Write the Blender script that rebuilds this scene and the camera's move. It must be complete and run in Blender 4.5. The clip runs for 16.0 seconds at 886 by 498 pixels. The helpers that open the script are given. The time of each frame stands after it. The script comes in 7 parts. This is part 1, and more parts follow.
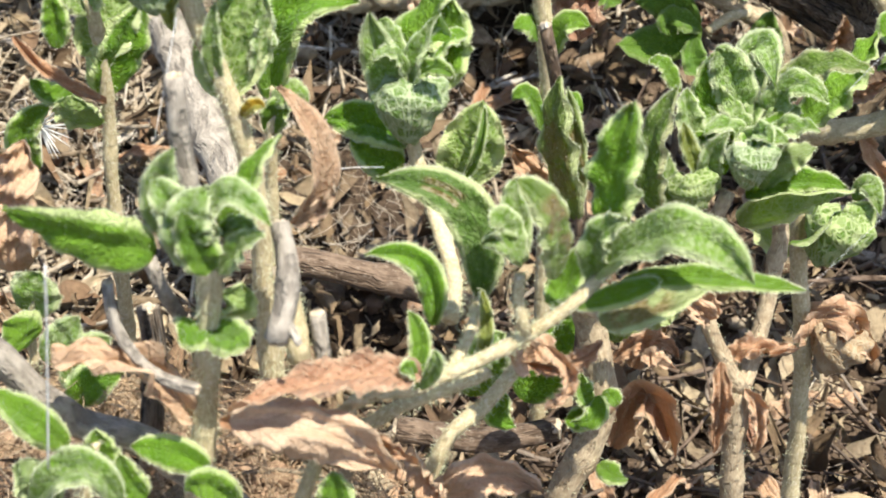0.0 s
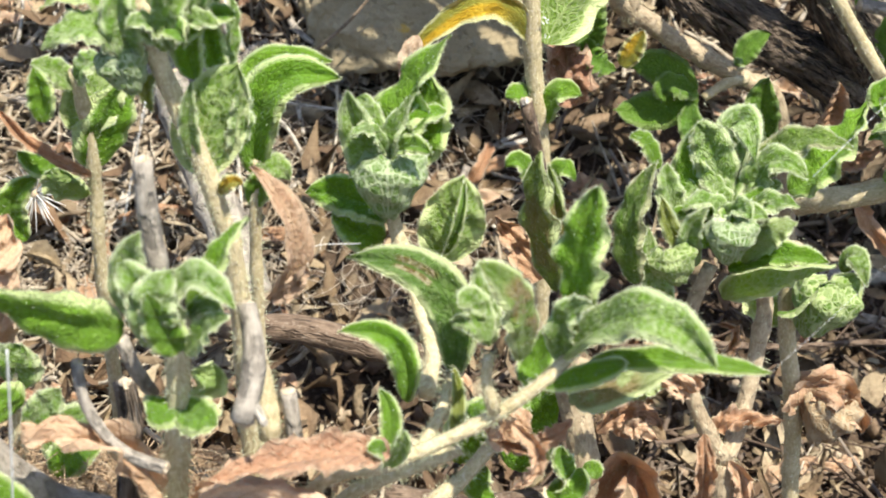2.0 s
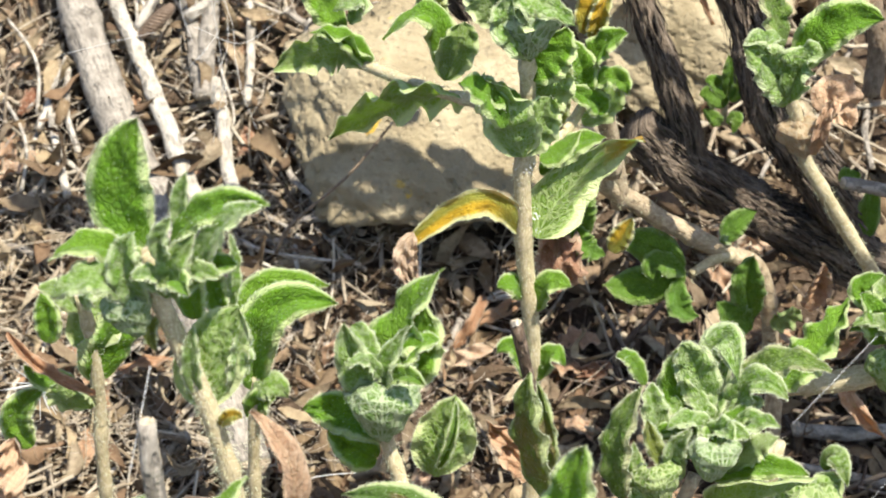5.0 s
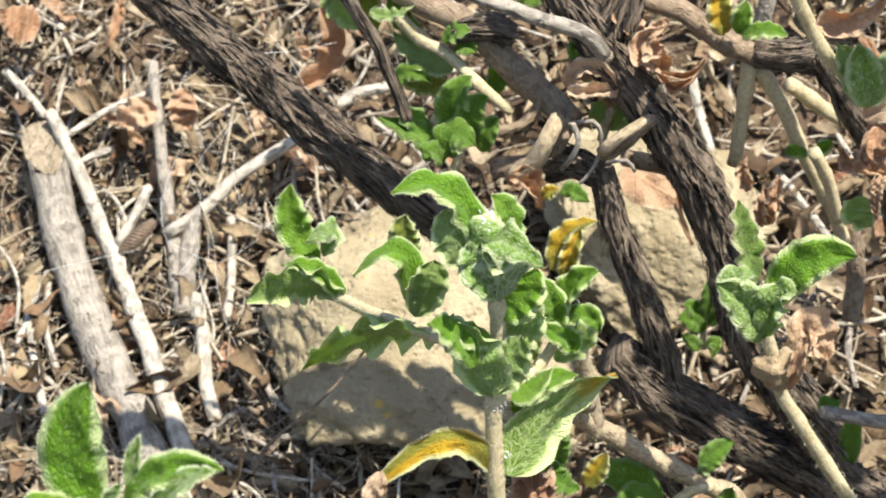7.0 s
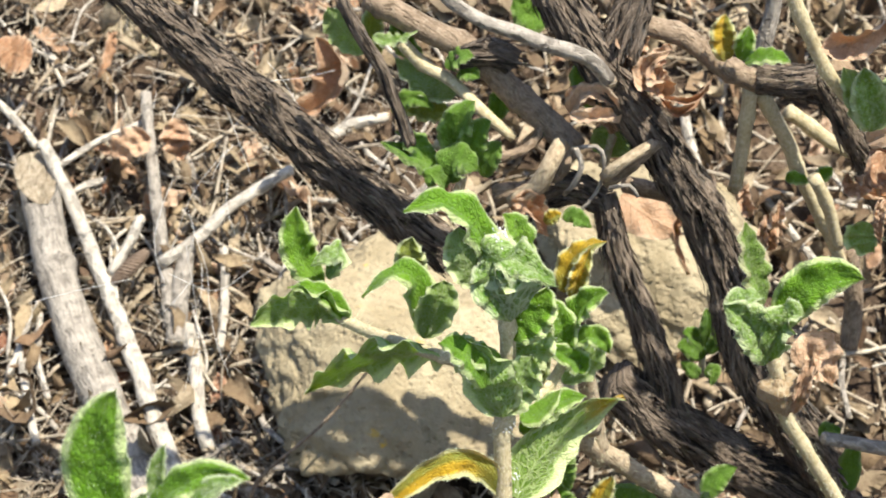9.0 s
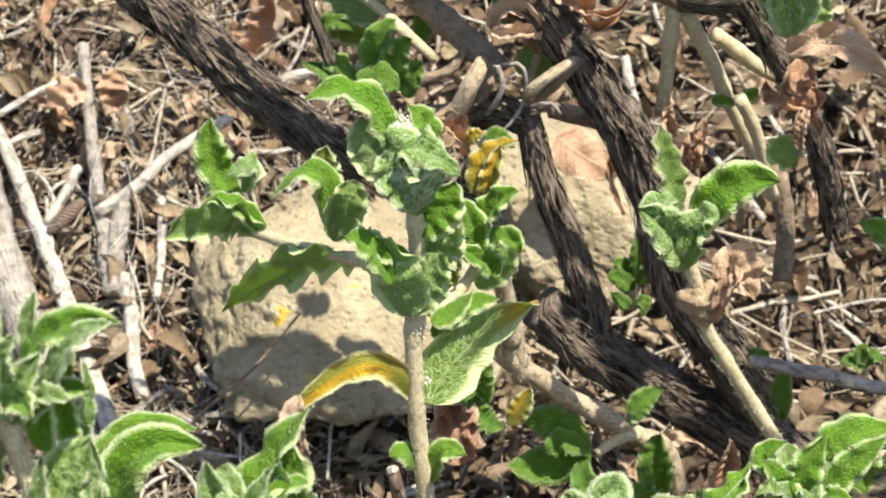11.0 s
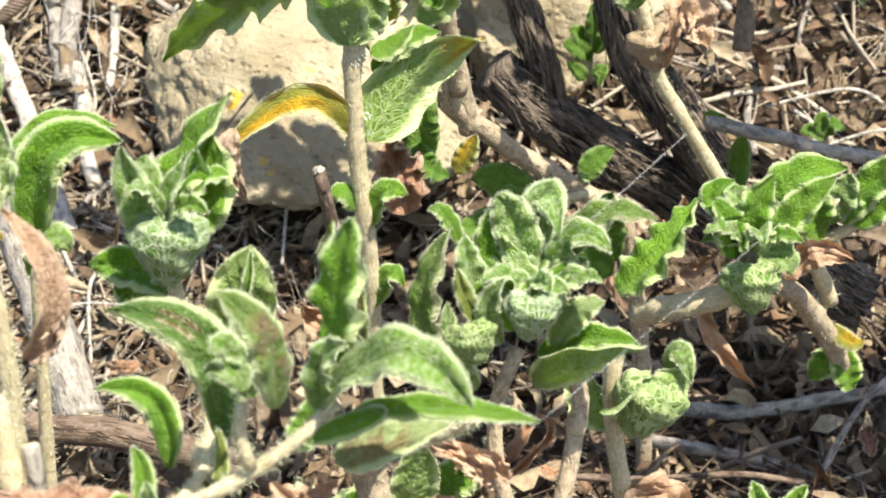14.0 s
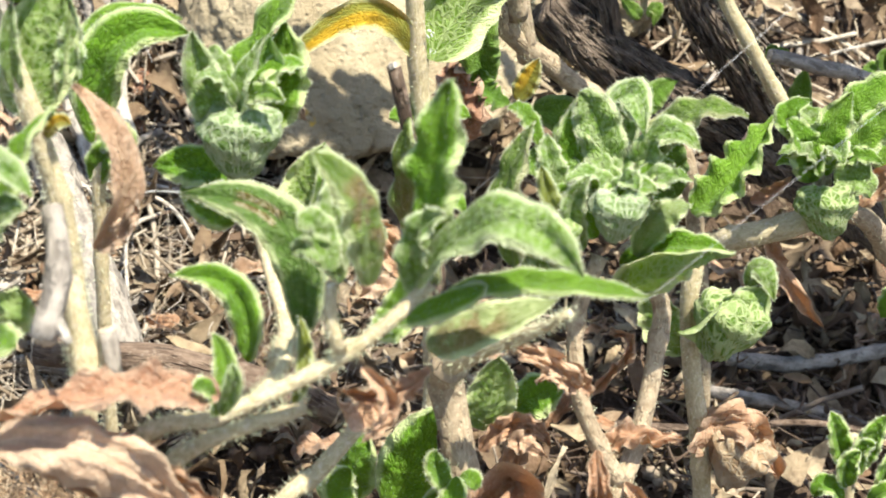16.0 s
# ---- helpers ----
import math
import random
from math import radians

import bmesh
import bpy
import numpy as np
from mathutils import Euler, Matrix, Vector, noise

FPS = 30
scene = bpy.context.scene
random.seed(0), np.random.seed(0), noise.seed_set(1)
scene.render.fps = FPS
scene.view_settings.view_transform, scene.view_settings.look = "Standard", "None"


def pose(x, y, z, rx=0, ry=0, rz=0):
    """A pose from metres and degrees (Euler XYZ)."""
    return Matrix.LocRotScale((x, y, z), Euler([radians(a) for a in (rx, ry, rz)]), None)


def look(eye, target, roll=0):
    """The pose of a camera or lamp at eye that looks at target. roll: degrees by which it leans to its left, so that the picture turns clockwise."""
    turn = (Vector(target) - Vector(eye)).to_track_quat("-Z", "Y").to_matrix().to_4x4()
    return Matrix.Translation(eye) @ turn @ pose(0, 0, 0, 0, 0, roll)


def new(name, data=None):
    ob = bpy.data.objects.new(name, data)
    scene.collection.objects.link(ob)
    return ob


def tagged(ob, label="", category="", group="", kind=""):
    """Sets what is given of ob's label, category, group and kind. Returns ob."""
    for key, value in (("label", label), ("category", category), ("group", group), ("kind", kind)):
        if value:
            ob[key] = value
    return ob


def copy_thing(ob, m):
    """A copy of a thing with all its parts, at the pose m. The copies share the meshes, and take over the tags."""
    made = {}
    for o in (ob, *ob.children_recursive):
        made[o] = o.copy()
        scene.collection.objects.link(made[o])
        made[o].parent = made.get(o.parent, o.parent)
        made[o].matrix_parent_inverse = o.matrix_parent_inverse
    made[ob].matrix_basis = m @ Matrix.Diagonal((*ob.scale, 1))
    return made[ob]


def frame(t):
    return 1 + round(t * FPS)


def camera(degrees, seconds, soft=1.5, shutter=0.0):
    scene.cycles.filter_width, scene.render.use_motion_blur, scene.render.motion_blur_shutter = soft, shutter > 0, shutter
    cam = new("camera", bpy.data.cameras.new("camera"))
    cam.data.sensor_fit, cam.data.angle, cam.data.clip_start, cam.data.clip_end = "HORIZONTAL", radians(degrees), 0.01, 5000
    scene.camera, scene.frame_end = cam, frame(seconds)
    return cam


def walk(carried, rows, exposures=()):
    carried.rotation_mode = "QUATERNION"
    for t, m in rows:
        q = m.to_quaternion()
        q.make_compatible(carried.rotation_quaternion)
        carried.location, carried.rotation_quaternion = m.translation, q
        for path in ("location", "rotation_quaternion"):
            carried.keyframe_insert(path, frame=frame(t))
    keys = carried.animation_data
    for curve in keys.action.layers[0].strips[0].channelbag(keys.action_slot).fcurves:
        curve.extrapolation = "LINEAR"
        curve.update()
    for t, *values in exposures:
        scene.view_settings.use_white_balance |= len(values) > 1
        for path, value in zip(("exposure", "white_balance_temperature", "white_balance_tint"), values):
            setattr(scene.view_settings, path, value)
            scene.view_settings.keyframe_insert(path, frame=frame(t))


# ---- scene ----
cam = camera(26.0, 16.0, soft=1.85)
cam.data.dof.use_dof, cam.data.dof.focus_distance, cam.data.dof.aperture_fstop = True, 0.56, 40.0
walk(cam, [
    (0, pose(0.0000, 0.0000, 0.4800, 53.082, 0.003, -0.003)),
    (0.5, pose(0.0002, 0.0007, 0.4825, 53.315, -0.098, -0.054)),
    (1, pose(-0.0017, -0.0000, 0.4842, 53.425, -0.443, -0.252)),
    (1.5, pose(0.0037, 0.0038, 0.4870, 54.371, -0.110, 0.202)),
    (2, pose(0.0145, 0.0024, 0.4889, 54.248, 0.444, 1.120)),
    (2.5, pose(0.0106, 0.0041, 0.4918, 55.610, -0.002, 0.583)),
    (3, pose(0.0083, 0.0035, 0.4977, 55.378, -0.265, 0.366)),
    (3.5, pose(0.0062, 0.0053, 0.5032, 55.334, -0.446, 0.243)),
    (6, pose(0.0235, 0.0232, 0.5444, 57.252, 0.457, 1.675)),
    (6.5, pose(0.0252, 0.0283, 0.5437, 58.715, 0.332, 1.548)),
    (7, pose(0.0246, 0.0280, 0.5467, 60.993, 0.059, 1.302)),
    (7.5, pose(0.0210, 0.0258, 0.5411, 62.021, -0.100, 0.965)),
    (8, pose(0.0132, 0.0238, 0.5371, 62.471, -0.474, 0.462)),
    (8.2, pose(0.0096, 0.0235, 0.5397, 62.392, -0.445, 0.166)),
    (10.3, pose(0.0348, 0.0244, 0.5213, 64.261, -0.534, 1.038)),
    (10.5, pose(0.0404, 0.0176, 0.5112, 64.632, -0.181, 0.950)),
    (11, pose(0.0367, 0.0105, 0.4979, 63.796, -0.445, 0.162)),
    (11.5, pose(0.0359, 0.0080, 0.4877, 62.746, -0.530, -0.049)),
    (12, pose(0.0384, 0.0050, 0.4789, 62.639, -0.543, -0.028)),
    (12.5, pose(0.0455, 0.0003, 0.4707, 62.317, -0.449, 0.301)),
    (13, pose(0.0478, 0.0016, 0.4627, 61.962, -0.543, 0.209)),
    (13.5, pose(0.0521, 0.0018, 0.4562, 61.551, -0.476, 0.211)),
    (14, pose(0.0534, 0.0008, 0.4470, 60.923, -0.533, 0.072)),
    (14.5, pose(0.0556, -0.0012, 0.4409, 60.626, -0.410, -0.003)),
    (15, pose(0.0453, 0.0041, 0.4360, 60.580, -0.744, -0.985)),
    (15.5, pose(0.0399, 0.0033, 0.4236, 61.331, -0.514, -0.600)),
    (16, pose(0.0349, 0.0053, 0.4122, 61.588, -0.364, -0.050)),
], exposures=[(0.0, 1.02), (11.0, 1.01), (13.5, 1.14), (14.5, 1.22), (16.0, 1.2)])

# ---- world and sun ----
SUN_FROM = Vector((0.29, -0.29, 0.91)).normalized()
world = bpy.data.worlds.new("sky")
scene.world = world
world.use_nodes = True
sky = world.node_tree.nodes.new("ShaderNodeTexSky")
sky.sky_type, sky.sun_disc = "NISHITA", False
sky.sun_elevation = math.asin(SUN_FROM.z)
sky.sun_rotation = math.atan2(SUN_FROM.x, SUN_FROM.y)
background = world.node_tree.nodes["Background"]
background.inputs["Strength"].default_value = 0.105
world.node_tree.links.new(sky.outputs[0], background.inputs["Color"])
sun = new("sun", bpy.data.lights.new("sun", "SUN"))
sun.data.energy, sun.data.angle, sun.data.color = 4.6, radians(0.55), (1.0, 0.94, 0.82)
sun.matrix_world = look(tuple(SUN_FROM * 3), (0, 0, 0))

# ---- materials ----


class Nodes:
    """Short hand for building one material's nodes."""

    def __init__(self, name):
        self.mat = bpy.data.materials.new(name)
        self.mat.use_nodes = True
        self.tree = self.mat.node_tree
        self.tree.nodes.clear()
        self.out = self.tree.nodes.new("ShaderNodeOutputMaterial")

    def put(self, socket, value):
        if isinstance(value, bpy.types.NodeSocket):
            self.tree.links.new(value, socket)
        elif isinstance(value, tuple) and len(value) == 3 and len(socket.default_value) == 4:
            socket.default_value = (*value, 1.0)
        else:
            socket.default_value = value

    def math(self, op, a, b=0.0, c=0.0, clamp=False):
        n = self.tree.nodes.new("ShaderNodeMath")
        n.operation, n.use_clamp = op, clamp
        for socket, value in zip(n.inputs, (a, b, c)):
            self.put(socket, value)
        return n.outputs[0]

    def mix(self, fac, a, b, blend="MIX"):
        n = self.tree.nodes.new("ShaderNodeMix")
        n.data_type, n.blend_type = "RGBA", blend
        self.put(n.inputs[0], fac)
        self.put(n.inputs[6], a)
        self.put(n.inputs[7], b)
        return n.outputs[2]

    def step(self, value, low, high, a=0.0, b=1.0):
        n = self.tree.nodes.new("ShaderNodeMapRange")
        n.interpolation_type = "SMOOTHSTEP"
        for socket, v in zip(n.inputs, (value, low, high, a, b)):
            self.put(socket, v)
        return n.outputs[0]

    def coords(self, stretch=(1, 1, 1), kind="Object"):
        c = self.tree.nodes.new("ShaderNodeTexCoord")
        m = self.tree.nodes.new("ShaderNodeMapping")
        m.inputs["Scale"].default_value = stretch
        self.tree.links.new(c.outputs[kind], m.inputs["Vector"])
        return m.outputs[0]

    def noise(self, scale, detail=4.0, vector=None, rough=0.6):
        n = self.tree.nodes.new("ShaderNodeTexNoise")
        n.inputs["Scale"].default_value, n.inputs["Detail"].default_value = scale, detail
        n.inputs["Roughness"].default_value = rough
        self.tree.links.new(vector or self.coords(), n.inputs["Vector"])
        return n.outputs["Fac"]

    def cells(self, scale, feature="DISTANCE_TO_EDGE", vector=None):
        n = self.tree.nodes.new("ShaderNodeTexVoronoi")
        n.feature = feature
        n.inputs["Scale"].default_value = scale
        self.tree.links.new(vector or self.coords(), n.inputs["Vector"])
        return n.outputs["Distance"]

    def chance(self):
        return self.tree.nodes.new("ShaderNodeObjectInfo").outputs["Random"]

    def island(self):
        return self.tree.nodes.new("ShaderNodeNewGeometry").outputs["Random Per Island"]

    def uv(self):
        c = self.tree.nodes.new("ShaderNodeTexCoord")
        s = self.tree.nodes.new("ShaderNodeSeparateXYZ")
        self.tree.links.new(c.outputs["UV"], s.inputs[0])
        across = self.math("ABSOLUTE", self.math("MULTIPLY_ADD", s.outputs[0], 2.0, -1.0))
        return across, s.outputs[1]

    def ramp(self, fac, *stops):
        n = self.tree.nodes.new("ShaderNodeValToRGB")
        e = n.color_ramp.elements
        while len(e) < len(stops):
            e.new(0.5)
        for item, (place, colour) in zip(e, stops):
            item.position, item.color = place, (*colour, 1.0)
        self.put(n.inputs[0], fac)
        return n.outputs[0]

    def bump(self, height, depth, strength=1.0):
        n = self.tree.nodes.new("ShaderNodeBump")
        n.inputs["Distance"].default_value, n.inputs["Strength"].default_value = depth, strength
        self.put(n.inputs["Height"], height)
        return n.outputs[0]

    def finish(self, colour, rough=0.7, normal=None, glow=None, share=0.0, sheen=0.0, specular=0.3):
        p = self.tree.nodes.new("ShaderNodeBsdfPrincipled")
        self.put(p.inputs["Base Color"], colour)
        self.put(p.inputs["Roughness"], rough)
        p.inputs["Specular IOR Level"].default_value = specular
        p.inputs["Sheen Weight"].default_value = sheen
        p.inputs["Sheen Roughness"].default_value = 0.4
        if normal is not None:
            self.put(p.inputs["Normal"], normal)
        shader = p.outputs[0]
        if glow is not None:
            t = self.tree.nodes.new("ShaderNodeBsdfTranslucent")
            self.put(t.inputs["Color"], glow)
            if normal is not None:
                self.put(t.inputs["Normal"], normal)
            m = self.tree.nodes.new("ShaderNodeMixShader")
            self.put(m.inputs[0], share)
            self.tree.links.new(shader, m.inputs[1])
            self.tree.links.new(t.outputs[0], m.inputs[2])
            shader = m.outputs[0]
        self.tree.links.new(shader, self.out.inputs["Surface"])
        return self.mat


def leaf_skin(name, deep, light, felt, felt_amount, glow, under=False, blotch=None, rim=None, holes=False, halved=None, rim_amount=0.95, tip=None, smooth=False, mesh=(19.0, 5.2)):
    """A quilted leaf face: bulging cells between ribs and cross veins, whitened towards the rim by felt and by painted
    light.
    The upper face has sunken creases, the lower one a raised pale net. mesh: cells along and across."""
    n = Nodes(name)
    across, along = n.uv()
    rib = n.math("SUBTRACT", n.math("MULTIPLY", along, 9.0), n.math("MULTIPLY", across, 2.6))
    side = n.math("MULTIPLY", n.math("ABSOLUTE", n.math("SUBTRACT", n.math("FRACT", rib), 0.5)), 2.0)
    ribs = n.step(side, 0.72, 1.0)
    mid = n.step(across, 0.28 / mesh[1], 0.08 / mesh[1])
    warp = n.math("MULTIPLY", n.math("SUBTRACT", n.noise(320.0, 2.0), 0.5), 1.3)
    place = n.tree.nodes.new("ShaderNodeCombineXYZ")
    n.put(place.inputs[0], n.math("ADD", n.math("SUBTRACT", n.math("MULTIPLY", along, mesh[0]), n.math("MULTIPLY", across, 1.3)), warp))
    n.put(place.inputs[1], n.math("ADD", n.math("MULTIPLY", across, mesh[1]), warp))
    n.put(place.inputs[2], n.math("MULTIPLY", n.chance(), 60.0))
    big, small = n.cells(1.0, vector=place.outputs[0]), n.cells(2.1, vector=place.outputs[0])
    lines = n.math("MAXIMUM", n.step(big, 0.19 if under else 0.14, 0.05 if under else 0.03), n.math("MULTIPLY", n.step(small, 0.13, 0.03), 0.5))
    veins = n.math("MAXIMUM", n.math("MAXIMUM", n.math("MULTIPLY", ribs, 0.6), mid), lines)
    if smooth:
        veins = n.math("MULTIPLY", veins, 0.2)
    patch, grain = n.noise(160.0, 3.0), n.noise(1500.0, 2.0)
    colour = n.mix(n.step(patch, 0.3, 0.7), deep, light)
    if under:
        colour = n.mix(n.math("MULTIPLY", veins, 0.85 if mesh[1] > 9 else 0.74), colour, n.mix(0.3 if mesh[1] > 9 else 0.45, felt, light))
    else:
        colour = n.mix(n.math("MULTIPLY", veins, 0.35), colour, tuple(c * 0.8 for c in deep))
        colour = n.mix(n.math("MULTIPLY", n.step(grain, 0.48, 0.72, 0.0, 0.5), n.step(big, 0.1, 0.35, 0.35, 1.0)), colour, n.mix(0.5, light, felt))
    if blotch:
        spot = n.math("MULTIPLY", n.step(n.noise(190.0, 2.0), 0.42, 0.5), n.step(n.math("ABSOLUTE", n.math("SUBTRACT", along, 0.42)), 0.36, 0.2))
        colour = n.mix(n.math("MULTIPLY", spot, n.step(across, 0.85, 0.5)), colour, n.mix(lines, blotch, (0.42, 0.30, 0.16)))
    if holes:
        slot = n.math("MULTIPLY", n.step(n.math("ABSOLUTE", n.math("SUBTRACT", along, 0.66)), 0.14, 0.10), n.step(n.math("ABSOLUTE", n.math("SUBTRACT", across, 0.2)), 0.16, 0.11))
        colour = n.mix(slot, colour, n.mix(n.step(n.noise(900.0, 2.0), 0.45, 0.55), (0.16, 0.06, 0.03), (0.55, 0.45, 0.3)))
    if halved:
        split = n.tree.nodes.new("ShaderNodeSeparateXYZ")
        n.tree.links.new(n.coords(kind="UV"), split.inputs[0])
        colour = n.mix(n.step(n.math("ADD", split.outputs[0], n.math("MULTIPLY", n.noise(140.0, 3.0), 0.3)), 0.78, 0.6, 0.0, n.step(along, 0.12, 0.45)), colour, halved)
    if tip:
        colour = n.mix(n.step(n.math("ADD", along, n.math("MULTIPLY", n.noise(150.0, 3.0), 0.25)), 0.82, 1.0), colour, tip)
    # pale rim: felt, plus the sunlit rolled margin put into the colour
    edge = n.step(n.math("ADD", across, n.math("MULTIPLY", n.math("SUBTRACT", n.noise(420.0, 3.0), 0.5), 0.34)), 0.63, 0.88)
    fluff = n.math("MULTIPLY", n.step(n.noise(700.0, 3.0), 0.36, 0.66), felt_amount * (0.4 if under else 1.0))
    edge = n.math("MULTIPLY", edge, rim_amount)
    colour = n.mix(n.math("MAXIMUM", fluff, edge), colour, rim or felt)
    tone = n.chance()
    colour = n.mix(n.math("MULTIPLY", tone, 0.35), colour, n.mix(0.5, colour, (0.30, 0.36, 0.08)))
    bulge = n.math("ADD", n.step(big, 0.0, 0.4), n.math("MULTIPLY", n.step(small, 0.0, 0.3), 0.4))
    height = n.math("ADD", n.math("MULTIPLY", bulge, 0.7), n.math("MULTIPLY", veins, 1.3 if under else -1.0))
    height = n.math("ADD", height, n.math("MULTIPLY", grain, 0.35))
    normal = n.bump(height, 0.0006, 0.25 if smooth else 0.65)
    return n.finish(colour, 0.75, normal, n.mix(n.math("MULTIPLY", veins, 0.4), glow, tuple(c * 0.4 for c in glow)), 0.40 if under else 0.52, sheen=0.15)


FELT = (0.84, 0.91, 0.50)
SKINS = {
    "green": (
        leaf_skin("leaf_upper_green", (0.095, 0.25, 0.008), (0.215, 0.45, 0.02), FELT, 0.06, (0.54, 0.78, 0.03)),
        leaf_skin("leaf_under_green", (0.08, 0.20, 0.012), (0.16, 0.33, 0.025), FELT, 0.10, (0.56, 0.78, 0.03), under=True),
    ),
    "pale": (
        leaf_skin("leaf_upper_pale", (0.12, 0.29, 0.025), (0.26, 0.48, 0.06), (0.86, 0.92, 0.60), 0.58, (0.55, 0.74, 0.08)),
        leaf_skin("leaf_under_pale", (0.07, 0.16, 0.02), (0.14, 0.27, 0.045), (0.78, 0.85, 0.5), 0.3, (0.48, 0.66, 0.07), under=True),
    ),
    "plain": (
        leaf_skin("leaf_upper_plain", (0.10, 0.24, 0.02), (0.21, 0.40, 0.045), FELT, 0.05, (0.42, 0.66, 0.03), rim_amount=0.3),
        leaf_skin("leaf_under_plain", (0.12, 0.23, 0.04), (0.2, 0.34, 0.06), FELT, 0.06, (0.42, 0.62, 0.04), under=True, rim_amount=0.3),
    ),
    "yellowgreen": (
        leaf_skin("leaf_upper_yellow_green", (0.22, 0.30, 0.03), (0.38, 0.42, 0.05), FELT, 0.2, (0.55, 0.6, 0.05)),
        leaf_skin("leaf_under_yellow_green", (0.26, 0.32, 0.06), (0.38, 0.42, 0.09), FELT, 0.3, (0.5, 0.55, 0.06), under=True),
    ),
    "yellow": (
        leaf_skin("leaf_upper_yellow", (0.26, 0.35, 0.05), (0.34, 0.42, 0.07), FELT, 0.03, (0.75, 0.5, 0.03), halved=(0.85, 0.58, 0.04)),
        leaf_skin("leaf_under_yellow", (0.70, 0.45, 0.03), (0.78, 0.60, 0.08), FELT, 0.1, (0.85, 0.6, 0.04), under=True, smooth=True),
    ),
    "tipped": (
        leaf_skin("leaf_upper_tipped", (0.08, 0.20, 0.015), (0.18, 0.37, 0.035), FELT, 0.12, (0.44, 0.68, 0.03), tip=(0.7, 0.36, 0.03)),
        leaf_skin("leaf_under_tipped", (0.08, 0.19, 0.012), (0.16, 0.32, 0.025), FELT, 0.05, (0.56, 0.78, 0.03), under=True, tip=(0.7, 0.36, 0.03), mesh=(13.0, 4.4)),
    ),
    "edged": (
        leaf_skin("leaf_upper_browned", (0.10, 0.22, 0.02), (0.20, 0.36, 0.04), FELT, 0.25, (0.42, 0.60, 0.04), rim=(0.70, 0.68, 0.42)),
        leaf_skin("leaf_under_browned", (0.12, 0.23, 0.03), (0.22, 0.34, 0.06), FELT, 0.3, (0.42, 0.56, 0.05), under=True, rim=(0.62, 0.56, 0.36)),
    ),
    "spotted": (
        leaf_skin("leaf_upper_spotted", (0.13, 0.25, 0.03), (0.26, 0.40, 0.06), FELT, 0.22, (0.48, 0.62, 0.05), blotch=(0.20, 0.075, 0.03)),
        leaf_skin("leaf_under_spotted", (0.14, 0.23, 0.06), (0.22, 0.3, 0.09), FELT, 0.3, (0.36, 0.5, 0.06), under=True, blotch=(0.15, 0.07, 0.03)),
    ),
    "holed": (
        leaf_skin("leaf_upper_eaten", (0.075, 0.17, 0.025), (0.13, 0.25, 0.045), FELT, 0.15, (0.36, 0.56, 0.05), holes=True),
        leaf_skin("leaf_under_eaten", (0.13, 0.22, 0.06), (0.2, 0.3, 0.09), FELT, 0.3, (0.36, 0.52, 0.06), under=True),
    ),
}


# the backs of leaves curled into a cup: the same net, wound farther round
CUPS = {
    "green": leaf_skin("cup_under_green", (0.05, 0.14, 0.01), (0.11, 0.25, 0.02), FELT, 0.12, (0.5, 0.75, 0.03), under=True, mesh=(8.5, 9.8)),
    "pale_dry": leaf_skin("cup_under_dry", (0.40, 0.25, 0.15), (0.54, 0.37, 0.23), (0.76, 0.64, 0.48), 0.2, (0.7, 0.45, 0.22), under=True, mesh=(8.5, 9.8)),
    "pale": leaf_skin("cup_under_pale", (0.06, 0.15, 0.018), (0.13, 0.26, 0.04), (0.80, 0.87, 0.60), 0.35, (0.46, 0.64, 0.09), under=True, mesh=(8.5, 9.8)),
}


def dry_skin(name, dark, light, glow):
    n = Nodes(name)
    across, along = n.uv()
    side = n.math("FRACT", n.math("SUBTRACT", n.math("MULTIPLY", along, 8.0), n.math("MULTIPLY", across, 2.2)))
    ribs = n.step(n.math("ABSOLUTE", n.math("SUBTRACT", side, 0.5)), 0.40, 0.5)
    mid = n.step(across, 0.1, 0.02)
    net = n.cells(520.0)
    tone = n.math("ADD", n.math("MULTIPLY", n.chance(), 0.5), n.math("MULTIPLY", n.noise(120.0, 5.0), 0.8))
    colour = n.mix(n.step(tone, 0.35, 0.95), dark, light)
    colour = n.mix(n.math("MULTIPLY", n.math("MAXIMUM", ribs, mid), 0.28), colour, (0.5, 0.36, 0.22))
    colour = n.mix(n.step(net, 0.12, 0.02, 0.0, 0.22), colour, (0.26, 0.14, 0.08))
    colour = n.mix(n.step(n.noise(420.0, 3.0), 0.64, 0.72, 0.0, 0.5), colour, (0.16, 0.075, 0.04))
    colour = n.mix(n.step(n.math("ADD", across, n.math("MULTIPLY", n.noise(200.0, 2.0), 0.3)), 0.8, 1.1, 0.0, 0.5), colour, (0.66, 0.53, 0.38))
    speck = n.noise(900.0, 3.0)
    colour = n.mix(n.step(speck, 0.52, 0.68, 0.0, 0.45), colour, (0.72, 0.58, 0.42))
    height = n.math("ADD", n.math("MULTIPLY", n.math("MAXIMUM", ribs, mid), 0.5), n.step(net, 0.3, 0.0, 0.0, 0.25))
    return n.finish(colour, 0.7, n.bump(n.math("ADD", height, n.math("ADD", n.math("MULTIPLY", n.noise(260.0, 4.0), 1.2), n.math("MULTIPLY", speck, 0.8))), 0.0006, 0.8), glow, 0.36, sheen=0.1)


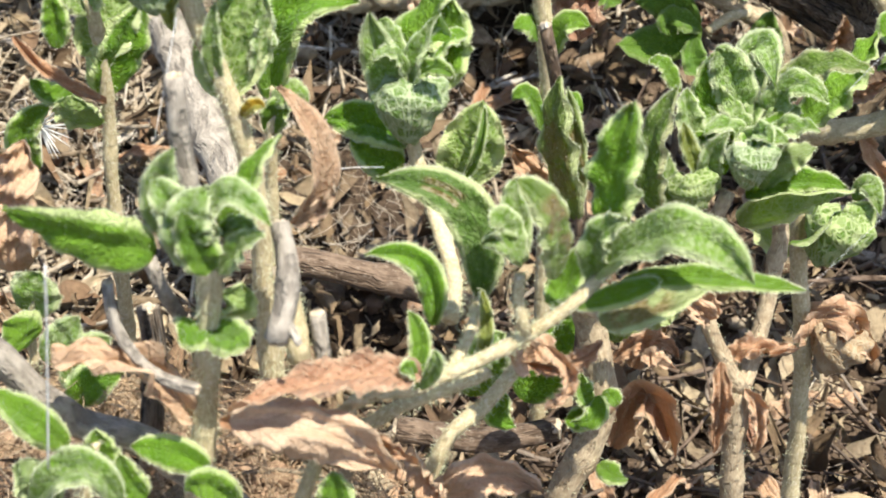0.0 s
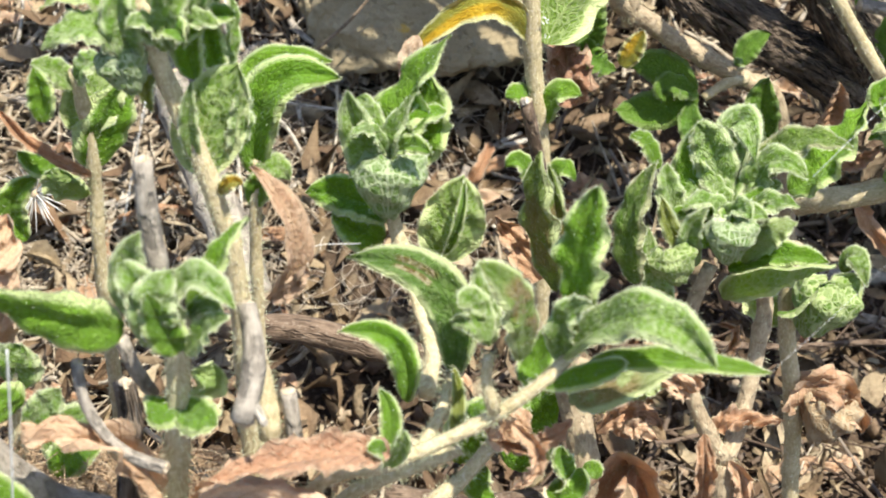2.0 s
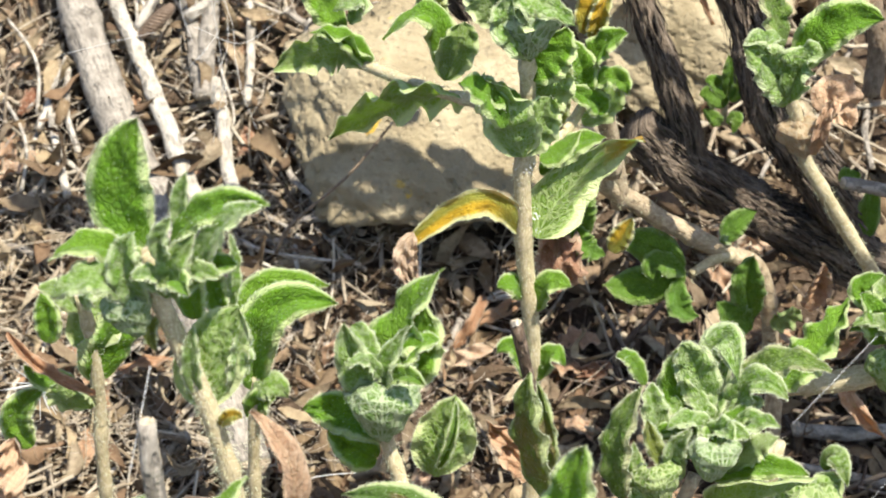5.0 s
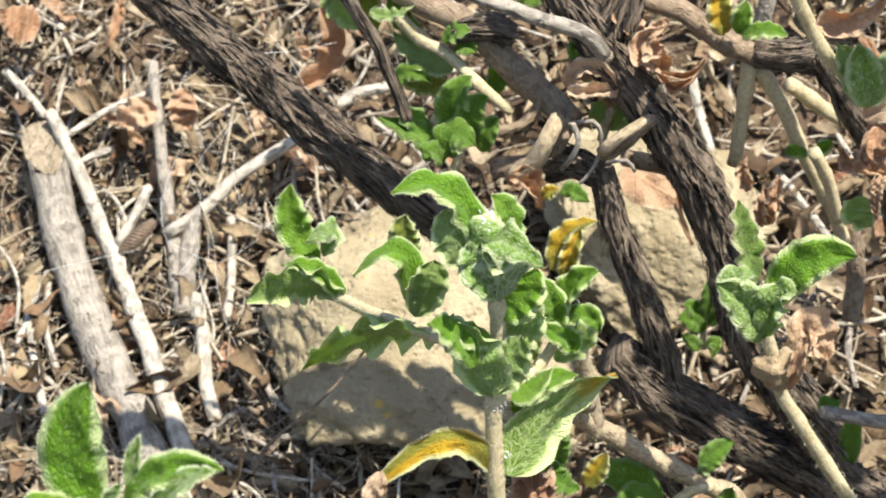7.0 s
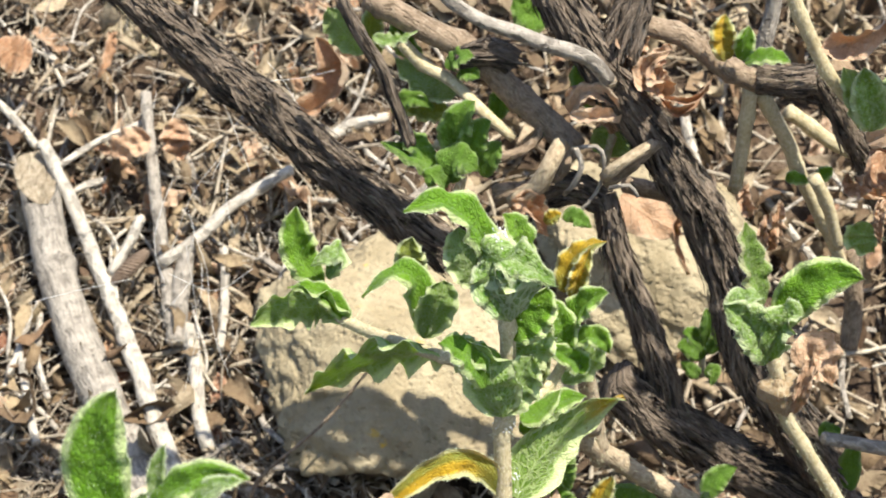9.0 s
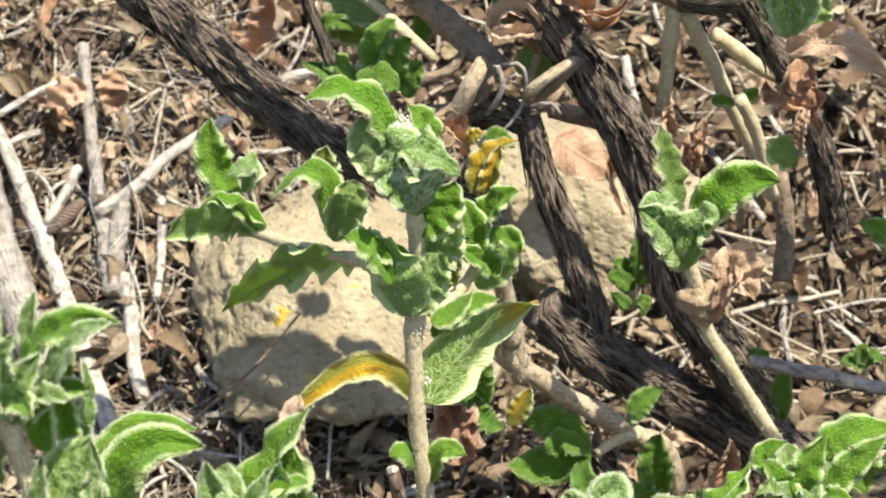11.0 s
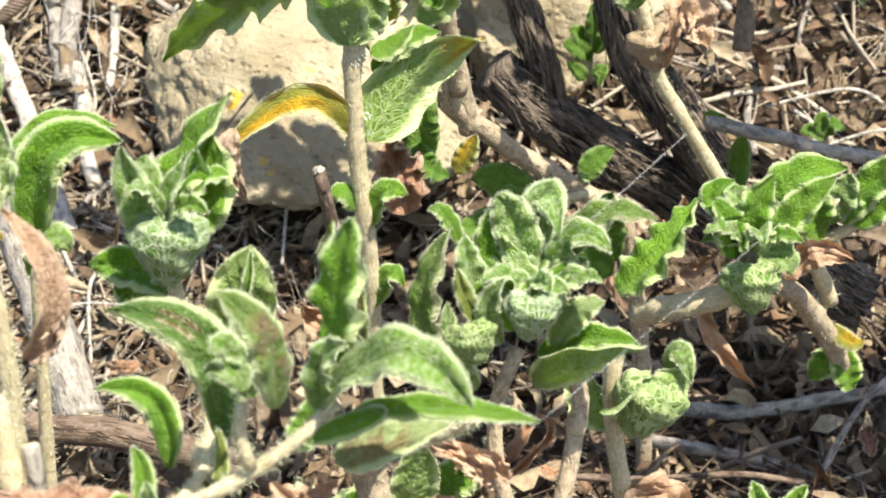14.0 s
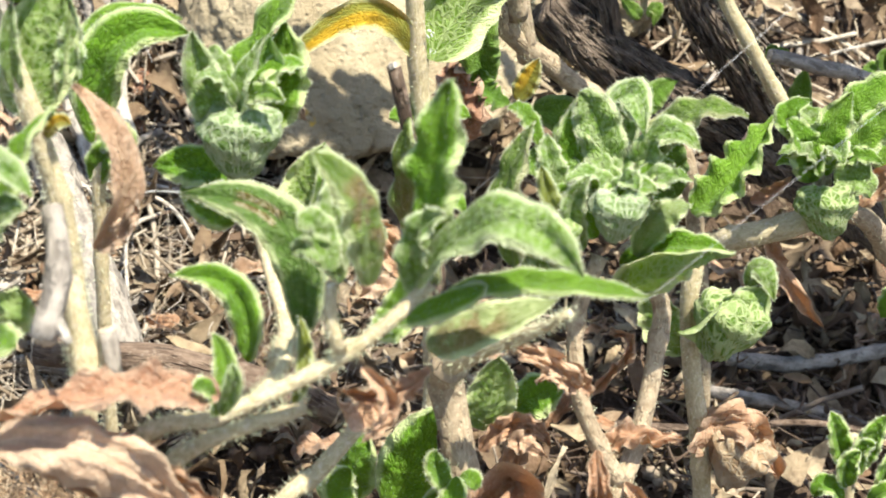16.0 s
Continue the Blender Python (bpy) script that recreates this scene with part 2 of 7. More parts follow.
SKINS["dry"] = (
    dry_skin("dry_leaf_upper", (0.42, 0.235, 0.13), (0.68, 0.48, 0.315), (0.75, 0.42, 0.18)),
    dry_skin("dry_leaf_under", (0.45, 0.31, 0.19), (0.68, 0.55, 0.385), (0.64, 0.42, 0.2)),
)
SKINS["russet_dry"] = (
    dry_skin("russet_leaf_upper", (0.27, 0.125, 0.075), (0.52, 0.32, 0.205), (0.6, 0.25, 0.08)),
    dry_skin("russet_leaf_under", (0.36, 0.22, 0.13), (0.58, 0.43, 0.29), (0.6, 0.35, 0.15)),
)
SKINS["pale_dry"] = (
    dry_skin("faded_leaf_upper", (0.5, 0.32, 0.2), (0.72, 0.56, 0.4), (0.7, 0.42, 0.2)),
    dry_skin("faded_leaf_under", (0.55, 0.42, 0.3), (0.74, 0.64, 0.5), (0.66, 0.48, 0.28)),
)


def fuzz_skin(name, colour, glow):
    n = Nodes(name)
    return n.finish(colour, 0.6, None, glow, 0.45)


FUZZ = fuzz_skin("leaf_hair", (0.86, 0.89, 0.64), (0.76, 0.82, 0.48))
FUZZ_DRY = fuzz_skin("dry_hair", (0.6, 0.48, 0.34), (0.5, 0.36, 0.2))


def stem_skin(name, dark, light, grain, flecks, fleck_colour, rough=0.8, depth=0.0006, cracks=0.2):
    """Bark or rind. UV is in centimetres: u round the stem, v along it; grain: lines per cm both ways."""
    n = Nodes(name)
    fibre = n.noise(1.0, 5.0, n.coords((grain[0], grain[1], 1.0), "UV"), 0.65)
    crack = n.noise(1.0, 3.0, n.coords((grain[0] * 0.45, grain[1] * 0.5, 1.0), "UV"), 0.6)
    blot = n.noise(130.0, 4.0)
    tone = n.math("ADD", n.math("MULTIPLY", fibre, 0.75), n.math("MULTIPLY", blot, 0.35))
    colour = n.mix(n.step(tone, 0.36, 0.72), dark, light)
    colour = n.mix(n.step(crack, 0.47, 0.40, 0.0, cracks), colour, tuple(c * 0.45 for c in dark))
    colour = n.mix(n.math("MULTIPLY", n.step(n.noise(700.0, 3.0), 0.56, 0.66), flecks), colour, fleck_colour)
    height = n.math("ADD", n.math("ADD", fibre, n.step(crack, 0.38, 0.5)), n.math("MULTIPLY", blot, 0.5))
    return n.finish(colour, rough, n.bump(height, depth, 0.9), sheen=0.05, specular=0.2)


RINDS = {
    "young": stem_skin("young_stem", (0.38, 0.31, 0.17), (0.60, 0.52, 0.34), (13.0, 5.0), 0.45, (0.66, 0.6, 0.48), depth=0.00015, cracks=0.08),
    "woody": stem_skin("woody_stem", (0.30, 0.225, 0.14), (0.50, 0.41, 0.28), (10.0, 4.0), 0.4, (0.18, 0.125, 0.08), depth=0.0004),
    "brown": stem_skin("brown_stem", (0.16, 0.115, 0.075), (0.33, 0.25, 0.175), (9.0, 3.0), 0.4, (0.42, 0.35, 0.26), depth=0.0006),
    "bark": stem_skin("old_bark", (0.042, 0.031, 0.023), (0.285, 0.222, 0.165), (9.0, 0.7), 0.3, (0.40, 0.34, 0.27), depth=0.003, cracks=0.9),
    "grey": stem_skin("grey_wood", (0.20, 0.175, 0.145), (0.40, 0.36, 0.305), (5.0, 2.0), 0.4, (0.12, 0.10, 0.08), cracks=0.5),
    "white": stem_skin("bleached_wood", (0.32, 0.285, 0.235), (0.54, 0.495, 0.42), (5.0, 2.0), 0.4, (0.2, 0.17, 0.14), cracks=0.5),
    "dead": stem_skin("dead_stem", (0.07, 0.045, 0.03), (0.22, 0.16, 0.115), (6.0, 1.5), 0.3, (0.36, 0.3, 0.24), cracks=0.6),
}
RINDS["silk"] = fuzz_skin("silk", (0.85, 0.85, 0.82), (0.8, 0.8, 0.78))
HEARTWOOD = stem_skin("broken_wood", (0.42, 0.33, 0.22), (0.66, 0.56, 0.42), (8.0, 8.0), 0.4, (0.25, 0.18, 0.11))


def soil_skin():
    n = Nodes("soil")
    big, fine = n.noise(25.0, 6.0), n.noise(400.0, 5.0)
    colour = n.mix(n.step(big, 0.3, 0.7), (0.042, 0.029, 0.02), (0.12, 0.086, 0.06))
    colour = n.mix(n.step(fine, 0.5, 0.7, 0.0, 0.6), colour, (0.19, 0.14, 0.10))
    return n.finish(colour, 0.95, n.bump(n.math("ADD", big, n.math("MULTIPLY", fine, 0.5)), 0.004), specular=0.1)


def litter_skin(name, *colours):
    n = Nodes(name)
    stops = [(k / (len(colours) - 1), c) for k, c in enumerate(colours)]
    colour = n.ramp(n.island(), *stops)
    grain = n.noise(300.0, 5.0)
    colour = n.mix(n.step(grain, 0.35, 0.7, 0.0, 0.75), colour, n.mix(0.6, colour, (0.09, 0.05, 0.03)))
    return n.finish(colour, 0.8, n.bump(grain, 0.0014), specular=0.2)


def stone_skin():
    n = Nodes("limestone")
    big, fine, pits = n.noise(30.0, 6.0), n.noise(260.0, 6.0), n.cells(240.0, "F1")
    colour = n.mix(n.step(big, 0.35, 0.7), (0.30, 0.245, 0.15), (0.47, 0.40, 0.265))
    colour = n.mix(n.step(fine, 0.5, 0.7, 0.0, 0.6), colour, (0.27, 0.22, 0.14))
    colour = n.mix(n.step(n.noise(55.0, 3.0), 0.66, 0.72), colour, (0.62, 0.40, 0.06))
    height = n.math("ADD", n.math("MULTIPLY", fine, 0.7), n.math("ADD", big, n.step(pits, 0.0, 0.4, 0.0, 0.3)))
    return n.finish(colour, 0.9, n.bump(height, 0.0035), specular=0.2)


SOIL, STONE = soil_skin(), stone_skin()
LITTER = litter_skin("litter_leaves", (0.075, 0.052, 0.033), (0.23, 0.165, 0.095), (0.12, 0.084, 0.053), (0.38, 0.30, 0.185), (0.17, 0.13, 0.085), (0.48, 0.40, 0.27), (0.21, 0.135, 0.078), (0.11, 0.075, 0.048))
STRAW = litter_skin("litter_straw", (0.22, 0.17, 0.11), (0.46, 0.395, 0.295), (0.30, 0.245, 0.17), (0.58, 0.52, 0.41), (0.12, 0.085, 0.055))
GRIT = litter_skin("grit", (0.16, 0.11, 0.075), (0.42, 0.34, 0.24), (0.25, 0.18, 0.12), (0.5, 0.43, 0.32))
THATCH = litter_skin("thatch", (0.34, 0.22, 0.13), (0.58, 0.44, 0.29), (0.44, 0.30, 0.18), (0.64, 0.52, 0.37))
# twig colour kept dark to carry the shade of the ground at right
SHADE_TWIG = litter_skin("shade_dark_twig", (0.06, 0.042, 0.03), (0.16, 0.12, 0.09), (0.09, 0.065, 0.047), (0.24, 0.20, 0.16))
FIBRE = litter_skin("pale_fibre", (0.5, 0.43, 0.33), (0.68, 0.62, 0.52), (0.4, 0.32, 0.23))
CRUMB = litter_skin("crumbs", (0.24, 0.15, 0.095), (0.42, 0.29, 0.19), (0.32, 0.21, 0.135))
CM = 0.01


# ---- ground ----
def ground_z(x, y):
    """Height of the soil in cm at a place in cm: a low flat, a bank behind it, and a mound of debris in front."""
    bank = 3.2 * math.log1p(math.exp(min((y - 68.0) / 4.0, 50.0)))
    bank = bank if bank < 60.0 else 60.0 + 40.0 * math.tanh((bank - 60.0) / 40.0)
    mound = 15.0 * math.exp(-((x + 9.0) / 9.0) ** 4 - ((y - 31.0) / 8.5) ** 4)
    return bank + mound + 1.0


def bare_mesh(name, verts, faces, mats, uvs=None, slots=None, smooth=True):
    me = bpy.data.meshes.new(name)
    me.from_pydata(verts, [], faces)
    for m in mats:
        me.materials.append(m)
    if slots is not None:
        me.polygons.foreach_set("material_index", slots)
    if smooth:
        me.polygons.foreach_set("use_smooth", [True] * len(me.polygons))
    if uvs is not None:
        layer = me.uv_layers.new(name="UVMap")
        index = np.empty(len(me.loops), dtype=np.int32)
        me.loops.foreach_get("vertex_index", index)
        layer.data.foreach_set("uv", np.asarray(uvs, dtype=np.float32)[index].ravel())
    me.update()
    return me


def spread(fine_from, fine_to, step, reach, grow=1.35):
    """Grid lines: even and close in the middle, wider and wider outwards."""
    lines = list(np.arange(fine_from, fine_to + step / 2, step))
    gap = step
    while lines[-1] < reach:
        gap *= grow
        lines.append(lines[-1] + gap)
    gap = step
    while lines[0] > -reach:
        gap *= grow
        lines.insert(0, lines[0] - gap)
    return lines


def build_ground():
    xs, ys = spread(-45, 45, 0.8, 20000), spread(10, 135, 0.8, 20000)
    verts = []
    for y in ys:
        for x in xs:
            near = 1.0 if abs(x) < 120 and -60 < y < 240 else 0.0
            lump = noise.noise(Vector((x, y, 0)) * 0.12) * 1.2 + noise.noise(Vector((x, y, 5)) * 0.45) * 0.5
            verts.append((x * CM, y * CM, (ground_z(x, y) + near * lump) * CM))
    w = len(xs)
    faces = [(j * w + i, j * w + i + 1, (j + 1) * w + i + 1, (j + 1) * w + i) for j in range(len(ys) - 1) for i in range(w - 1)]
    ob = new("ground", bare_mesh("ground", verts, faces, [SOIL]))
    return tagged(ob, "dry brown stony soil rising to a bank", "ground", kind="structure")


build_ground()


# ---- makers ----
def thing(name, at, label, category, group=""):
    ob = new(name)
    ob.location = [c * CM for c in at]
    ob.empty_display_size = 0.01
    return tagged(ob, label, category, group)


def part(name, mesh, parent, label=""):
    ob = new(name, mesh)
    ob.parent = parent
    return tagged(ob, label)


def smooth_path(points, gap):
    """Even steps along a soft curve through the points."""
    p = [Vector(q) for q in points]
    p = [p[0] * 2 - p[1], *p, p[-1] * 2 - p[-2]]
    out = []
    for a, b, c, d in zip(p, p[1:], p[2:], p[3:]):
        count = max(2, int((c - b).length / gap))
        for k in range(count):
            t = k / count
            out.append(0.5 * (2 * b + (c - a) * t + (2 * a - 5 * b + 4 * c - d) * t * t + (3 * b - a - 3 * c + d) * t**3))
    out.append(p[-2])
    return out


def add_hairs(verts, faces, slots, uvs, roots, ways, lengths, slot, thick, rng):
    """Tapered single hairs as thin blades."""
    for root, way, length in zip(roots, ways, lengths):
        side = np.cross(way, rng.normal(size=3))
        side = side / (np.linalg.norm(side) + 1e-9) * thick
        k = len(verts)
        bend = rng.normal(size=3) * length * 0.15
        verts += [tuple(root - side), tuple(root + side), tuple(root + way * length + bend)]
        uvs += [(0.5, 0.5)] * 3
        faces.append((k, k + 1, k + 2))
        slots.append(slot)


COUNT = [0]


def leaf(parent, skin, base, mid, tip, width, face, fold=20, wave=0.05):
    """One leaf with an upper and a lower face, bent along base, mid and tip (cm), with a wavy hairy rim."""
    COUNT[0] += 1
    rng = np.random.default_rng(COUNT[0])
    b, m, t, hint = (np.array(q, float) for q in (base, mid, tip, face))
    near = b[1] < 47 and abs(b[0]) < 20
    nv, nu = (46, 14) if near else (30, 10)
    dry = skin.endswith("dry")
    ctrl = 2 * m - 0.5 * (b + t)
    v = np.linspace(0, 1, nv + 1)[:, None]
    line = (1 - v) ** 2 * b + 2 * v * (1 - v) * ctrl + v * v * t
    tan = 2 * (1 - v) * (ctrl - b) + 2 * v * (t - ctrl)
    tan /= np.linalg.norm(tan, axis=1, keepdims=True) + 1e-9
    nrm = hint - (tan @ hint)[:, None] * tan
    nrm /= np.linalg.norm(nrm, axis=1, keepdims=True) + 1e-9
    side = np.cross(tan, nrm)
    if not skin.startswith("yellow"):
        turn = (rng.normal() * 0.28 * (v - 0.4) * 2)
        nrm, side = nrm * np.cos(turn) + side * np.sin(turn), side * np.cos(turn) - nrm * np.sin(turn)
    length = np.linalg.norm(np.diff(line, axis=0), axis=1).sum()
    half = width / 2 * (np.sin(np.pi * np.clip(v, 0, 1) ** 0.82) ** 0.62 * 0.94 + 0.06 + 0.06 * (1 - v)) * (1 - v**20)
    u = np.linspace(-1, 1, nu + 1)[None, :]
    bend = radians(fold * 1.35 + rng.normal() * 4)
    rim = np.abs(u)
    # the blade rises on both sides of the midrib; the rim rolls back
    out = half * u * math.cos(bend)
    bowl = 1.9 if hint[1] > 0.5 else 1.0
    up = half * rim**bowl * math.sin(bend) - half * 0.40 * rim**5 * (1 if fold > 0 else -1) * (0.25 if dry else 1.0)
    waves = rng.uniform(3.0, 4.6)
    for s, ph in ((1, rng.uniform(0, 6.28)), (-1, rng.uniform(0, 6.28))):
        on = (u * s > 0) * rim**1.6
        up = up + width * wave * (2.2 if dry else 1.25 if near else 2.0) * on * np.sin(6.283 * waves * v + ph) * np.sin(np.pi * v)
        out = out + s * width * wave * (0.4 if dry else 0.15 if near else 0.3) * on * np.sin(6.283 * waves * 1.7 * v + ph * 2)
    quilt = np.abs(np.sin(np.pi * (v * 9 - rim * 2.6 + 0.5))) ** 0.6 - 0.6
    up = up + width * (0.012 if dry else 0.05) * quilt * (1 - rim**4) * np.minimum(rim * 5, 1)
    crumple = 0.17 * min(1.0, wave / 0.06) if dry else 0.03
    for k in range(4):
        f, g = rng.normal(size=2) * (1.5 + 1.4 * k)
        up = up + width * crumple / (1 + 0.5 * k) * np.sin(f * 4 * v + g * 1.5 * u + rng.uniform(0, 6.28)) * np.minimum(v * 3, 1)
    top = line[:, None, :] + side[:, None, :] * out[..., None] + nrm[:, None, :] * up[..., None]
    thick = 0.03 * (1 - u**4) * (1 - v**6)
    low = top - nrm[:, None, :] * thick[..., None]
    uv = np.stack(np.broadcast_arrays((u + 1) / 2, v), -1).reshape(-1, 2)
    verts = [tuple(q) for q in np.concatenate([top.reshape(-1, 3), low.reshape(-1, 3)])]
    uvs = [tuple(q) for q in uv] * 2
    w, total = nu + 1, (nu + 1) * (nv + 1)
    faces, slots = [], []
    for j in range(nv):
        for i in range(nu):
            a = j * w + i
            faces.append((a, a + 1, a + w + 1, a + w))
            slots.append(0)
            a += total
            faces.append((a, a + w, a + w + 1, a + 1))
            slots.append(1)
    # hairs along both rims and over the faces
    count = int((110 if near else 45) * length * (0.5 if dry else 0.4 if skin == "plain" else 1.0))
    roots, ways, sizes = [], [], []
    for s in (0, nu):
        for _ in range(count):
            j = rng.integers(1, nv)
            way = side[j] * (1 if s else -1) * 0.8 + tan[j] * rng.uniform(-0.2, 0.6) + rng.normal(size=3) * 0.35
            roots.append(top[j, s] + (top[min(j + 1, nv), s] - top[j, s]) * rng.uniform())
            ways.append(way / np.linalg.norm(way))
            sizes.append(rng.uniform(0.03, 0.085))
    add_hairs(verts, faces, slots, uvs, roots, ways, sizes, 2, 0.0058, rng)
    roots, ways, sizes = [], [], []
    for _ in range(int(count * (0.7 if skin == "yellow" else 1.2))):
        j, i = rng.integers(1, nv), rng.integers(1, nu)
        sheet, sign = (top, 1) if rng.uniform() < 0.5 else (low, -1)
        way = nrm[j] * sign + rng.normal(size=3) * 0.6
        roots.append(sheet[j, i])
        ways.append(way / np.linalg.norm(way))
        sizes.append(rng.uniform(0.02, 0.06))
    add_hairs(verts, faces, slots, uvs, roots, ways, sizes, 2, 0.0042, rng)
    origin = np.array(parent.location) / CM
    verts = [((x - origin[0]) * CM, (y - origin[1]) * CM, (z - origin[2]) * CM) for x, y, z in verts]
    me = bare_mesh("leaf", verts, faces, [*SKINS[skin], FUZZ_DRY if dry else FUZZ], uvs, slots)
    note = {"dry": "brown curled dry leaf", "pale_dry": "faded tan dry leaf", "russet_dry": "red-brown crumpled dry leaf", "tipped": "green leaf with an orange tip", "yellow": "yellowed leaf", "spotted": "green leaf with brown patches", "holed": "green leaf with an eaten slot", "edged": "green leaf with a browned rim"}
    return part("dry_leaf" if dry and not parent.name.startswith("dry") else "leaf", me, parent, note.get(skin, ""))


def cupped_leaf(parent, skin, base, centre, radius, lean=0, wave=0.05):
    """A leaf curled into a cup, seen from its veined back; the ribs run up from the stalk and the rim rolls in."""
    COUNT[0] += 1
    rng = np.random.default_rng(COUNT[0])
    nv, nu = 36, 26
    b, c = np.array(base, float), np.array(centre, float)
    pole = b - c
    pole = np.array([pole[0], -0.18 * radius, pole[2]])
    pole /= np.linalg.norm(pole)
    front = np.array([math.sin(radians(lean)) * 0.5, -1.0, 0.12])
    front -= pole * (front @ pole)
    front /= np.linalg.norm(front)
    side = np.cross(front, pole)
    v = np.linspace(0, 1, nv + 1)[:, None]
    u = np.linspace(-1, 1, nu + 1)[None, :]
    theta = 0.12 + v * 2.6 + 0 * u
    reach = u * (2.85 - 0.6 * v**2)
    wob = rng.uniform(0, 6.28, size=4)
    r = radius * (1 + wave * np.sin(5 * reach + wob[0]) * v + 0.5 * wave * np.sin(9 * theta + 3 * reach + wob[1]) - 0.16 * np.clip(v - 0.75, 0, 1) * 4 - 0.12 * np.clip(np.abs(u) - 0.85, 0, 1) * 6)
    r = r * (1 + 0.018 * np.sin(6.283 * (v * 9 - np.abs(u) * 2.6)))
    tall = 1.0 + 0.22 * np.cos(theta)
    sheets = []
    for inset in (0.0, 0.035):
        rr = (r - inset)[..., None]
        sheets.append(c + rr * (pole * (np.cos(theta) * tall)[..., None] + (front * 0.82 * np.cos(reach)[..., None] + side * np.sin(reach)[..., None]) * (np.sin(theta) * (1 - 0.34 * np.clip(np.cos(theta), 0, 1) ** 0.7))[..., None]))
    uv = np.stack(np.broadcast_arrays((u + 1) / 2, v), -1).reshape(-1, 2)
    verts = [tuple(q) for q in np.concatenate([s.reshape(-1, 3) for s in sheets])]
    uvs = [tuple(q) for q in uv] * 2
    w, total = nu + 1, (nu + 1) * (nv + 1)
    faces, slots = [], []
    for j in range(nv):
        for i in range(nu):
            a = j * w + i
            faces.append((a, a + 1, a + w + 1, a + w))
            faces.append((a + total, a + total + w, a + total + w + 1, a + total + 1))
            slots += [1, 0]
    roots, ways, sizes = [], [], []
    for _ in range(int(radius * 700)):
        j, i = int(nv * rng.uniform() ** 0.5), rng.integers(0, nu + 1)
        if rng.uniform() < 0.5:
            j, i = (nv, i) if rng.uniform() < 0.6 else (j, rng.choice((0, nu)))
        way = sheets[0][j, i] - c
        way = way / np.linalg.norm(way) + rng.normal(size=3) * 0.5
        roots.append(sheets[0][j, i] + rng.normal(size=3) * 0.01)
        ways.append(way / np.linalg.norm(way))
        sizes.append(rng.uniform(0.03, 0.09))
    add_hairs(verts, faces, slots, uvs, roots, ways, sizes, 2, 0.0045, rng)
    origin = np.array(parent.location) / CM
    verts = [tuple((np.array(q) - origin) * CM) for q in verts]
    return part("leaf", bare_mesh("leaf", verts, faces, [SKINS[skin][0], CUPS.get(skin, SKINS[skin][1]), FUZZ_DRY if skin.endswith("dry") else FUZZ], uvs, slots), parent, "leaf curled into a cup")


def broken_end(parent, stick, at, way, r, rng, origin):
    """The splintered wood of a stick's end, a little proud of its rind."""
    side = way.orthogonal().normalized()
    other = way.cross(side)
    verts, faces = [at + way * r * 0.25], []
    for ring, (far, lift) in enumerate(((0.45, 0.3), (0.88, 0.1), (0.9, -0.3))):
        for i in range(10):
            a = 0.62832 * i
            verts.append(at + (side * math.cos(a) + other * math.sin(a)) * r * far + way * r * (lift + (rng.normal() * 0.16 if ring < 2 else 0)))
    for i in range(10):
        j = (i + 1) % 10
        faces.append((0, 1 + i, 1 + j))
        for ring in (0, 10):
            faces.append((1 + ring + i, 11 + ring + i, 11 + ring + j, 1 + ring + j))
    verts = [tuple((q - Vector(origin)) * CM) for q in verts]
    part("broken_end", bare_mesh("broken_end", verts, faces, [HEARTWOOD], [(v[0] * 100, v[2] * 100) for v in verts]), stick, "pale splintered wood")


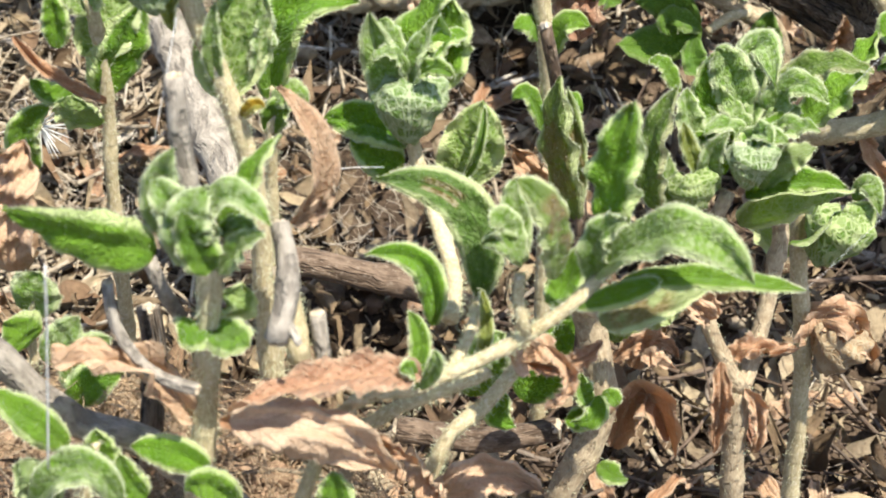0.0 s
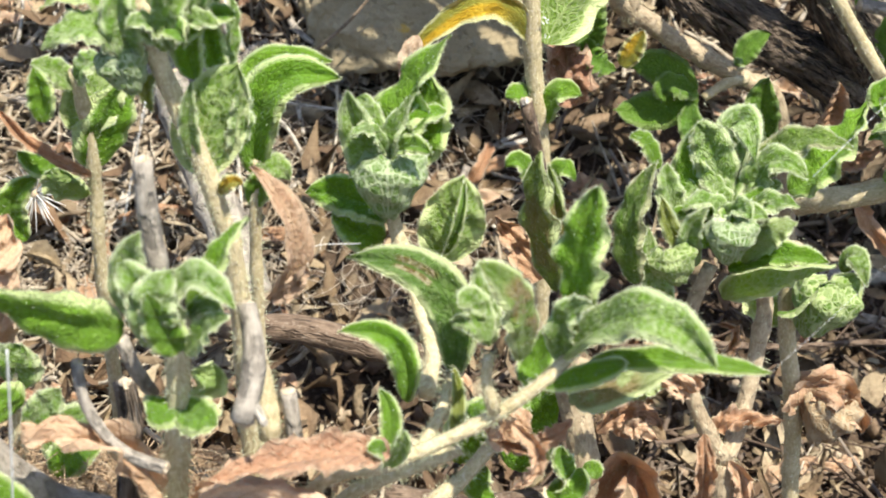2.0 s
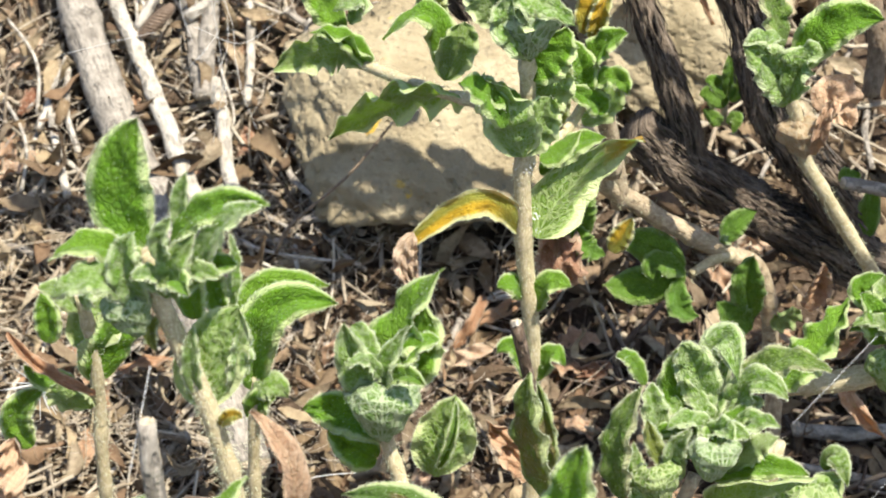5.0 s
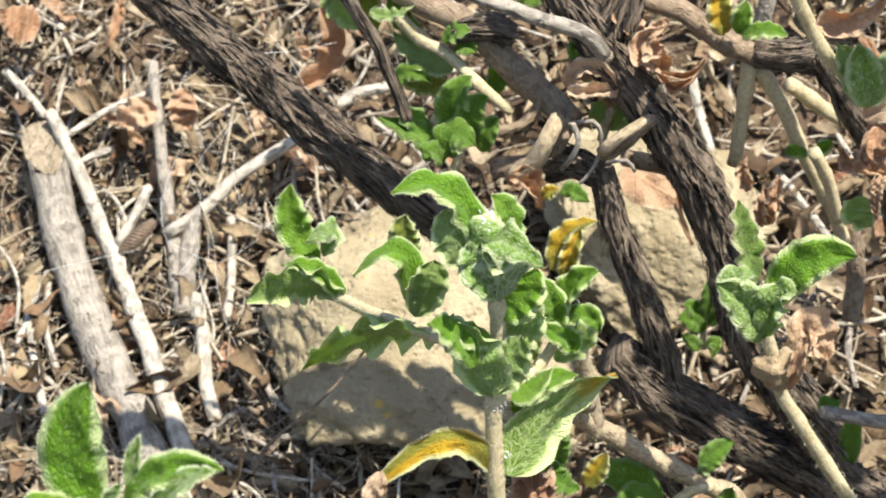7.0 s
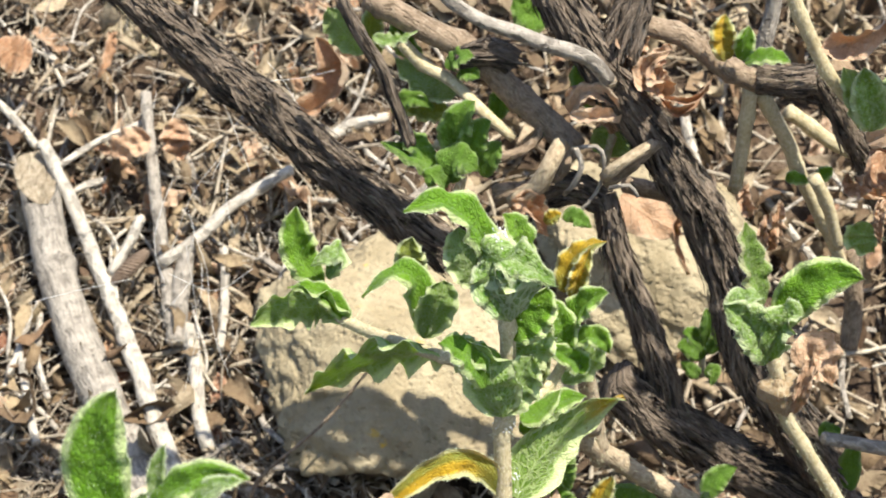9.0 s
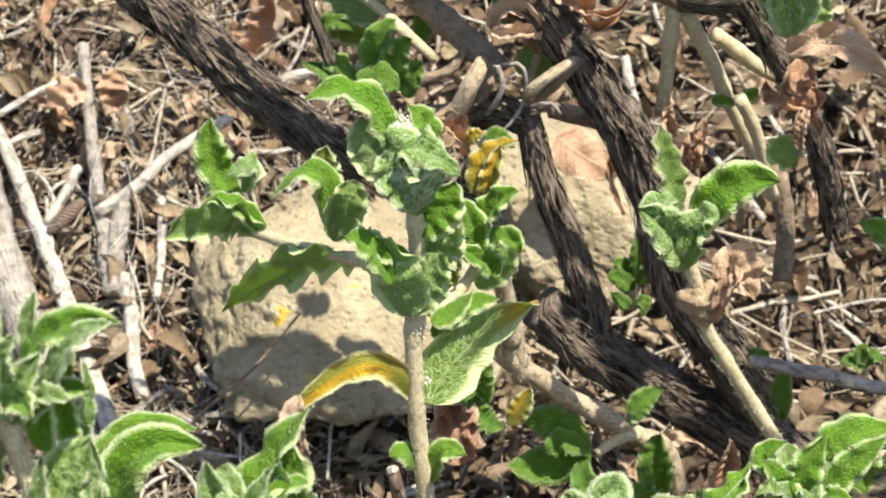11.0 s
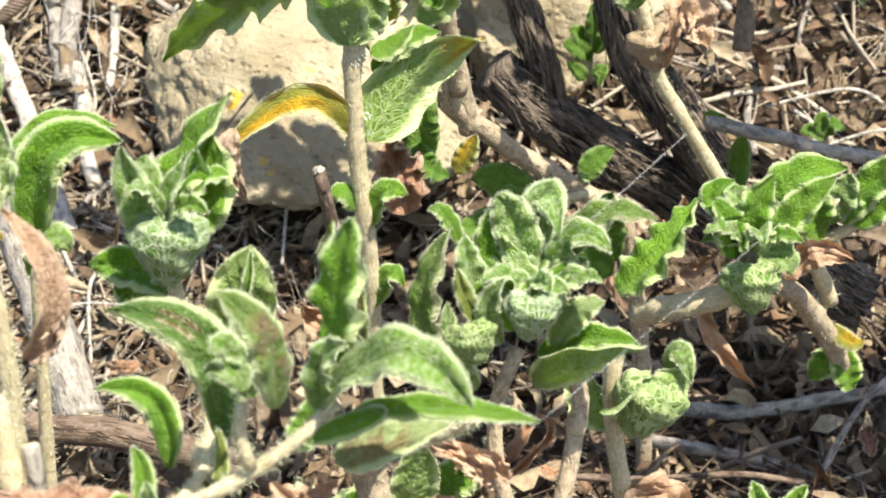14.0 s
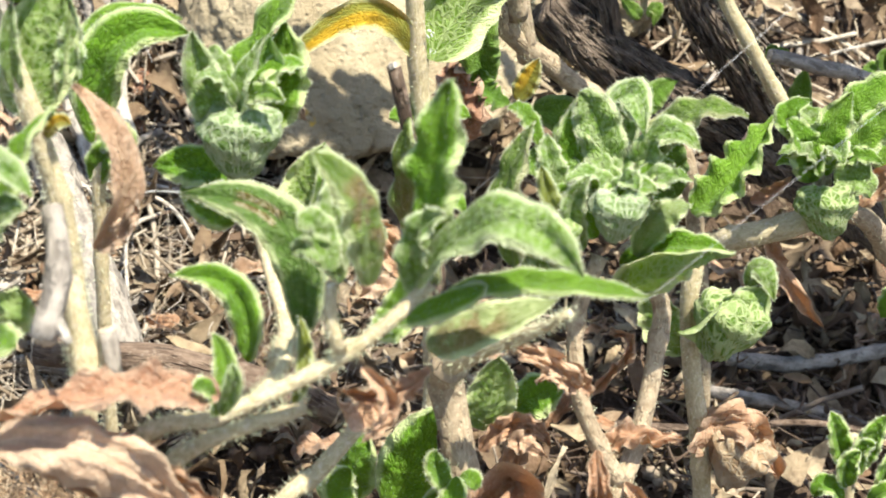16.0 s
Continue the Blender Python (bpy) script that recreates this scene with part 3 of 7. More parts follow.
def stem(parent, rind, r0, r1, *points):
    """A stem or branch through the points (cm), tapering from r0 to r1, with joints, grain and hairs."""
    COUNT[0] += 1
    rng = np.random.default_rng(COUNT[0])
    old = rind in ("bark", "grey", "white", "dead")
    path = smooth_path(points, 0.22 if rind == "bark" else 0.3)
    n = len(path)
    sides = 48 if rind == "bark" and max(r0, r1) > 0.35 else 26 if rind == "bark" else 12
    steps = [0.0]
    for a, b in zip(path, path[1:]):
        steps.append(steps[-1] + (b - a).length)
    total = steps[-1]
    verts, uvs, faces, slots = [], [], [], []
    frame_side = Vector((0.3, -0.2, 0.9))
    joints = np.arange(rng.uniform(0.5, 1.5), total, rng.uniform(1.8, 3.2)) if not old else np.arange(1.2, total, 4.5)
    seed = rng.uniform(0, 100)
    rings = []
    for k, (p, s) in enumerate(zip(path, steps)):
        tan = (path[min(k + 1, n - 1)] - path[max(k - 1, 0)]).normalized()
        frame_side = (frame_side - tan * frame_side.dot(tan)).normalized()
        other = tan.cross(frame_side)
        r = r0 + (r1 - r0) * s / total
        for j in joints:
            r *= 1 + (0.22 if not old else 0.12) * math.exp(-(((s - j) / 0.16) ** 2))
        wob = Vector((noise.noise((s * 0.7, seed, 0)), noise.noise((s * 0.7, seed, 9)), noise.noise((s * 0.7, seed, 17)))) * min(r, 0.3) * (0.35 if old else 0.15)
        for i in range(sides):
            a = 6.28318 * i / sides
            rr = r * (1 + 0.10 * noise.noise((math.cos(a) * 1.5, math.sin(a) * 1.5, s * 0.5 + seed)))
            if rind == "bark":
                # long winding plates with sharp furrows between them
                b = a + 0.09 * s + 0.35 * noise.noise((s * 0.35, seed, 3.0))
                q = noise.noise((math.cos(b) * 3.6, math.sin(b) * 3.6, s * 0.13 + seed))
                q2 = noise.noise((math.cos(b) * 8.5, math.sin(b) * 8.5, s * 0.3 + seed))
                q3 = noise.noise((math.cos(b) * 14, math.sin(b) * 14, s * 1.2 + seed))
                rr *= 1.10 - 0.34 * max(0.0, 1 - abs(q) * 5.5) - 0.16 * max(0.0, 1 - abs(q2) * 4.5) + 0.07 * q3
            elif old:
                rr *= 1.0 + 0.10 * noise.noise((math.cos(a) * 3, math.sin(a) * 3, s * 0.9 + seed)) + 0.04 * noise.noise((math.cos(a) * 6, math.sin(a) * 6, s * 2.5 + seed))
            out = frame_side * math.cos(a) + other * math.sin(a)
            verts.append(tuple(p + wob + out * rr))
            uvs.append((abs(i / sides * 2 - 1) * 3.14159 * r, s))
            if rind in ("young", "woody", "brown") and p.y < 60 and rng.uniform() < (0.9 if rind == "young" else 0.4):
                for _ in range(6 if rind == "young" and p.y < 37 else 2):
                    slip = tan * rng.uniform(-0.15, 0.15) + out.cross(tan) * rng.uniform(-0.05, 0.05)
                    rings.append((np.array(p + wob + out * rr + slip), np.array(out * 0.9 + tan * rng.normal() * 0.4)))
    for k in range(n - 1):
        for i in range(sides):
            a, b = k * sides + i, k * sides + (i + 1) % sides
            faces.append((a, b, b + sides, a + sides))
            slots.append(0)
    faces += [tuple(range(sides))[::-1], tuple(range((n - 1) * sides, n * sides))]
    slots += [0, 0]
    if rind == "bark" and max(r0, r1) > 0.3:
        # loose flakes and fibres of bark, lying along the stem
        for _ in range(int(total * (r0 + r1) * 55)):
            k, i = rng.integers(1, n - 2), rng.integers(0, sides)
            here = Vector(verts[k * sides + i])
            along = (path[k + 1] - path[k - 1]).normalized()
            out = (here - path[k]).normalized()
            along = (along + out * rng.uniform(-0.04, 0.22) + along.cross(out) * rng.normal() * 0.16).normalized()
            across = along.cross(out).normalized()
            long, wide = rng.uniform(0.2, 1.3), rng.uniform(0.02, 0.075)
            here = here + out * rng.uniform(0.0, 0.035)
            j = len(verts)
            for a, w in ((0, 0.3), (0.3, 1), (0.75, 0.8), (1, 0.15)):
                for side in (-1, 1):
                    verts.append(tuple(here + along * long * a + across * side * wide * w + out * 0.03 * (1 - abs(2 * a - 1)) * rng.uniform(0.3, 1.5)))
                    uvs.append((side * wide * w + rng.uniform(0, 0.1) + i, steps[k] + long * a))
            for q in (0, 2, 4):
                faces.append((j + q, j + q + 1, j + q + 3, j + q + 2))
                slots.append(0)
    sawn = parent.name.startswith("cut_stick")
    if sawn:
        # the end is sawn off on the slant
        axis, cut = (path[0] - path[4]).normalized(), Vector((0.05, -0.40, 0.91)).normalized()
        foot = path[0] - axis * 1.2
        level = []
        for k, q in enumerate(verts):
            over = (Vector(q) - foot).dot(cut)
            level.append(over > 0)
            if over > 0:
                verts[k] = tuple(Vector(q) - axis * (over / axis.dot(cut)))
        kept = [(f, m) for f, m in zip(faces, slots) if not all(level[i] for i in f)]
        rim_ring = list(range(sides))[::-1]
        top = len(verts)
        verts += [verts[i] for i in rim_ring]
        uvs += [(verts[i][0], verts[i][2]) for i in rim_ring]
        kept.append((tuple(range(top, top + sides)), 2))
        faces, slots = [f for f, m in kept], [m for f, m in kept]
    roots = [q[0] + rng.normal(size=3) * 0.01 for q in rings]
    ways = [q[1] / np.linalg.norm(q[1]) for q in rings]
    add_hairs(verts, faces, slots, uvs, roots, ways, rng.uniform(0.06, 0.22, size=len(roots)), 1, 0.0062, rng)
    origin = np.array(parent.location) / CM
    verts = [((x - origin[0]) * CM, (y - origin[1]) * CM, (z - origin[2]) * CM) for x, y, z in verts]
    me = bare_mesh("stem", verts, faces, [RINDS[rind], FUZZ, HEARTWOOD], uvs, slots)
    made = part("branch" if rind == "bark" else "stick" if rind in ("grey", "white", "dead") else "strand" if rind == "silk" else "stem", me, parent)
    if rind in ("grey", "white", "dead") or parent.name.startswith("dead_stick"):
        for end, inner, r in ((path[0], path[1], r0), (path[-1], path[-2], r1))[1 if sawn else 0:]:
            broken_end(parent, made, end, (end - inner).normalized(), r, rng, origin)
    return made


def white_tuft(parent, at, size):
    """A white tuft of small uneven flocks: wool at a joint, or a stand-in for a glint."""
    COUNT[0] += 1
    rng = np.random.default_rng(COUNT[0])
    tuft = bmesh.new()
    for _ in range(14):
        made = bmesh.ops.create_icosphere(tuft, subdivisions=2, radius=size * rng.uniform(0.04, 0.12) * CM)["verts"]
        shift = Vector(rng.normal(size=3)) * size * 0.28
        for vert in made:
            vert.co = vert.co * (1 + 0.5 * noise.noise(vert.co * 3000)) + (Vector(at) + shift) * CM - Vector(parent.location)
    me = bpy.data.meshes.new("pale_flocks")
    tuft.to_mesh(me)
    tuft.free()
    me.materials.append(RINDS["silk"])
    return part("pale_flocks", me, parent, "white tuft, wool at the joints and a glint on the head")


def young_leaves(parent, centre, reach, count, seed):
    """Small folded leaves crowded round the tip of a shoot."""
    rng = np.random.default_rng(seed)
    for k in range(count):
        a = 6.2832 * (k + rng.uniform(0, 0.7)) / count
        out = np.array([math.cos(a), 0.7 * math.sin(a), rng.uniform(0.5, 1.1)])
        out /= np.linalg.norm(out)
        base = np.array(centre) + out * reach * rng.uniform(0.1, 0.35) + rng.normal(size=3) * 0.12
        size = reach * rng.uniform(0.75, 1.15)
        tip = base + out * size + np.array([out[0], out[1], -0.6]) * size * 0.25
        middle = base + out * size * 0.58 + np.array([0, 0, 0.12 * size])
        leaf(parent, "pale" if k % 3 else "green", tuple(base), tuple(middle), tuple(tip), size * rng.uniform(0.5, 0.66), (-0.5 * out[0], -0.45, 0.85), 30, 0.07)


# ---- stones ----
def rock(at, size, turn, seed, label, lean=0.0):
    """A broken lump of limestone: hard flats, stepped ledges and a rough skin."""
    rng = np.random.default_rng(seed)
    bm = bmesh.new()
    bmesh.ops.create_icosphere(bm, subdivisions=6, radius=1.0)
    flats = [(Vector(rng.normal(size=3)).normalized(), rng.uniform(0.52, 0.84)) for _ in range(13)]
    for vert in bm.verts:
        c = vert.co.normalized()
        q = c * 1.0
        for way, far in flats:
            over = c.dot(way) - far
            if over > 0:
                c = c - way * over * 0.96
        rise = noise.noise(q * 1.5 + Vector((seed, 0, 0))) * 3.0
        part_way = rise - math.floor(rise)
        ledge = (math.floor(rise) + min(max((part_way - 0.8) / 0.2, 0.0), 1.0)) / 3.0
        crack = max(0.0, 1 - abs(noise.noise(q * 1.9 + Vector((0, seed, 4)))) * 16)
        c = c * (1 + 0.16 * ledge + 0.05 * noise.noise(q * 5 + Vector((0, seed, 0))) + 0.03 * noise.noise(q * 12) + 0.015 * noise.noise(q * 30) - 0.05 * crack)
        vert.co = Vector((c.x * size[0], c.y * size[1] + lean * c.z * size[2], c.z * size[2])) * CM
    me = bpy.data.meshes.new("rock")
    bm.to_mesh(me)
    bm.free()
    me.materials.append(STONE)
    me.polygons.foreach_set("use_smooth", [True] * len(me.polygons))
    ob = new("rock", me)
    ob.matrix_world = pose(at[0] * CM, at[1] * CM, at[2] * CM, *turn)
    return tagged(ob, label, "rock")


rock((-0.5, 75.6, 10.6), (7.4, 4.6, 5.4), (0, -16, 4), 3, "cream limestone rock with ochre lichen on the bank", 0.7)
rock((10.0, 80.0, 12.5), (6.2, 4.4, 5.8), (-5, 10, 20), 8, "pale limestone rock behind the trunk", 0.6)
rock((-14.0, 92.0, 20.0), (3.6, 2.6, 1.7), (10, 8, -10), 15, "flat grey-brown stone lying in the litter")


# ---- litter ----
def scatter(name, count, seed, make, mats, label, category, area):
    rng = np.random.default_rng(seed)
    verts, faces = [], []
    for _ in range(count):
        x, y = rng.uniform(area[0], area[1]), area[2] + (area[3] - area[2]) * rng.uniform() ** 1.2
        if name == "leaf_litter" and abs(x + 8.5) < 8.5 and 24 < y < 38.5 and rng.uniform() < 0.85:
            continue
        if name == "leaf_litter" and x > 2 and y < 63 and rng.uniform() < 0.3:
            continue
        z = ground_z(x, y)
        slope = (ground_z(x, y + 0.5) - z) / 0.5
        tilt = (ground_z(x + 0.5, y) - z) / 0.5
        up = np.array([-tilt, -slope, 1.0])
        up /= np.linalg.norm(up)
        make(rng, np.array([x, y, z]), up, verts, faces)
    me = bare_mesh(name, [(a * CM, b * CM, c * CM) for a, b, c in verts], faces, mats)
    return tagged(new(name, me), label, category, kind="stuff")


def random_frame(rng, up, lean):
    n = up + rng.normal(size=3) * lean
    n /= np.linalg.norm(n)
    a = np.cross(n, rng.normal(size=3))
    a /= np.linalg.norm(a)
    return a, np.cross(n, a), n


def litter_leaf(rng, at, up, verts, faces):
    a, s, n = random_frame(rng, up, 0.7)
    length = 0.35 + 2.2 * rng.uniform() ** 1.7
    width = length * rng.uniform(0.25, 0.5)
    at = at + up * (2.3 * rng.uniform() ** 1.5)
    curl, cup, twist = rng.normal() * 0.8, rng.normal() * 0.8, rng.normal() * 1.1
    k, rows = len(verts), 4
    for j in range(rows + 1):
        v = j / rows
        w = width / 2 * max(math.sin(math.pi * min(v**0.8 + 0.02, 1.0)), 0.06)
        spine = at + a * (v - 0.5) * length + n * curl * length * (v - 0.5) ** 2 * 2
        c, d = math.cos(twist * v), math.sin(twist * v)
        side, nn = s * c + n * d, n * c - s * d
        for u in (-1, -0.5, 0, 0.5, 1):
            verts.append(tuple(spine + side * u * w + nn * (cup * abs(u) ** 1.5 * w + rng.normal() * 0.05 * length**0.5) + a * rng.normal() * 0.03))
    for j in range(rows):
        for i in range(4):
            q = k + j * 5 + i
            faces.append((q, q + 1, q + 6, q + 5))


def litter_straw(rng, at, up, verts, faces):
    a, s, n = random_frame(rng, up, 0.25)
    length, r = 0.8 + 7.0 * rng.uniform() ** 1.5, 0.025 + 0.11 * rng.uniform() ** 2
    at = at + up * rng.uniform(0.1, 1.4)
    k, rows, bow = len(verts), 5, rng.normal(size=2) * 0.12
    for j in range(rows + 1):
        v = j / rows - 0.5
        c = at + a * v * length + (s * bow[0] + n * bow[1]) * length * v * v * 2 + rng.normal(size=3) * r * 0.4
        for q in range(5):
            th = q * 6.283 / 5
            verts.append(tuple(c + (s * math.cos(th) + n * math.sin(th)) * r * (1 - 0.3 * abs(v))))
    for j in range(rows):
        for q in range(5):
            p0, p1 = k + j * 5 + q, k + j * 5 + (q + 1) % 5
            faces.append((p0, p1, p1 + 5, p0 + 5))


ICO = bmesh.new()
bmesh.ops.create_icosphere(ICO, subdivisions=1, radius=1.0)
ICO_V = [np.array(q.co) for q in ICO.verts]
ICO_F = [tuple(q.index for q in f.verts) for f in ICO.faces]
ICO.free()


def litter_grit(rng, at, up, verts, faces):
    k, r = len(verts), rng.uniform(0.08, 0.2) * (1 + 2.2 * rng.uniform() ** 4)
    stretch, shift = rng.uniform(0.6, 1.25, size=3), rng.uniform(0, 50)
    at = at + up * rng.uniform(0.0, 0.5)
    for q in ICO_V:
        verts.append(tuple(at + q * stretch * r * (1 + 0.3 * noise.noise(Vector(q) * 1.4 + Vector((shift, 0, 0))))))
    faces += [tuple(k + i for i in f) for f in ICO_F]


def litter_fibre(rng, at, up, verts, faces):
    a, s, n = random_frame(rng, up, 0.6)
    length, r, bow = rng.uniform(0.5, 2.2), rng.uniform(0.006, 0.02), rng.normal(size=2) * 0.6
    at = at + up * rng.uniform(0.2, 2.2)
    k, rows = len(verts), 3
    for j in range(rows + 1):
        v = j / rows - 0.5
        c = at + a * v * length + (s * bow[0] + n * bow[1]) * length * v * v
        for q in range(3):
            verts.append(tuple(c + (s * math.cos(q * 2.1) + n * math.sin(q * 2.1)) * r))
    for j in range(rows):
        for q in range(3):
            p0, p1 = k + j * 3 + q, k + j * 3 + (q + 1) % 3
            faces.append((p0, p1, p1 + 3, p0 + 3))


AREA = (-32, 34, 26, 120)
scatter("leaf_litter", 17000, 11, litter_leaf, [LITTER], "brown curled dry leaves covering the soil", "leaf litter", AREA)
scatter("straw_litter", 800, 12, litter_straw, [STRAW], "bleached straw and thin dead twigs in the litter", "straw", AREA)
scatter("grit", 5000, 13, litter_grit, [GRIT], "tan grit and crumbs of soil", "gravel", AREA)


# dark twigs stand in for the shadows among the litter behind the shoots
scatter("shade_twigs", 900, 19, litter_straw, [SHADE_TWIG], "thin dead twigs coloured dark to deepen the shade on the soil", "twigs", (0, 28, 44, 68))
scatter("slope_straw", 900, 22, litter_straw, [STRAW], "pale straw lying on the slope behind the shrub", "straw", (3, 28, 72, 112))
scatter("bank_fibres", 5200, 20, litter_fibre, [FIBRE], "fine pale plant fibres caught on the bank", "fibres", (-26, 3, 60, 108))
scatter("bank_straw", 1700, 17, litter_straw, [STRAW], "pale straw strewn over the bank", "straw", (-30, -4, 67, 112))
scatter("near_bank_straw", 900, 18, litter_straw, [STRAW], "pale straw at the foot of the bank", "straw", (-26, -7, 56, 74))
scatter("root_thatch", 13000, 14, litter_fibre, [THATCH], "matted tan rootlets and plant fibres on the mound", "thatch", (-17, 1, 25, 41))
scatter("soil_crumbs", 2600, 15, litter_grit, [CRUMB], "loose crumbs of light brown soil", "soil", (-16, 1, 26, 40))


# ---- plants ----

p = thing("spider_thread", (7.34, 30.60, 23.96), "single strand of spider silk between the shoots", "spider silk")
stem(p, "silk", 0.003, 0.003, (7.34, 30.60, 23.96), (8.93, 32.00, 24.57), (10.70, 34.00, 24.91), (12.65, 36.00, 25.42))

p = thing("spider_thread", (8.40, 34.00, 26.50), "short strand of spider silk above the leaf cluster", "spider silk")
stem(p, "silk", 0.0045, 0.0045, (8.40, 34.00, 26.50), (9.45, 35.00, 27.00), (10.50, 36.00, 27.50))

p = thing("spider_thread", (-7.46, 26.50, 22.90), "pale strand of spider silk hanging before the mound", "spider silk")
stem(p, "silk", 0.02, 0.02, (-6.92, 26.50, 27.74), (-7.09, 26.50, 26.08), (-7.46, 26.50, 22.90))

p = thing("spider_thread", (-1.34, 36.00, 23.28), "fine spider silk strand tied to a dry leaf", "spider silk")
stem(p, "silk", 0.01, 0.01, (-2.62, 35.00, 23.76), (-2.20, 35.40, 23.67), (-1.34, 36.00, 23.28))

p = thing("spider_thread", (-5.61, 31.00, 27.26), "fine spider silk strand beside the dead stick", "spider silk")
stem(p, "silk", 0.01, 0.01, (-5.10, 32.00, 29.51), (-5.31, 31.50, 28.56), (-5.61, 31.00, 27.26))

p = thing("spider_thread", (-10.59, 74.00, 16.07), "torn cobweb strands over the litter", "spider silk")
stem(p, "silk", 0.01, 0.01, (-7.94, 74.00, 21.08), (-9.46, 74.00, 19.00), (-10.59, 74.00, 16.07))
stem(p, "silk", 0.01, 0.01, (-6.16, 74.00, 24.96), (-5.51, 74.00, 24.11), (-4.65, 74.00, 22.38))
stem(p, "silk", 0.01, 0.01, (-6.88, 74.00, 24.10), (-5.05, 74.00, 24.23), (-3.45, 74.00, 24.62))
stem(p, "silk", 0.01, 0.01, (-10.65, 74.00, 15.25), (-8.77, 74.00, 14.45), (-7.03, 74.00, 15.57))
stem(p, "silk", 0.01, 0.01, (-9.84, 74.00, 16.62), (-9.59, 74.00, 12.77), (-10.29, 74.00, 9.33))
stem(p, "silk", 0.01, 0.01, (-16.57, 74.00, 13.81), (-14.57, 74.00, 14.39), (-12.35, 74.00, 14.96))
stem(p, "silk", 0.01, 0.01, (-11.38, 84.85, 18.51), (-11.69, 83.65, 17.98), (-11.62, 83.45, 17.01))
stem(p, "silk", 0.01, 0.01, (-9.37, 76.70, 12.29), (-8.92, 74.95, 11.43), (-8.27, 74.10, 10.11))
stem(p, "silk", 0.01, 0.01, (-8.79, 83.10, 17.14), (-9.39, 82.00, 16.64), (-9.73, 81.80, 15.73))
stem(p, "silk", 0.01, 0.01, (-5.33, 77.65, 12.93), (-4.93, 75.85, 12.05), (-4.26, 75.00, 10.65))
stem(p, "silk", 0.01, 0.01, (-10.33, 79.60, 14.40), (-9.56, 77.75, 13.41), (-9.42, 76.80, 11.97))
stem(p, "silk", 0.01, 0.01, (-12.14, 79.80, 14.54), (-11.88, 78.25, 13.83), (-11.43, 77.70, 12.61))
stem(p, "silk", 0.01, 0.01, (-9.46, 85.00, 18.64), (-8.57, 83.10, 17.51), (-7.91, 82.15, 15.98))
stem(p, "silk", 0.01, 0.01, (-10.16, 76.80, 12.34), (-9.66, 74.90, 11.43), (-9.72, 73.95, 9.98))
stem(p, "silk", 0.01, 0.01, (-8.92, 81.70, 16.04), (-8.85, 80.30, 15.33), (-8.49, 79.80, 14.17))
stem(p, "silk", 0.01, 0.01, (-10.21, 77.75, 13.02), (-10.70, 76.70, 12.68), (-11.52, 76.60, 11.80))
stem(p, "silk", 0.01, 0.01, (-10.66, 80.50, 15.09), (-10.24, 79.15, 14.49), (-10.61, 78.75, 13.38))
stem(p, "silk", 0.01, 0.01, (-11.44, 81.70, 16.05), (-11.85, 80.05, 15.16), (-12.17, 79.35, 13.85))
stem(p, "silk", 0.01, 0.01, (-9.86, 78.40, 13.51), (-9.73, 76.85, 12.78), (-10.26, 76.25, 11.53))
stem(p, "silk", 0.01, 0.01, (-12.53, 85.30, 18.82), (-12.70, 83.45, 17.80), (-13.17, 82.60, 16.35))

p = thing("rock_rose_sprig", (-2.13, 30.20, 20.96), "felted green rock rose sprig leaning over dry leaves", "plant")
stem(p, "young", 0.18, 0.14, (-4.01, 29.84, 13.44), (-3.45, 29.96, 17.20), (-2.13, 30.20, 20.96), (-0.58, 30.60, 21.36), (0.64, 30.80, 21.86), (1.59, 31.00, 22.34), (2.33, 31.10, 22.84), (2.96, 31.30, 23.33), (3.37, 31.60, 23.70))
stem(p, "young", 0.17, 0.13, (-2.23, 30.60, 19.65), (-1.23, 30.80, 20.43), (-0.26, 30.90, 20.86), (0.99, 31.60, 20.94))
stem(p, "young", 0.15, 0.10, (1.71, 30.90, 22.59), (1.56, 31.00, 23.32), (1.60, 31.10, 23.98))
stem(p, "young", 0.12, 0.10, (0.16, 30.80, 21.65), (0.55, 32.00, 21.59), (0.78, 33.40, 21.51))
leaf(p, "pale", (3.17, 31.30, 23.81), (4.66, 30.20, 25.69), (6.06, 29.40, 25.07), 1.32, (0, -0.5, 0.87), 25, .06)
leaf(p, "green", (3.69, 31.30, 23.64), (5.41, 30.60, 24.28), (7.33, 30.50, 24.02), 0.62, (0, -0.5, 0.87), 20, .07)
leaf(p, "green", (3.48, 31.80, 24.43), (3.47, 31.80, 26.06), (3.79, 31.80, 27.74), 1.28, (-0.6, -0.65, 0.45), 15, .11)
leaf(p, "spotted", (2.30, 30.90, 24.03), (2.19, 30.40, 25.85), (1.34, 30.00, 27.15), 0.96, (0.6, -0.65, 0.45), 12, .05)
leaf(p, "pale", (1.64, 32.50, 23.19), (1.55, 32.80, 24.49), (1.53, 33.00, 25.05), 0.75, (0, -0.8, 0.6), 25, .08)
leaf(p, "pale", (1.67, 32.00, 23.59), (1.28, 31.80, 24.30), (0.81, 31.80, 24.24), 0.79, (0, -0.8, 0.6), 35, .06)
leaf(p, "pale", (1.59, 31.60, 23.93), (1.28, 31.90, 24.72), (0.99, 31.60, 24.82), 0.73, (0, -0.5, 0.87), 20, .08)
leaf(p, "holed", (0.82, 33.60, 21.39), (0.47, 34.00, 23.61), (-1.53, 34.20, 24.19), 1.23, (0, -0.8, 0.6), 22, .05)
leaf(p, "green", (-0.22, 33.00, 21.09), (-0.45, 33.20, 22.59), (-1.70, 33.20, 22.90), 0.89, (0, -0.8, 0.6), 30, .06)
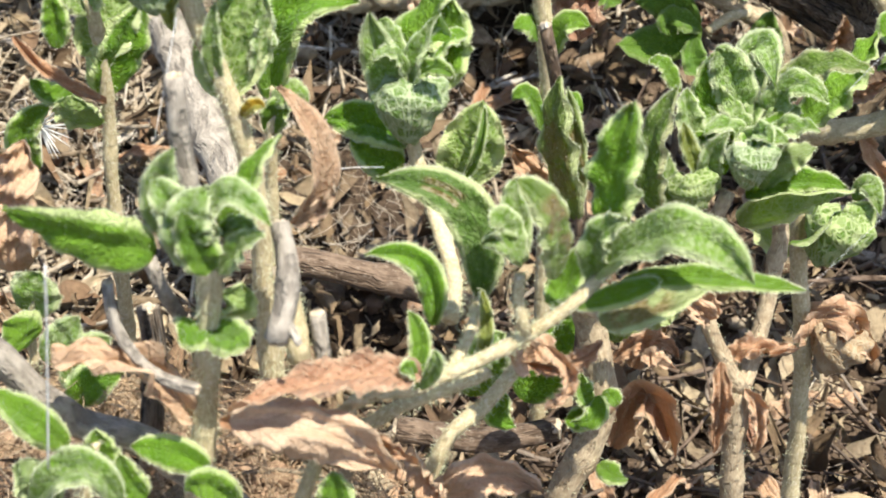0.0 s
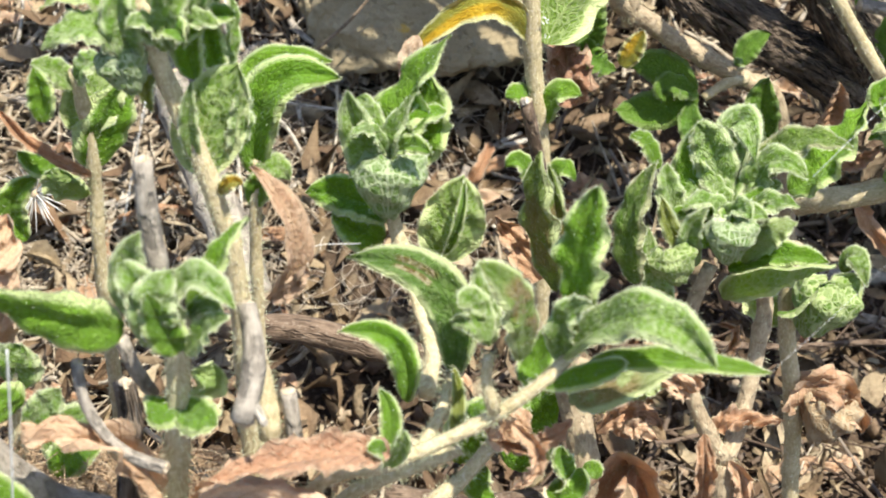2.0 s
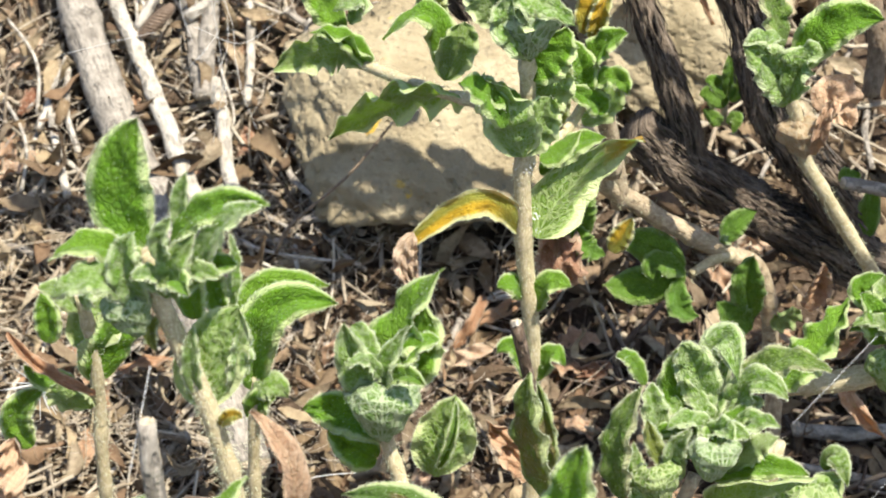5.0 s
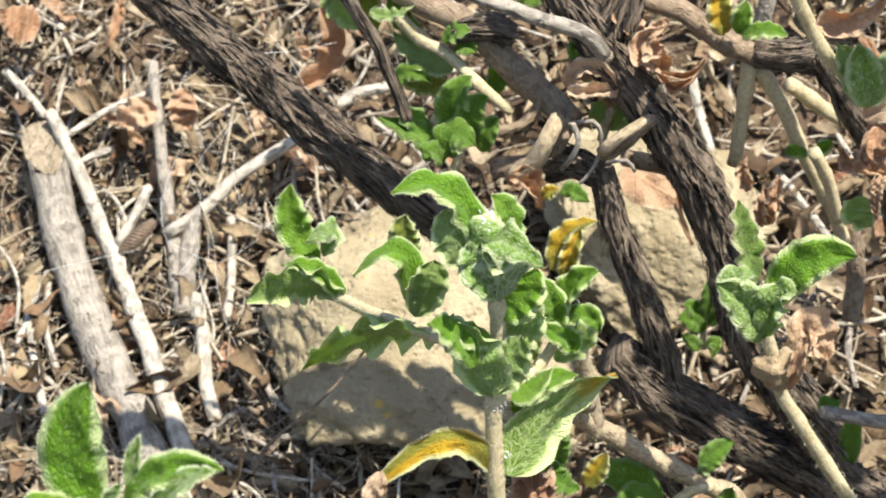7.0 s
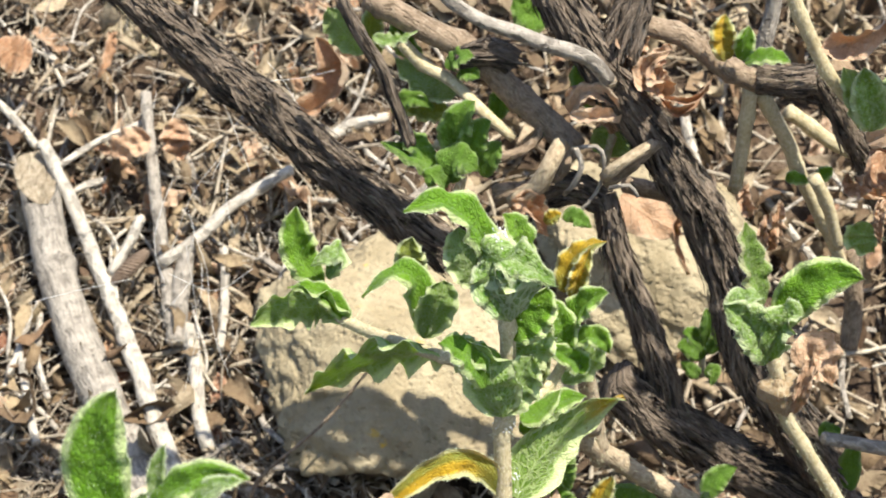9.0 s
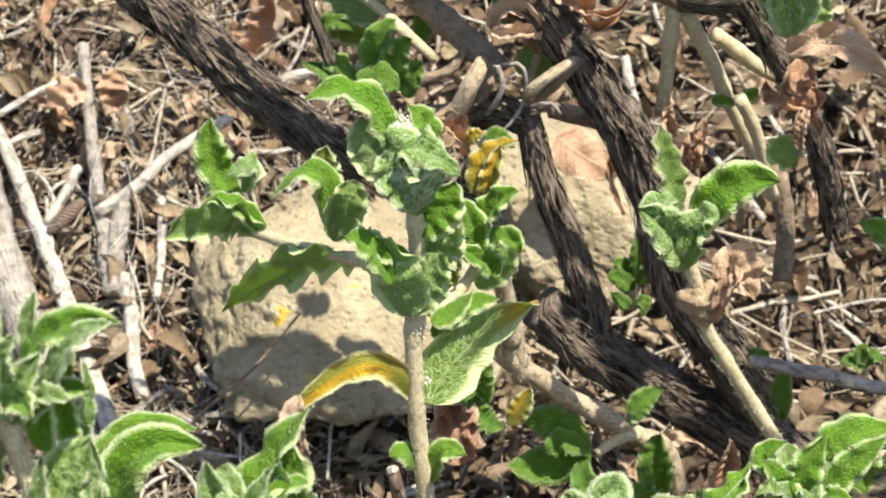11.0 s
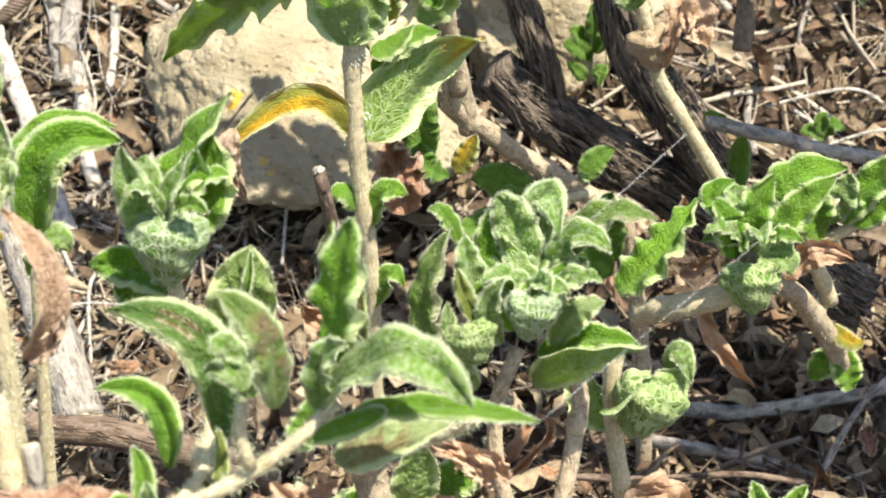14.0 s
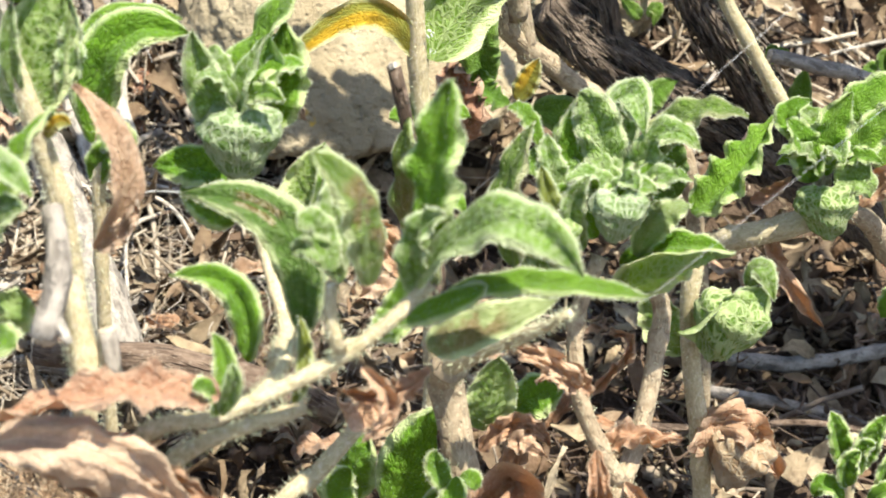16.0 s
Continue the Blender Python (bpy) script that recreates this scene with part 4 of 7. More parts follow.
leaf(p, "green", (-0.63, 31.00, 21.13), (-0.48, 31.50, 21.89), (-0.75, 31.80, 22.46), 0.56, (0, -0.8, 0.6), 25, .05)
leaf(p, "green", (-0.55, 30.40, 21.53), (-0.67, 30.00, 22.34), (-0.88, 29.80, 22.47), 0.57, (0, -0.5, 0.87), 30, .03)
leaf(p, "pale", (-0.47, 30.20, 21.66), (-0.15, 30.00, 22.47), (-0.20, 30.00, 22.89), 0.41, (0, -0.8, 0.6), 25, .03)
leaf(p, "green", (2.75, 31.20, 23.08), (3.79, 30.90, 23.69), (4.40, 30.70, 24.16), 0.57, (0, -0.5, 0.87), 15, .03)
leaf(p, "pale", (3.21, 32.00, 23.48), (3.37, 32.20, 24.34), (3.79, 32.00, 25.04), 0.90, (0, -0.8, 0.6), 30, .1)
leaf(p, "pale", (3.11, 31.60, 23.46), (3.17, 31.20, 24.87), (3.67, 30.80, 25.54), 0.87, (0, -0.5, 0.87), 30, .1)
leaf(p, "green", (2.26, 33.00, 21.76), (2.70, 33.40, 21.91), (2.98, 33.50, 23.01), 0.84, (0, -0.5, 0.87), 20, .06)
leaf(p, "spotted", (3.38, 31.80, 22.11), (4.23, 31.60, 22.73), (5.83, 32.00, 23.13), 0.91, (0, 0.8, -0.6), 15.0, .06)
leaf(p, "dry", (2.13, 30.80, 22.34), (2.65, 30.50, 21.67), (2.13, 30.30, 21.04), 0.58, (0, -0.8, 0.6), 40, .1)
leaf(p, "dry", (3.38, 31.50, 21.91), (2.63, 31.30, 21.40), (1.68, 31.00, 21.72), 0.86, (0, -0.8, 0.6), 40, .1)
leaf(p, "yellowgreen", (0.74, 32.00, 20.68), (0.95, 32.50, 21.41), (0.82, 33.00, 22.14), 0.44, (0, -0.5, 0.87), 30, .05)
leaf(p, "russet_dry", (-0.45, 30.20, 22.09), (-2.27, 29.50, 22.45), (-4.28, 28.50, 22.50), 1.20, (0, -0.62, 0.78), 34, .10)
leaf(p, "pale_dry", (-4.30, 28.90, 21.90), (-2.80, 29.00, 21.60), (-1.00, 29.30, 20.20), 1.30, (0.2, -0.7, 0.7), 24, .08)
leaf(p, "dry", (-3.79, 29.50, 21.43), (-1.93, 29.80, 20.73), (-0.54, 30.00, 19.70), 0.89, (0, -0.8, 0.6), 45, .15)

p = thing("rock_rose_sprig", (-0.01, 34.00, 16.48), "hairy stem with broken dry leaves, beside the front sprig", "plant")
stem(p, "young", 0.21, 0.18, (-1.42, 33.45, 8.81), (-1.00, 33.63, 12.65), (-0.01, 34.00, 16.48), (0.95, 34.50, 17.32), (1.67, 35.00, 18.00), (2.39, 35.50, 18.84))
leaf(p, "dry", (2.53, 35.00, 19.16), (2.06, 34.60, 18.85), (1.47, 34.50, 19.34), 0.96, (0, -0.8, 0.6), 30, .12)
leaf(p, "green", (1.60, 36.00, 16.42), (1.34, 36.00, 15.80), (1.84, 36.00, 15.33), 0.76, (0, -0.8, 0.6), 20, .06)

p = thing("rock_rose_shoot", (0.24, 36.50, 19.82), "upright shoot with a curled felted leaf bundle on top", "plant")
stem(p, "young", 0.20, 0.18, (0.18, 34.50, 20.08), (0.24, 36.50, 19.82), (-0.25, 38.20, 20.59), (-0.63, 38.60, 21.66), (-0.79, 38.70, 22.43), (-0.86, 38.80, 23.02))
cupped_leaf(p, "pale", (-0.81, 38.60, 22.27), (-0.79, 38.40, 23.58), 0.95, 0, .09)
leaf(p, "pale", (-0.99, 38.70, 23.09), (-1.43, 38.50, 24.50), (-1.67, 38.30, 26.00), 1.13, (0, -0.8, 0.6), 25, .06)
leaf(p, "pale", (-0.79, 38.60, 23.32), (-0.64, 38.40, 24.56), (-0.06, 38.40, 25.87), 0.99, (-0.6, -0.65, 0.45), 30, .06)
leaf(p, "green", (-0.52, 39.00, 23.54), (-0.45, 39.40, 24.88), (0.68, 39.60, 26.73), 1.47, (-0.6, -0.65, 0.45), 20, .15)
leaf(p, "green", (-0.39, 39.20, 23.25), (0.09, 39.40, 24.41), (0.15, 39.60, 25.70), 1.21, (0, -0.8, 0.6), 15, .16)
leaf(p, "green", (-0.88, 39.00, 21.80), (-1.87, 39.60, 22.15), (-2.99, 40.00, 21.96), 1.33, (0, -0.5, 0.87), 28, .04)
leaf(p, "green", (-1.03, 39.00, 21.21), (-1.58, 39.00, 21.55), (-2.30, 39.60, 21.81), 1.26, (0, -0.8, 0.6), 20, .05)
leaf(p, "green", (0.48, 39.60, 20.09), (0.72, 39.40, 21.45), (0.98, 39.60, 22.79), 1.89, (0.1, 0.88, 0.47), 24.0, .03)
leaf(p, "green", (0.51, 39.30, 20.65), (0.92, 39.00, 21.90), (1.02, 39.20, 22.93), 0.63, (0, -0.8, 0.6), 50, .05)
young_leaves(p, (-0.80, 38.60, 23.90), 1.20, 4, 45)

p = thing("rock_rose_shoot", (3.63, 40.20, 18.01), "narrow shoot with a browned leaf and a broken hollow tip", "plant")
stem(p, "dead", 0.20, 0.17, (3.94, 39.79, -0.13), (3.85, 39.93, 8.94), (3.63, 40.20, 18.01), (3.28, 40.80, 20.13), (2.85, 41.00, 22.42), (2.52, 41.00, 24.08))
stem(p, "white", 0.11, 0.11, (2.53, 40.90, 24.03), (2.50, 41.00, 24.11))
leaf(p, "spotted", (3.45, 40.20, 18.75), (2.85, 40.00, 21.21), (2.88, 40.00, 23.23), 1.14, (-0.6, -0.65, 0.45), 12, .12)
leaf(p, "spotted", (3.46, 40.40, 18.79), (3.38, 40.30, 20.83), (3.09, 40.30, 22.71), 0.72, (0, -0.8, 0.6), 30, .12)
leaf(p, "dry", (3.03, 43.00, 17.04), (2.45, 43.00, 18.19), (1.74, 43.00, 19.22), 1.08, (0, -0.8, 0.6), 30, .1)

p = thing("rock_rose_shoot", (8.18, 39.00, 8.85), "dense cluster of wrinkled felted leaves on forked stems", "plant")
stem(p, "woody", 0.35, 0.31, (8.27, 38.89, -0.20), (8.25, 38.93, 4.32), (8.18, 39.00, 8.85), (8.06, 39.20, 11.51), (8.06, 39.30, 13.70))
stem(p, "woody", 0.22, 0.19, (8.06, 39.30, 13.70), (7.25, 39.50, 15.32), (6.86, 39.80, 16.81), (6.94, 40.20, 18.18), (7.40, 40.60, 19.34))
stem(p, "woody", 0.26, 0.21, (8.08, 39.40, 13.62), (8.60, 40.50, 14.50), (8.97, 41.20, 16.30), (9.03, 41.50, 17.60), (8.07, 41.20, 19.28))
leaf(p, "edged", (5.31, 38.80, 20.08), (5.05, 38.80, 21.89), (5.68, 39.00, 23.65), 0.97, (-0.6, -0.65, 0.45), 12, 0.09)
leaf(p, "green", (5.93, 41.00, 22.09), (5.52, 41.00, 22.94), (5.13, 41.00, 22.99), 0.52, (0, -0.5, 0.87), 20, 0.075)
leaf(p, "yellowgreen", (6.49, 39.20, 20.75), (6.05, 39.00, 21.75), (5.83, 39.00, 22.55), 0.57, (0, -0.8, 0.6), 25, 0.075)
cupped_leaf(p, "green", (6.65, 39.60, 19.31), (6.19, 39.00, 20.72), 0.65, 12, .09)
cupped_leaf(p, "pale", (7.45, 40.00, 19.68), (7.60, 39.00, 21.45), 0.68, 30, .09)
leaf(p, "green", (7.31, 41.00, 19.64), (6.76, 41.00, 21.58), (6.88, 41.20, 23.28), 1.18, (0, -0.8, 0.6), 22, 0.12)
leaf(p, "pale", (7.75, 41.20, 20.40), (7.24, 41.00, 22.61), (6.75, 41.00, 23.44), 1.29, (0, -0.8, 0.6), 25, 0.075)
leaf(p, "pale", (7.73, 41.60, 20.30), (7.95, 41.80, 22.95), (8.33, 40.80, 22.41), 1.12, (0, -0.5, 0.87), 22, 0.09)
leaf(p, "edged", (8.32, 41.30, 21.39), (9.27, 41.00, 22.87), (10.57, 40.20, 23.22), 0.99, (0, -0.5, 0.87), 18, 0.09)
leaf(p, "pale", (8.20, 41.00, 20.72), (8.68, 40.60, 22.54), (9.52, 40.00, 22.43), 0.99, (0, -0.5, 0.87), 25, 0.09)
leaf(p, "pale", (7.94, 40.60, 19.93), (8.42, 40.00, 21.58), (9.32, 39.60, 21.86), 0.94, (0, -0.5, 0.87), 25, 0.105)
leaf(p, "pale", (8.32, 40.80, 19.25), (8.69, 40.20, 20.57), (9.48, 40.40, 20.87), 0.88, (0, 0.8, -0.6), 25.0, 0.09)
leaf(p, "green", (7.87, 41.00, 17.98), (9.04, 39.80, 19.44), (10.51, 40.00, 19.75), 1.58, (0.1, 0.88, 0.47), 25.0, 0.03)
leaf(p, "green", (7.93, 41.00, 18.91), (9.13, 40.60, 19.67), (10.37, 40.20, 19.73), 0.97, (0, -0.5, 0.87), 25, 0.075)
leaf(p, "green", (9.80, 43.40, 15.58), (11.08, 43.60, 15.83), (12.19, 44.00, 16.63), 1.72, (0.1, 0.88, 0.47), 14.0, 0.02)
leaf(p, "pale", (6.38, 40.00, 18.55), (5.82, 39.60, 19.75), (5.60, 39.80, 21.19), 0.82, (0, -0.8, 0.6), 25, 0.075)
leaf(p, "pale", (6.73, 40.40, 20.25), (6.16, 40.20, 21.78), (6.05, 40.40, 22.66), 0.81, (0, -0.5, 0.87), 20, 0.09)
leaf(p, "pale", (6.94, 39.60, 20.12), (6.56, 39.00, 21.41), (6.94, 38.80, 22.40), 0.68, (0, -0.8, 0.6), 25, 0.09)
leaf(p, "dry", (7.17, 39.00, 16.50), (6.50, 38.80, 17.23), (5.84, 38.60, 17.11), 0.80, (0, -0.8, 0.6), 35, .1)
leaf(p, "dry", (8.14, 39.10, 13.88), (8.63, 39.00, 12.95), (8.55, 39.20, 11.61), 0.69, (0, -0.8, 0.6), 30, .08)
leaf(p, "dry", (7.42, 39.20, 14.79), (7.52, 39.00, 13.36), (7.46, 39.00, 11.69), 0.69, (0, -0.8, 0.6), 30, .1)
leaf(p, "dry", (7.72, 39.60, 14.45), (8.33, 39.80, 14.68), (9.60, 40.00, 14.51), 0.92, (0, -0.5, 0.87), 40, .1)
young_leaves(p, (7.60, 40.20, 20.70), 1.35, 13, 41)

p = thing("rock_rose_shoot", (11.06, 44.80, 8.95), "pale upright shoot with one broad leaf and dry curls", "plant")
stem(p, "young", 0.29, 0.24, (11.28, 44.85, -0.19), (11.21, 44.83, 4.38), (11.06, 44.80, 8.95), (10.74, 44.70, 11.87), (10.39, 44.60, 13.88), (10.18, 44.50, 15.81), (10.30, 44.60, 17.20))
cupped_leaf(p, "green", (10.51, 44.30, 14.04), (11.24, 43.90, 15.75), 1.07, 55, .09)
leaf(p, "pale", (11.72, 44.40, 16.34), (11.93, 44.00, 17.22), (12.26, 43.50, 16.46), 0.69, (0, -0.5, 0.87), 20, .05)
leaf(p, "green", (10.33, 45.00, 13.99), (9.65, 45.00, 14.93), (9.23, 45.20, 15.92), 1.42, (0.1, 0.88, 0.47), 10.0, .05)
leaf(p, "dry", (11.05, 45.00, 10.44), (11.80, 44.80, 11.82), (13.19, 45.00, 9.88), 1.89, (0, -0.8, 0.6), 35, .1)
leaf(p, "dry", (11.07, 44.80, 10.72), (11.26, 44.60, 11.76), (12.39, 44.40, 11.93), 1.19, (0, -0.8, 0.6), 40, .12)
cupped_leaf(p, "pale_dry", (11.38, 44.40, 9.99), (11.94, 44.20, 11.21), 0.91, 20, .14)
leaf(p, "dry", (7.22, 42.00, 14.34), (8.35, 41.60, 16.25), (7.61, 41.60, 16.59), 0.89, (0, -0.8, 0.6), 50, .1)

p = thing("rock_rose_branch", (3.17, 37.60, 11.12), "thick pale branch cut off short, with small sprigs", "plant")
stem(p, "woody", 0.45, 0.40, (2.48, 37.43, 0.57), (2.68, 37.49, 5.84), (3.17, 37.60, 11.12), (3.80, 37.80, 12.81), (4.19, 38.00, 14.25), (4.03, 38.20, 15.64), (3.70, 38.40, 17.36), (3.87, 37.00, 18.56))
stem(p, "young", 0.26, 0.09, (3.80, 37.40, 18.10), (3.87, 37.00, 18.56), (4.83, 36.00, 19.69), (5.73, 35.00, 20.72), (6.26, 34.50, 21.36))
leaf(p, "green", (3.91, 37.40, 14.68), (3.52, 37.00, 14.74), (3.15, 37.00, 14.74), 0.88, (0, -0.8, 0.6), 25, .05)
leaf(p, "green", (3.88, 37.20, 14.96), (3.55, 37.00, 15.71), (3.52, 37.00, 16.28), 0.72, (0, -0.5, 0.87), 25, .05)
leaf(p, "green", (3.99, 37.00, 15.52), (3.84, 36.60, 15.10), (3.27, 36.60, 15.01), 0.65, (0, -0.8, 0.6), 25, .05)
leaf(p, "green", (4.08, 37.20, 15.34), (4.36, 37.00, 15.42), (4.44, 37.00, 15.13), 0.58, (0, -0.5, 0.87), 20, .03)
leaf(p, "green", (4.15, 37.40, 12.77), (4.50, 37.00, 12.74), (4.91, 37.00, 12.54), 0.67, (0, -0.5, 0.87), 20, .04)
leaf(p, "dry", (4.61, 38.40, 12.46), (5.29, 38.00, 14.64), (6.17, 38.00, 12.73), 1.51, (0, -0.8, 0.6), 45, .06)
leaf(p, "dry", (4.59, 39.60, 14.45), (5.53, 39.60, 15.24), (6.31, 39.40, 14.72), 0.76, (0, -0.8, 0.6), 40, .1)
leaf(p, "dry", (5.45, 42.00, 12.21), (5.86, 42.00, 13.46), (6.45, 42.00, 14.08), 1.20, (0, -0.8, 0.6), 35, .1)
leaf(p, "green", (4.61, 40.00, 14.82), (4.86, 39.80, 15.94), (5.04, 39.60, 17.19), 1.23, (0.1, 0.88, 0.47), 8.0, .03)
leaf(p, "green", (2.31, 42.00, 10.96), (3.06, 42.00, 12.59), (3.78, 42.00, 14.18), 1.92, (0, -0.8, 0.6), 10, .04)
leaf(p, "green", (0.90, 43.00, 10.22), (1.23, 43.00, 11.53), (1.85, 43.00, 12.62), 1.67, (0, -0.8, 0.6), 10, .05)
leaf(p, "green", (5.39, 42.00, 13.84), (6.10, 42.00, 14.53), (6.82, 42.00, 14.71), 1.31, (0, -0.5, 0.87), 15, .05)
leaf(p, "dry", (6.71, 37.50, 17.59), (5.88, 37.00, 18.65), (5.10, 36.60, 19.33), 1.01, (0, -0.8, 0.6), 40, .1)
leaf(p, "dry", (5.68, 39.00, 14.84), (5.54, 39.00, 15.17), (6.24, 39.00, 14.68), 0.68, (0, -0.8, 0.6), 40, .1)

p = thing("rock_rose_sprig", (-5.41, 30.00, 18.32), "felted shoot with a broad toothed leaf held sideways", "plant")
stem(p, "young", 0.28, 0.24, (-5.73, 30.00, 14.54), (-5.63, 30.00, 16.43), (-5.41, 30.00, 18.32), (-5.06, 30.00, 20.40), (-4.83, 30.00, 22.58), (-4.68, 30.00, 24.06), (-4.60, 30.00, 25.06), (-4.53, 30.20, 25.60))
leaf(p, "green", (-5.53, 29.50, 25.78), (-6.79, 29.20, 26.34), (-8.19, 29.00, 27.17), 1.36, (0, -1, 0.05), 14, .03)
leaf(p, "pale", (-5.08, 30.20, 25.60), (-5.40, 30.00, 26.69), (-5.02, 29.90, 27.91), 0.97, (0, -0.8, 0.6), 28, .05)
leaf(p, "green", (-4.29, 30.40, 25.31), (-3.77, 30.50, 26.61), (-3.14, 31.00, 27.48), 0.99, (-0.6, -0.65, 0.45), 25, .05)
leaf(p, "pale", (-4.65, 29.80, 25.63), (-4.10, 29.60, 26.98), (-3.22, 29.00, 26.76), 1.02, (0, -0.5, 0.87), 28, .05)
leaf(p, "pale", (-4.76, 29.60, 25.36), (-4.84, 29.20, 26.61), (-4.38, 29.40, 27.38), 1.07, (0, -0.8, 0.6), 25, .06)
leaf(p, "pale", (-4.89, 29.90, 25.55), (-5.18, 29.60, 26.85), (-5.46, 29.60, 27.37), 0.97, (0, -0.5, 0.87), 25, .06)
leaf(p, "green", (-4.47, 29.40, 25.38), (-4.67, 29.20, 26.08), (-4.88, 29.00, 27.15), 0.86, (0, -0.8, 0.6), 20, .06)
leaf(p, "pale", (-4.37, 29.50, 25.30), (-3.81, 29.20, 26.08), (-3.33, 28.90, 26.57), 0.75, (0, -0.5, 0.87), 25, .06)
leaf(p, "green", (-4.71, 30.00, 23.55), (-4.20, 29.40, 23.68), (-3.80, 29.00, 23.84), 0.90, (0, -0.5, 0.87), 14, .04)
leaf(p, "green", (-4.77, 30.00, 23.55), (-5.06, 29.60, 23.66), (-5.26, 29.30, 23.76), 0.90, (0, -0.5, 0.87), 14, .04)
leaf(p, "green", (-4.63, 30.30, 23.53), (-4.31, 30.60, 23.58), (-4.07, 30.80, 24.01), 1.17, (0.1, 0.88, 0.47), 8.0, .04)
leaf(p, "dry", (-5.14, 30.00, 20.96), (-6.33, 29.60, 22.77), (-7.74, 29.00, 23.58), 1.09, (0, -0.5, 0.87), 30, .1)
leaf(p, "dry", (-4.64, 29.80, 21.14), (-3.57, 29.60, 20.92), (-2.10, 30.00, 19.58), 0.59, (0, -0.8, 0.6), 30, .1)
young_leaves(p, (-4.60, 29.80, 25.70), 0.85, 5, 44)

p = thing("rock_rose_shoot", (-4.32, 36.50, 18.59), "tall felted shoot with folded leaves in a loose head", "plant")
stem(p, "young", 0.28, 0.22, (-4.30, 36.50, 11.48), (-4.30, 36.50, 15.03), (-4.32, 36.50, 18.59), (-4.36, 36.50, 22.14), (-4.68, 36.50, 24.21), (-5.12, 36.50, 26.02), (-5.53, 36.50, 27.38), (-5.71, 36.40, 28.46), (-5.72, 36.30, 29.37))
leaf(p, "green", (-5.95, 36.80, 29.15), (-6.40, 36.70, 30.80), (-5.80, 36.70, 32.59), 1.44, (0, -0.8, 0.6), 12, .03)
leaf(p, "green", (-5.31, 36.70, 29.29), (-4.30, 36.50, 30.45), (-3.01, 36.30, 30.64), 0.97, (0, -0.5, 0.87), 25, .05)
leaf(p, "pale", (-4.74, 36.30, 28.89), (-4.03, 36.10, 30.27), (-3.09, 35.90, 30.84), 0.78, (0, -0.5, 0.87), 28, .05)
leaf(p, "pale", (-5.18, 37.00, 29.54), (-5.09, 37.00, 30.31), (-4.88, 37.00, 31.04), 0.54, (0, -0.8, 0.6), 30, .05)
leaf(p, "green", (-6.36, 36.50, 28.97), (-7.04, 36.20, 29.63), (-7.92, 35.90, 29.38), 0.90, (0, -0.5, 0.87), 22, .06)
leaf(p, "pale", (-6.36, 36.10, 28.28), (-7.02, 35.70, 29.08), (-7.88, 35.50, 28.63), 0.97, (0, -0.5, 0.87), 25, .08)
leaf(p, "pale", (-6.01, 36.10, 27.99), (-6.25, 35.90, 29.25), (-6.01, 35.90, 30.16), 1.04, (0, -0.8, 0.6), 28, .05)
leaf(p, "pale", (-5.31, 36.10, 28.29), (-5.22, 35.90, 29.26), (-4.65, 35.90, 30.17), 0.90, (0, -0.8, 0.6), 28, .05)
leaf(p, "pale", (-5.35, 35.80, 29.46), (-5.37, 35.60, 30.20), (-5.07, 35.60, 30.77), 0.57, (0, -0.5, 0.87), 30, .05)
cupped_leaf(p, "pale", (-6.09, 36.20, 27.19), (-6.37, 36.20, 27.92), 0.62, -10, .09)
leaf(p, "green", (-4.91, 36.80, 27.19), (-5.04, 36.80, 28.08), (-4.82, 36.80, 29.09), 0.80, (0, -0.8, 0.6), 22, .06)
leaf(p, "green", (-4.31, 37.10, 27.16), (-4.60, 37.20, 28.13), (-4.21, 37.20, 29.72), 0.78, (0, -0.8, 0.6), 22, .09)
leaf(p, "pale", (-4.34, 37.30, 26.88), (-4.12, 37.40, 28.02), (-4.13, 37.40, 29.18), 0.53, (0.6, -0.65, 0.45), 25, .09)
leaf(p, "green", (-4.93, 36.70, 24.66), (-4.62, 36.70, 26.20), (-3.94, 36.80, 27.57), 1.81, (0.1, 0.88, 0.47), 14.0, .015)
leaf(p, "pale", (-4.99, 36.40, 25.31), (-5.06, 36.20, 26.37), (-4.91, 36.20, 27.45), 0.56, (0, -0.8, 0.6), 30, .05)
leaf(p, "pale", (-4.27, 36.90, 25.13), (-4.05, 36.90, 26.07), (-3.91, 36.90, 27.14), 0.77, (0.6, -0.65, 0.45), 30, .08)
leaf(p, "yellow", (-4.51, 36.30, 24.44), (-4.22, 36.20, 24.83), (-3.97, 36.20, 24.75), 0.47, (0, -0.8, 0.6), 30, .06)
leaf(p, "yellowgreen", (-5.72, 36.40, 27.44), (-5.94, 36.30, 27.20), (-5.84, 36.30, 26.60), 0.45, (0, -0.8, 0.6), 30, .06)
leaf(p, "pale_dry", (-3.33, 34.40, 22.85), (-2.61, 34.20, 24.69), (-3.49, 34.40, 26.44), 0.81, (0.6, -0.65, 0.45), 22, .03)
leaf(p, "pale_dry", (-3.28, 34.40, 22.85), (-2.68, 34.20, 23.40), (-2.38, 34.00, 24.16), 0.52, (0, -0.8, 0.6), 25, .04)
young_leaves(p, (-5.40, 36.20, 28.30), 1.20, 8, 42)

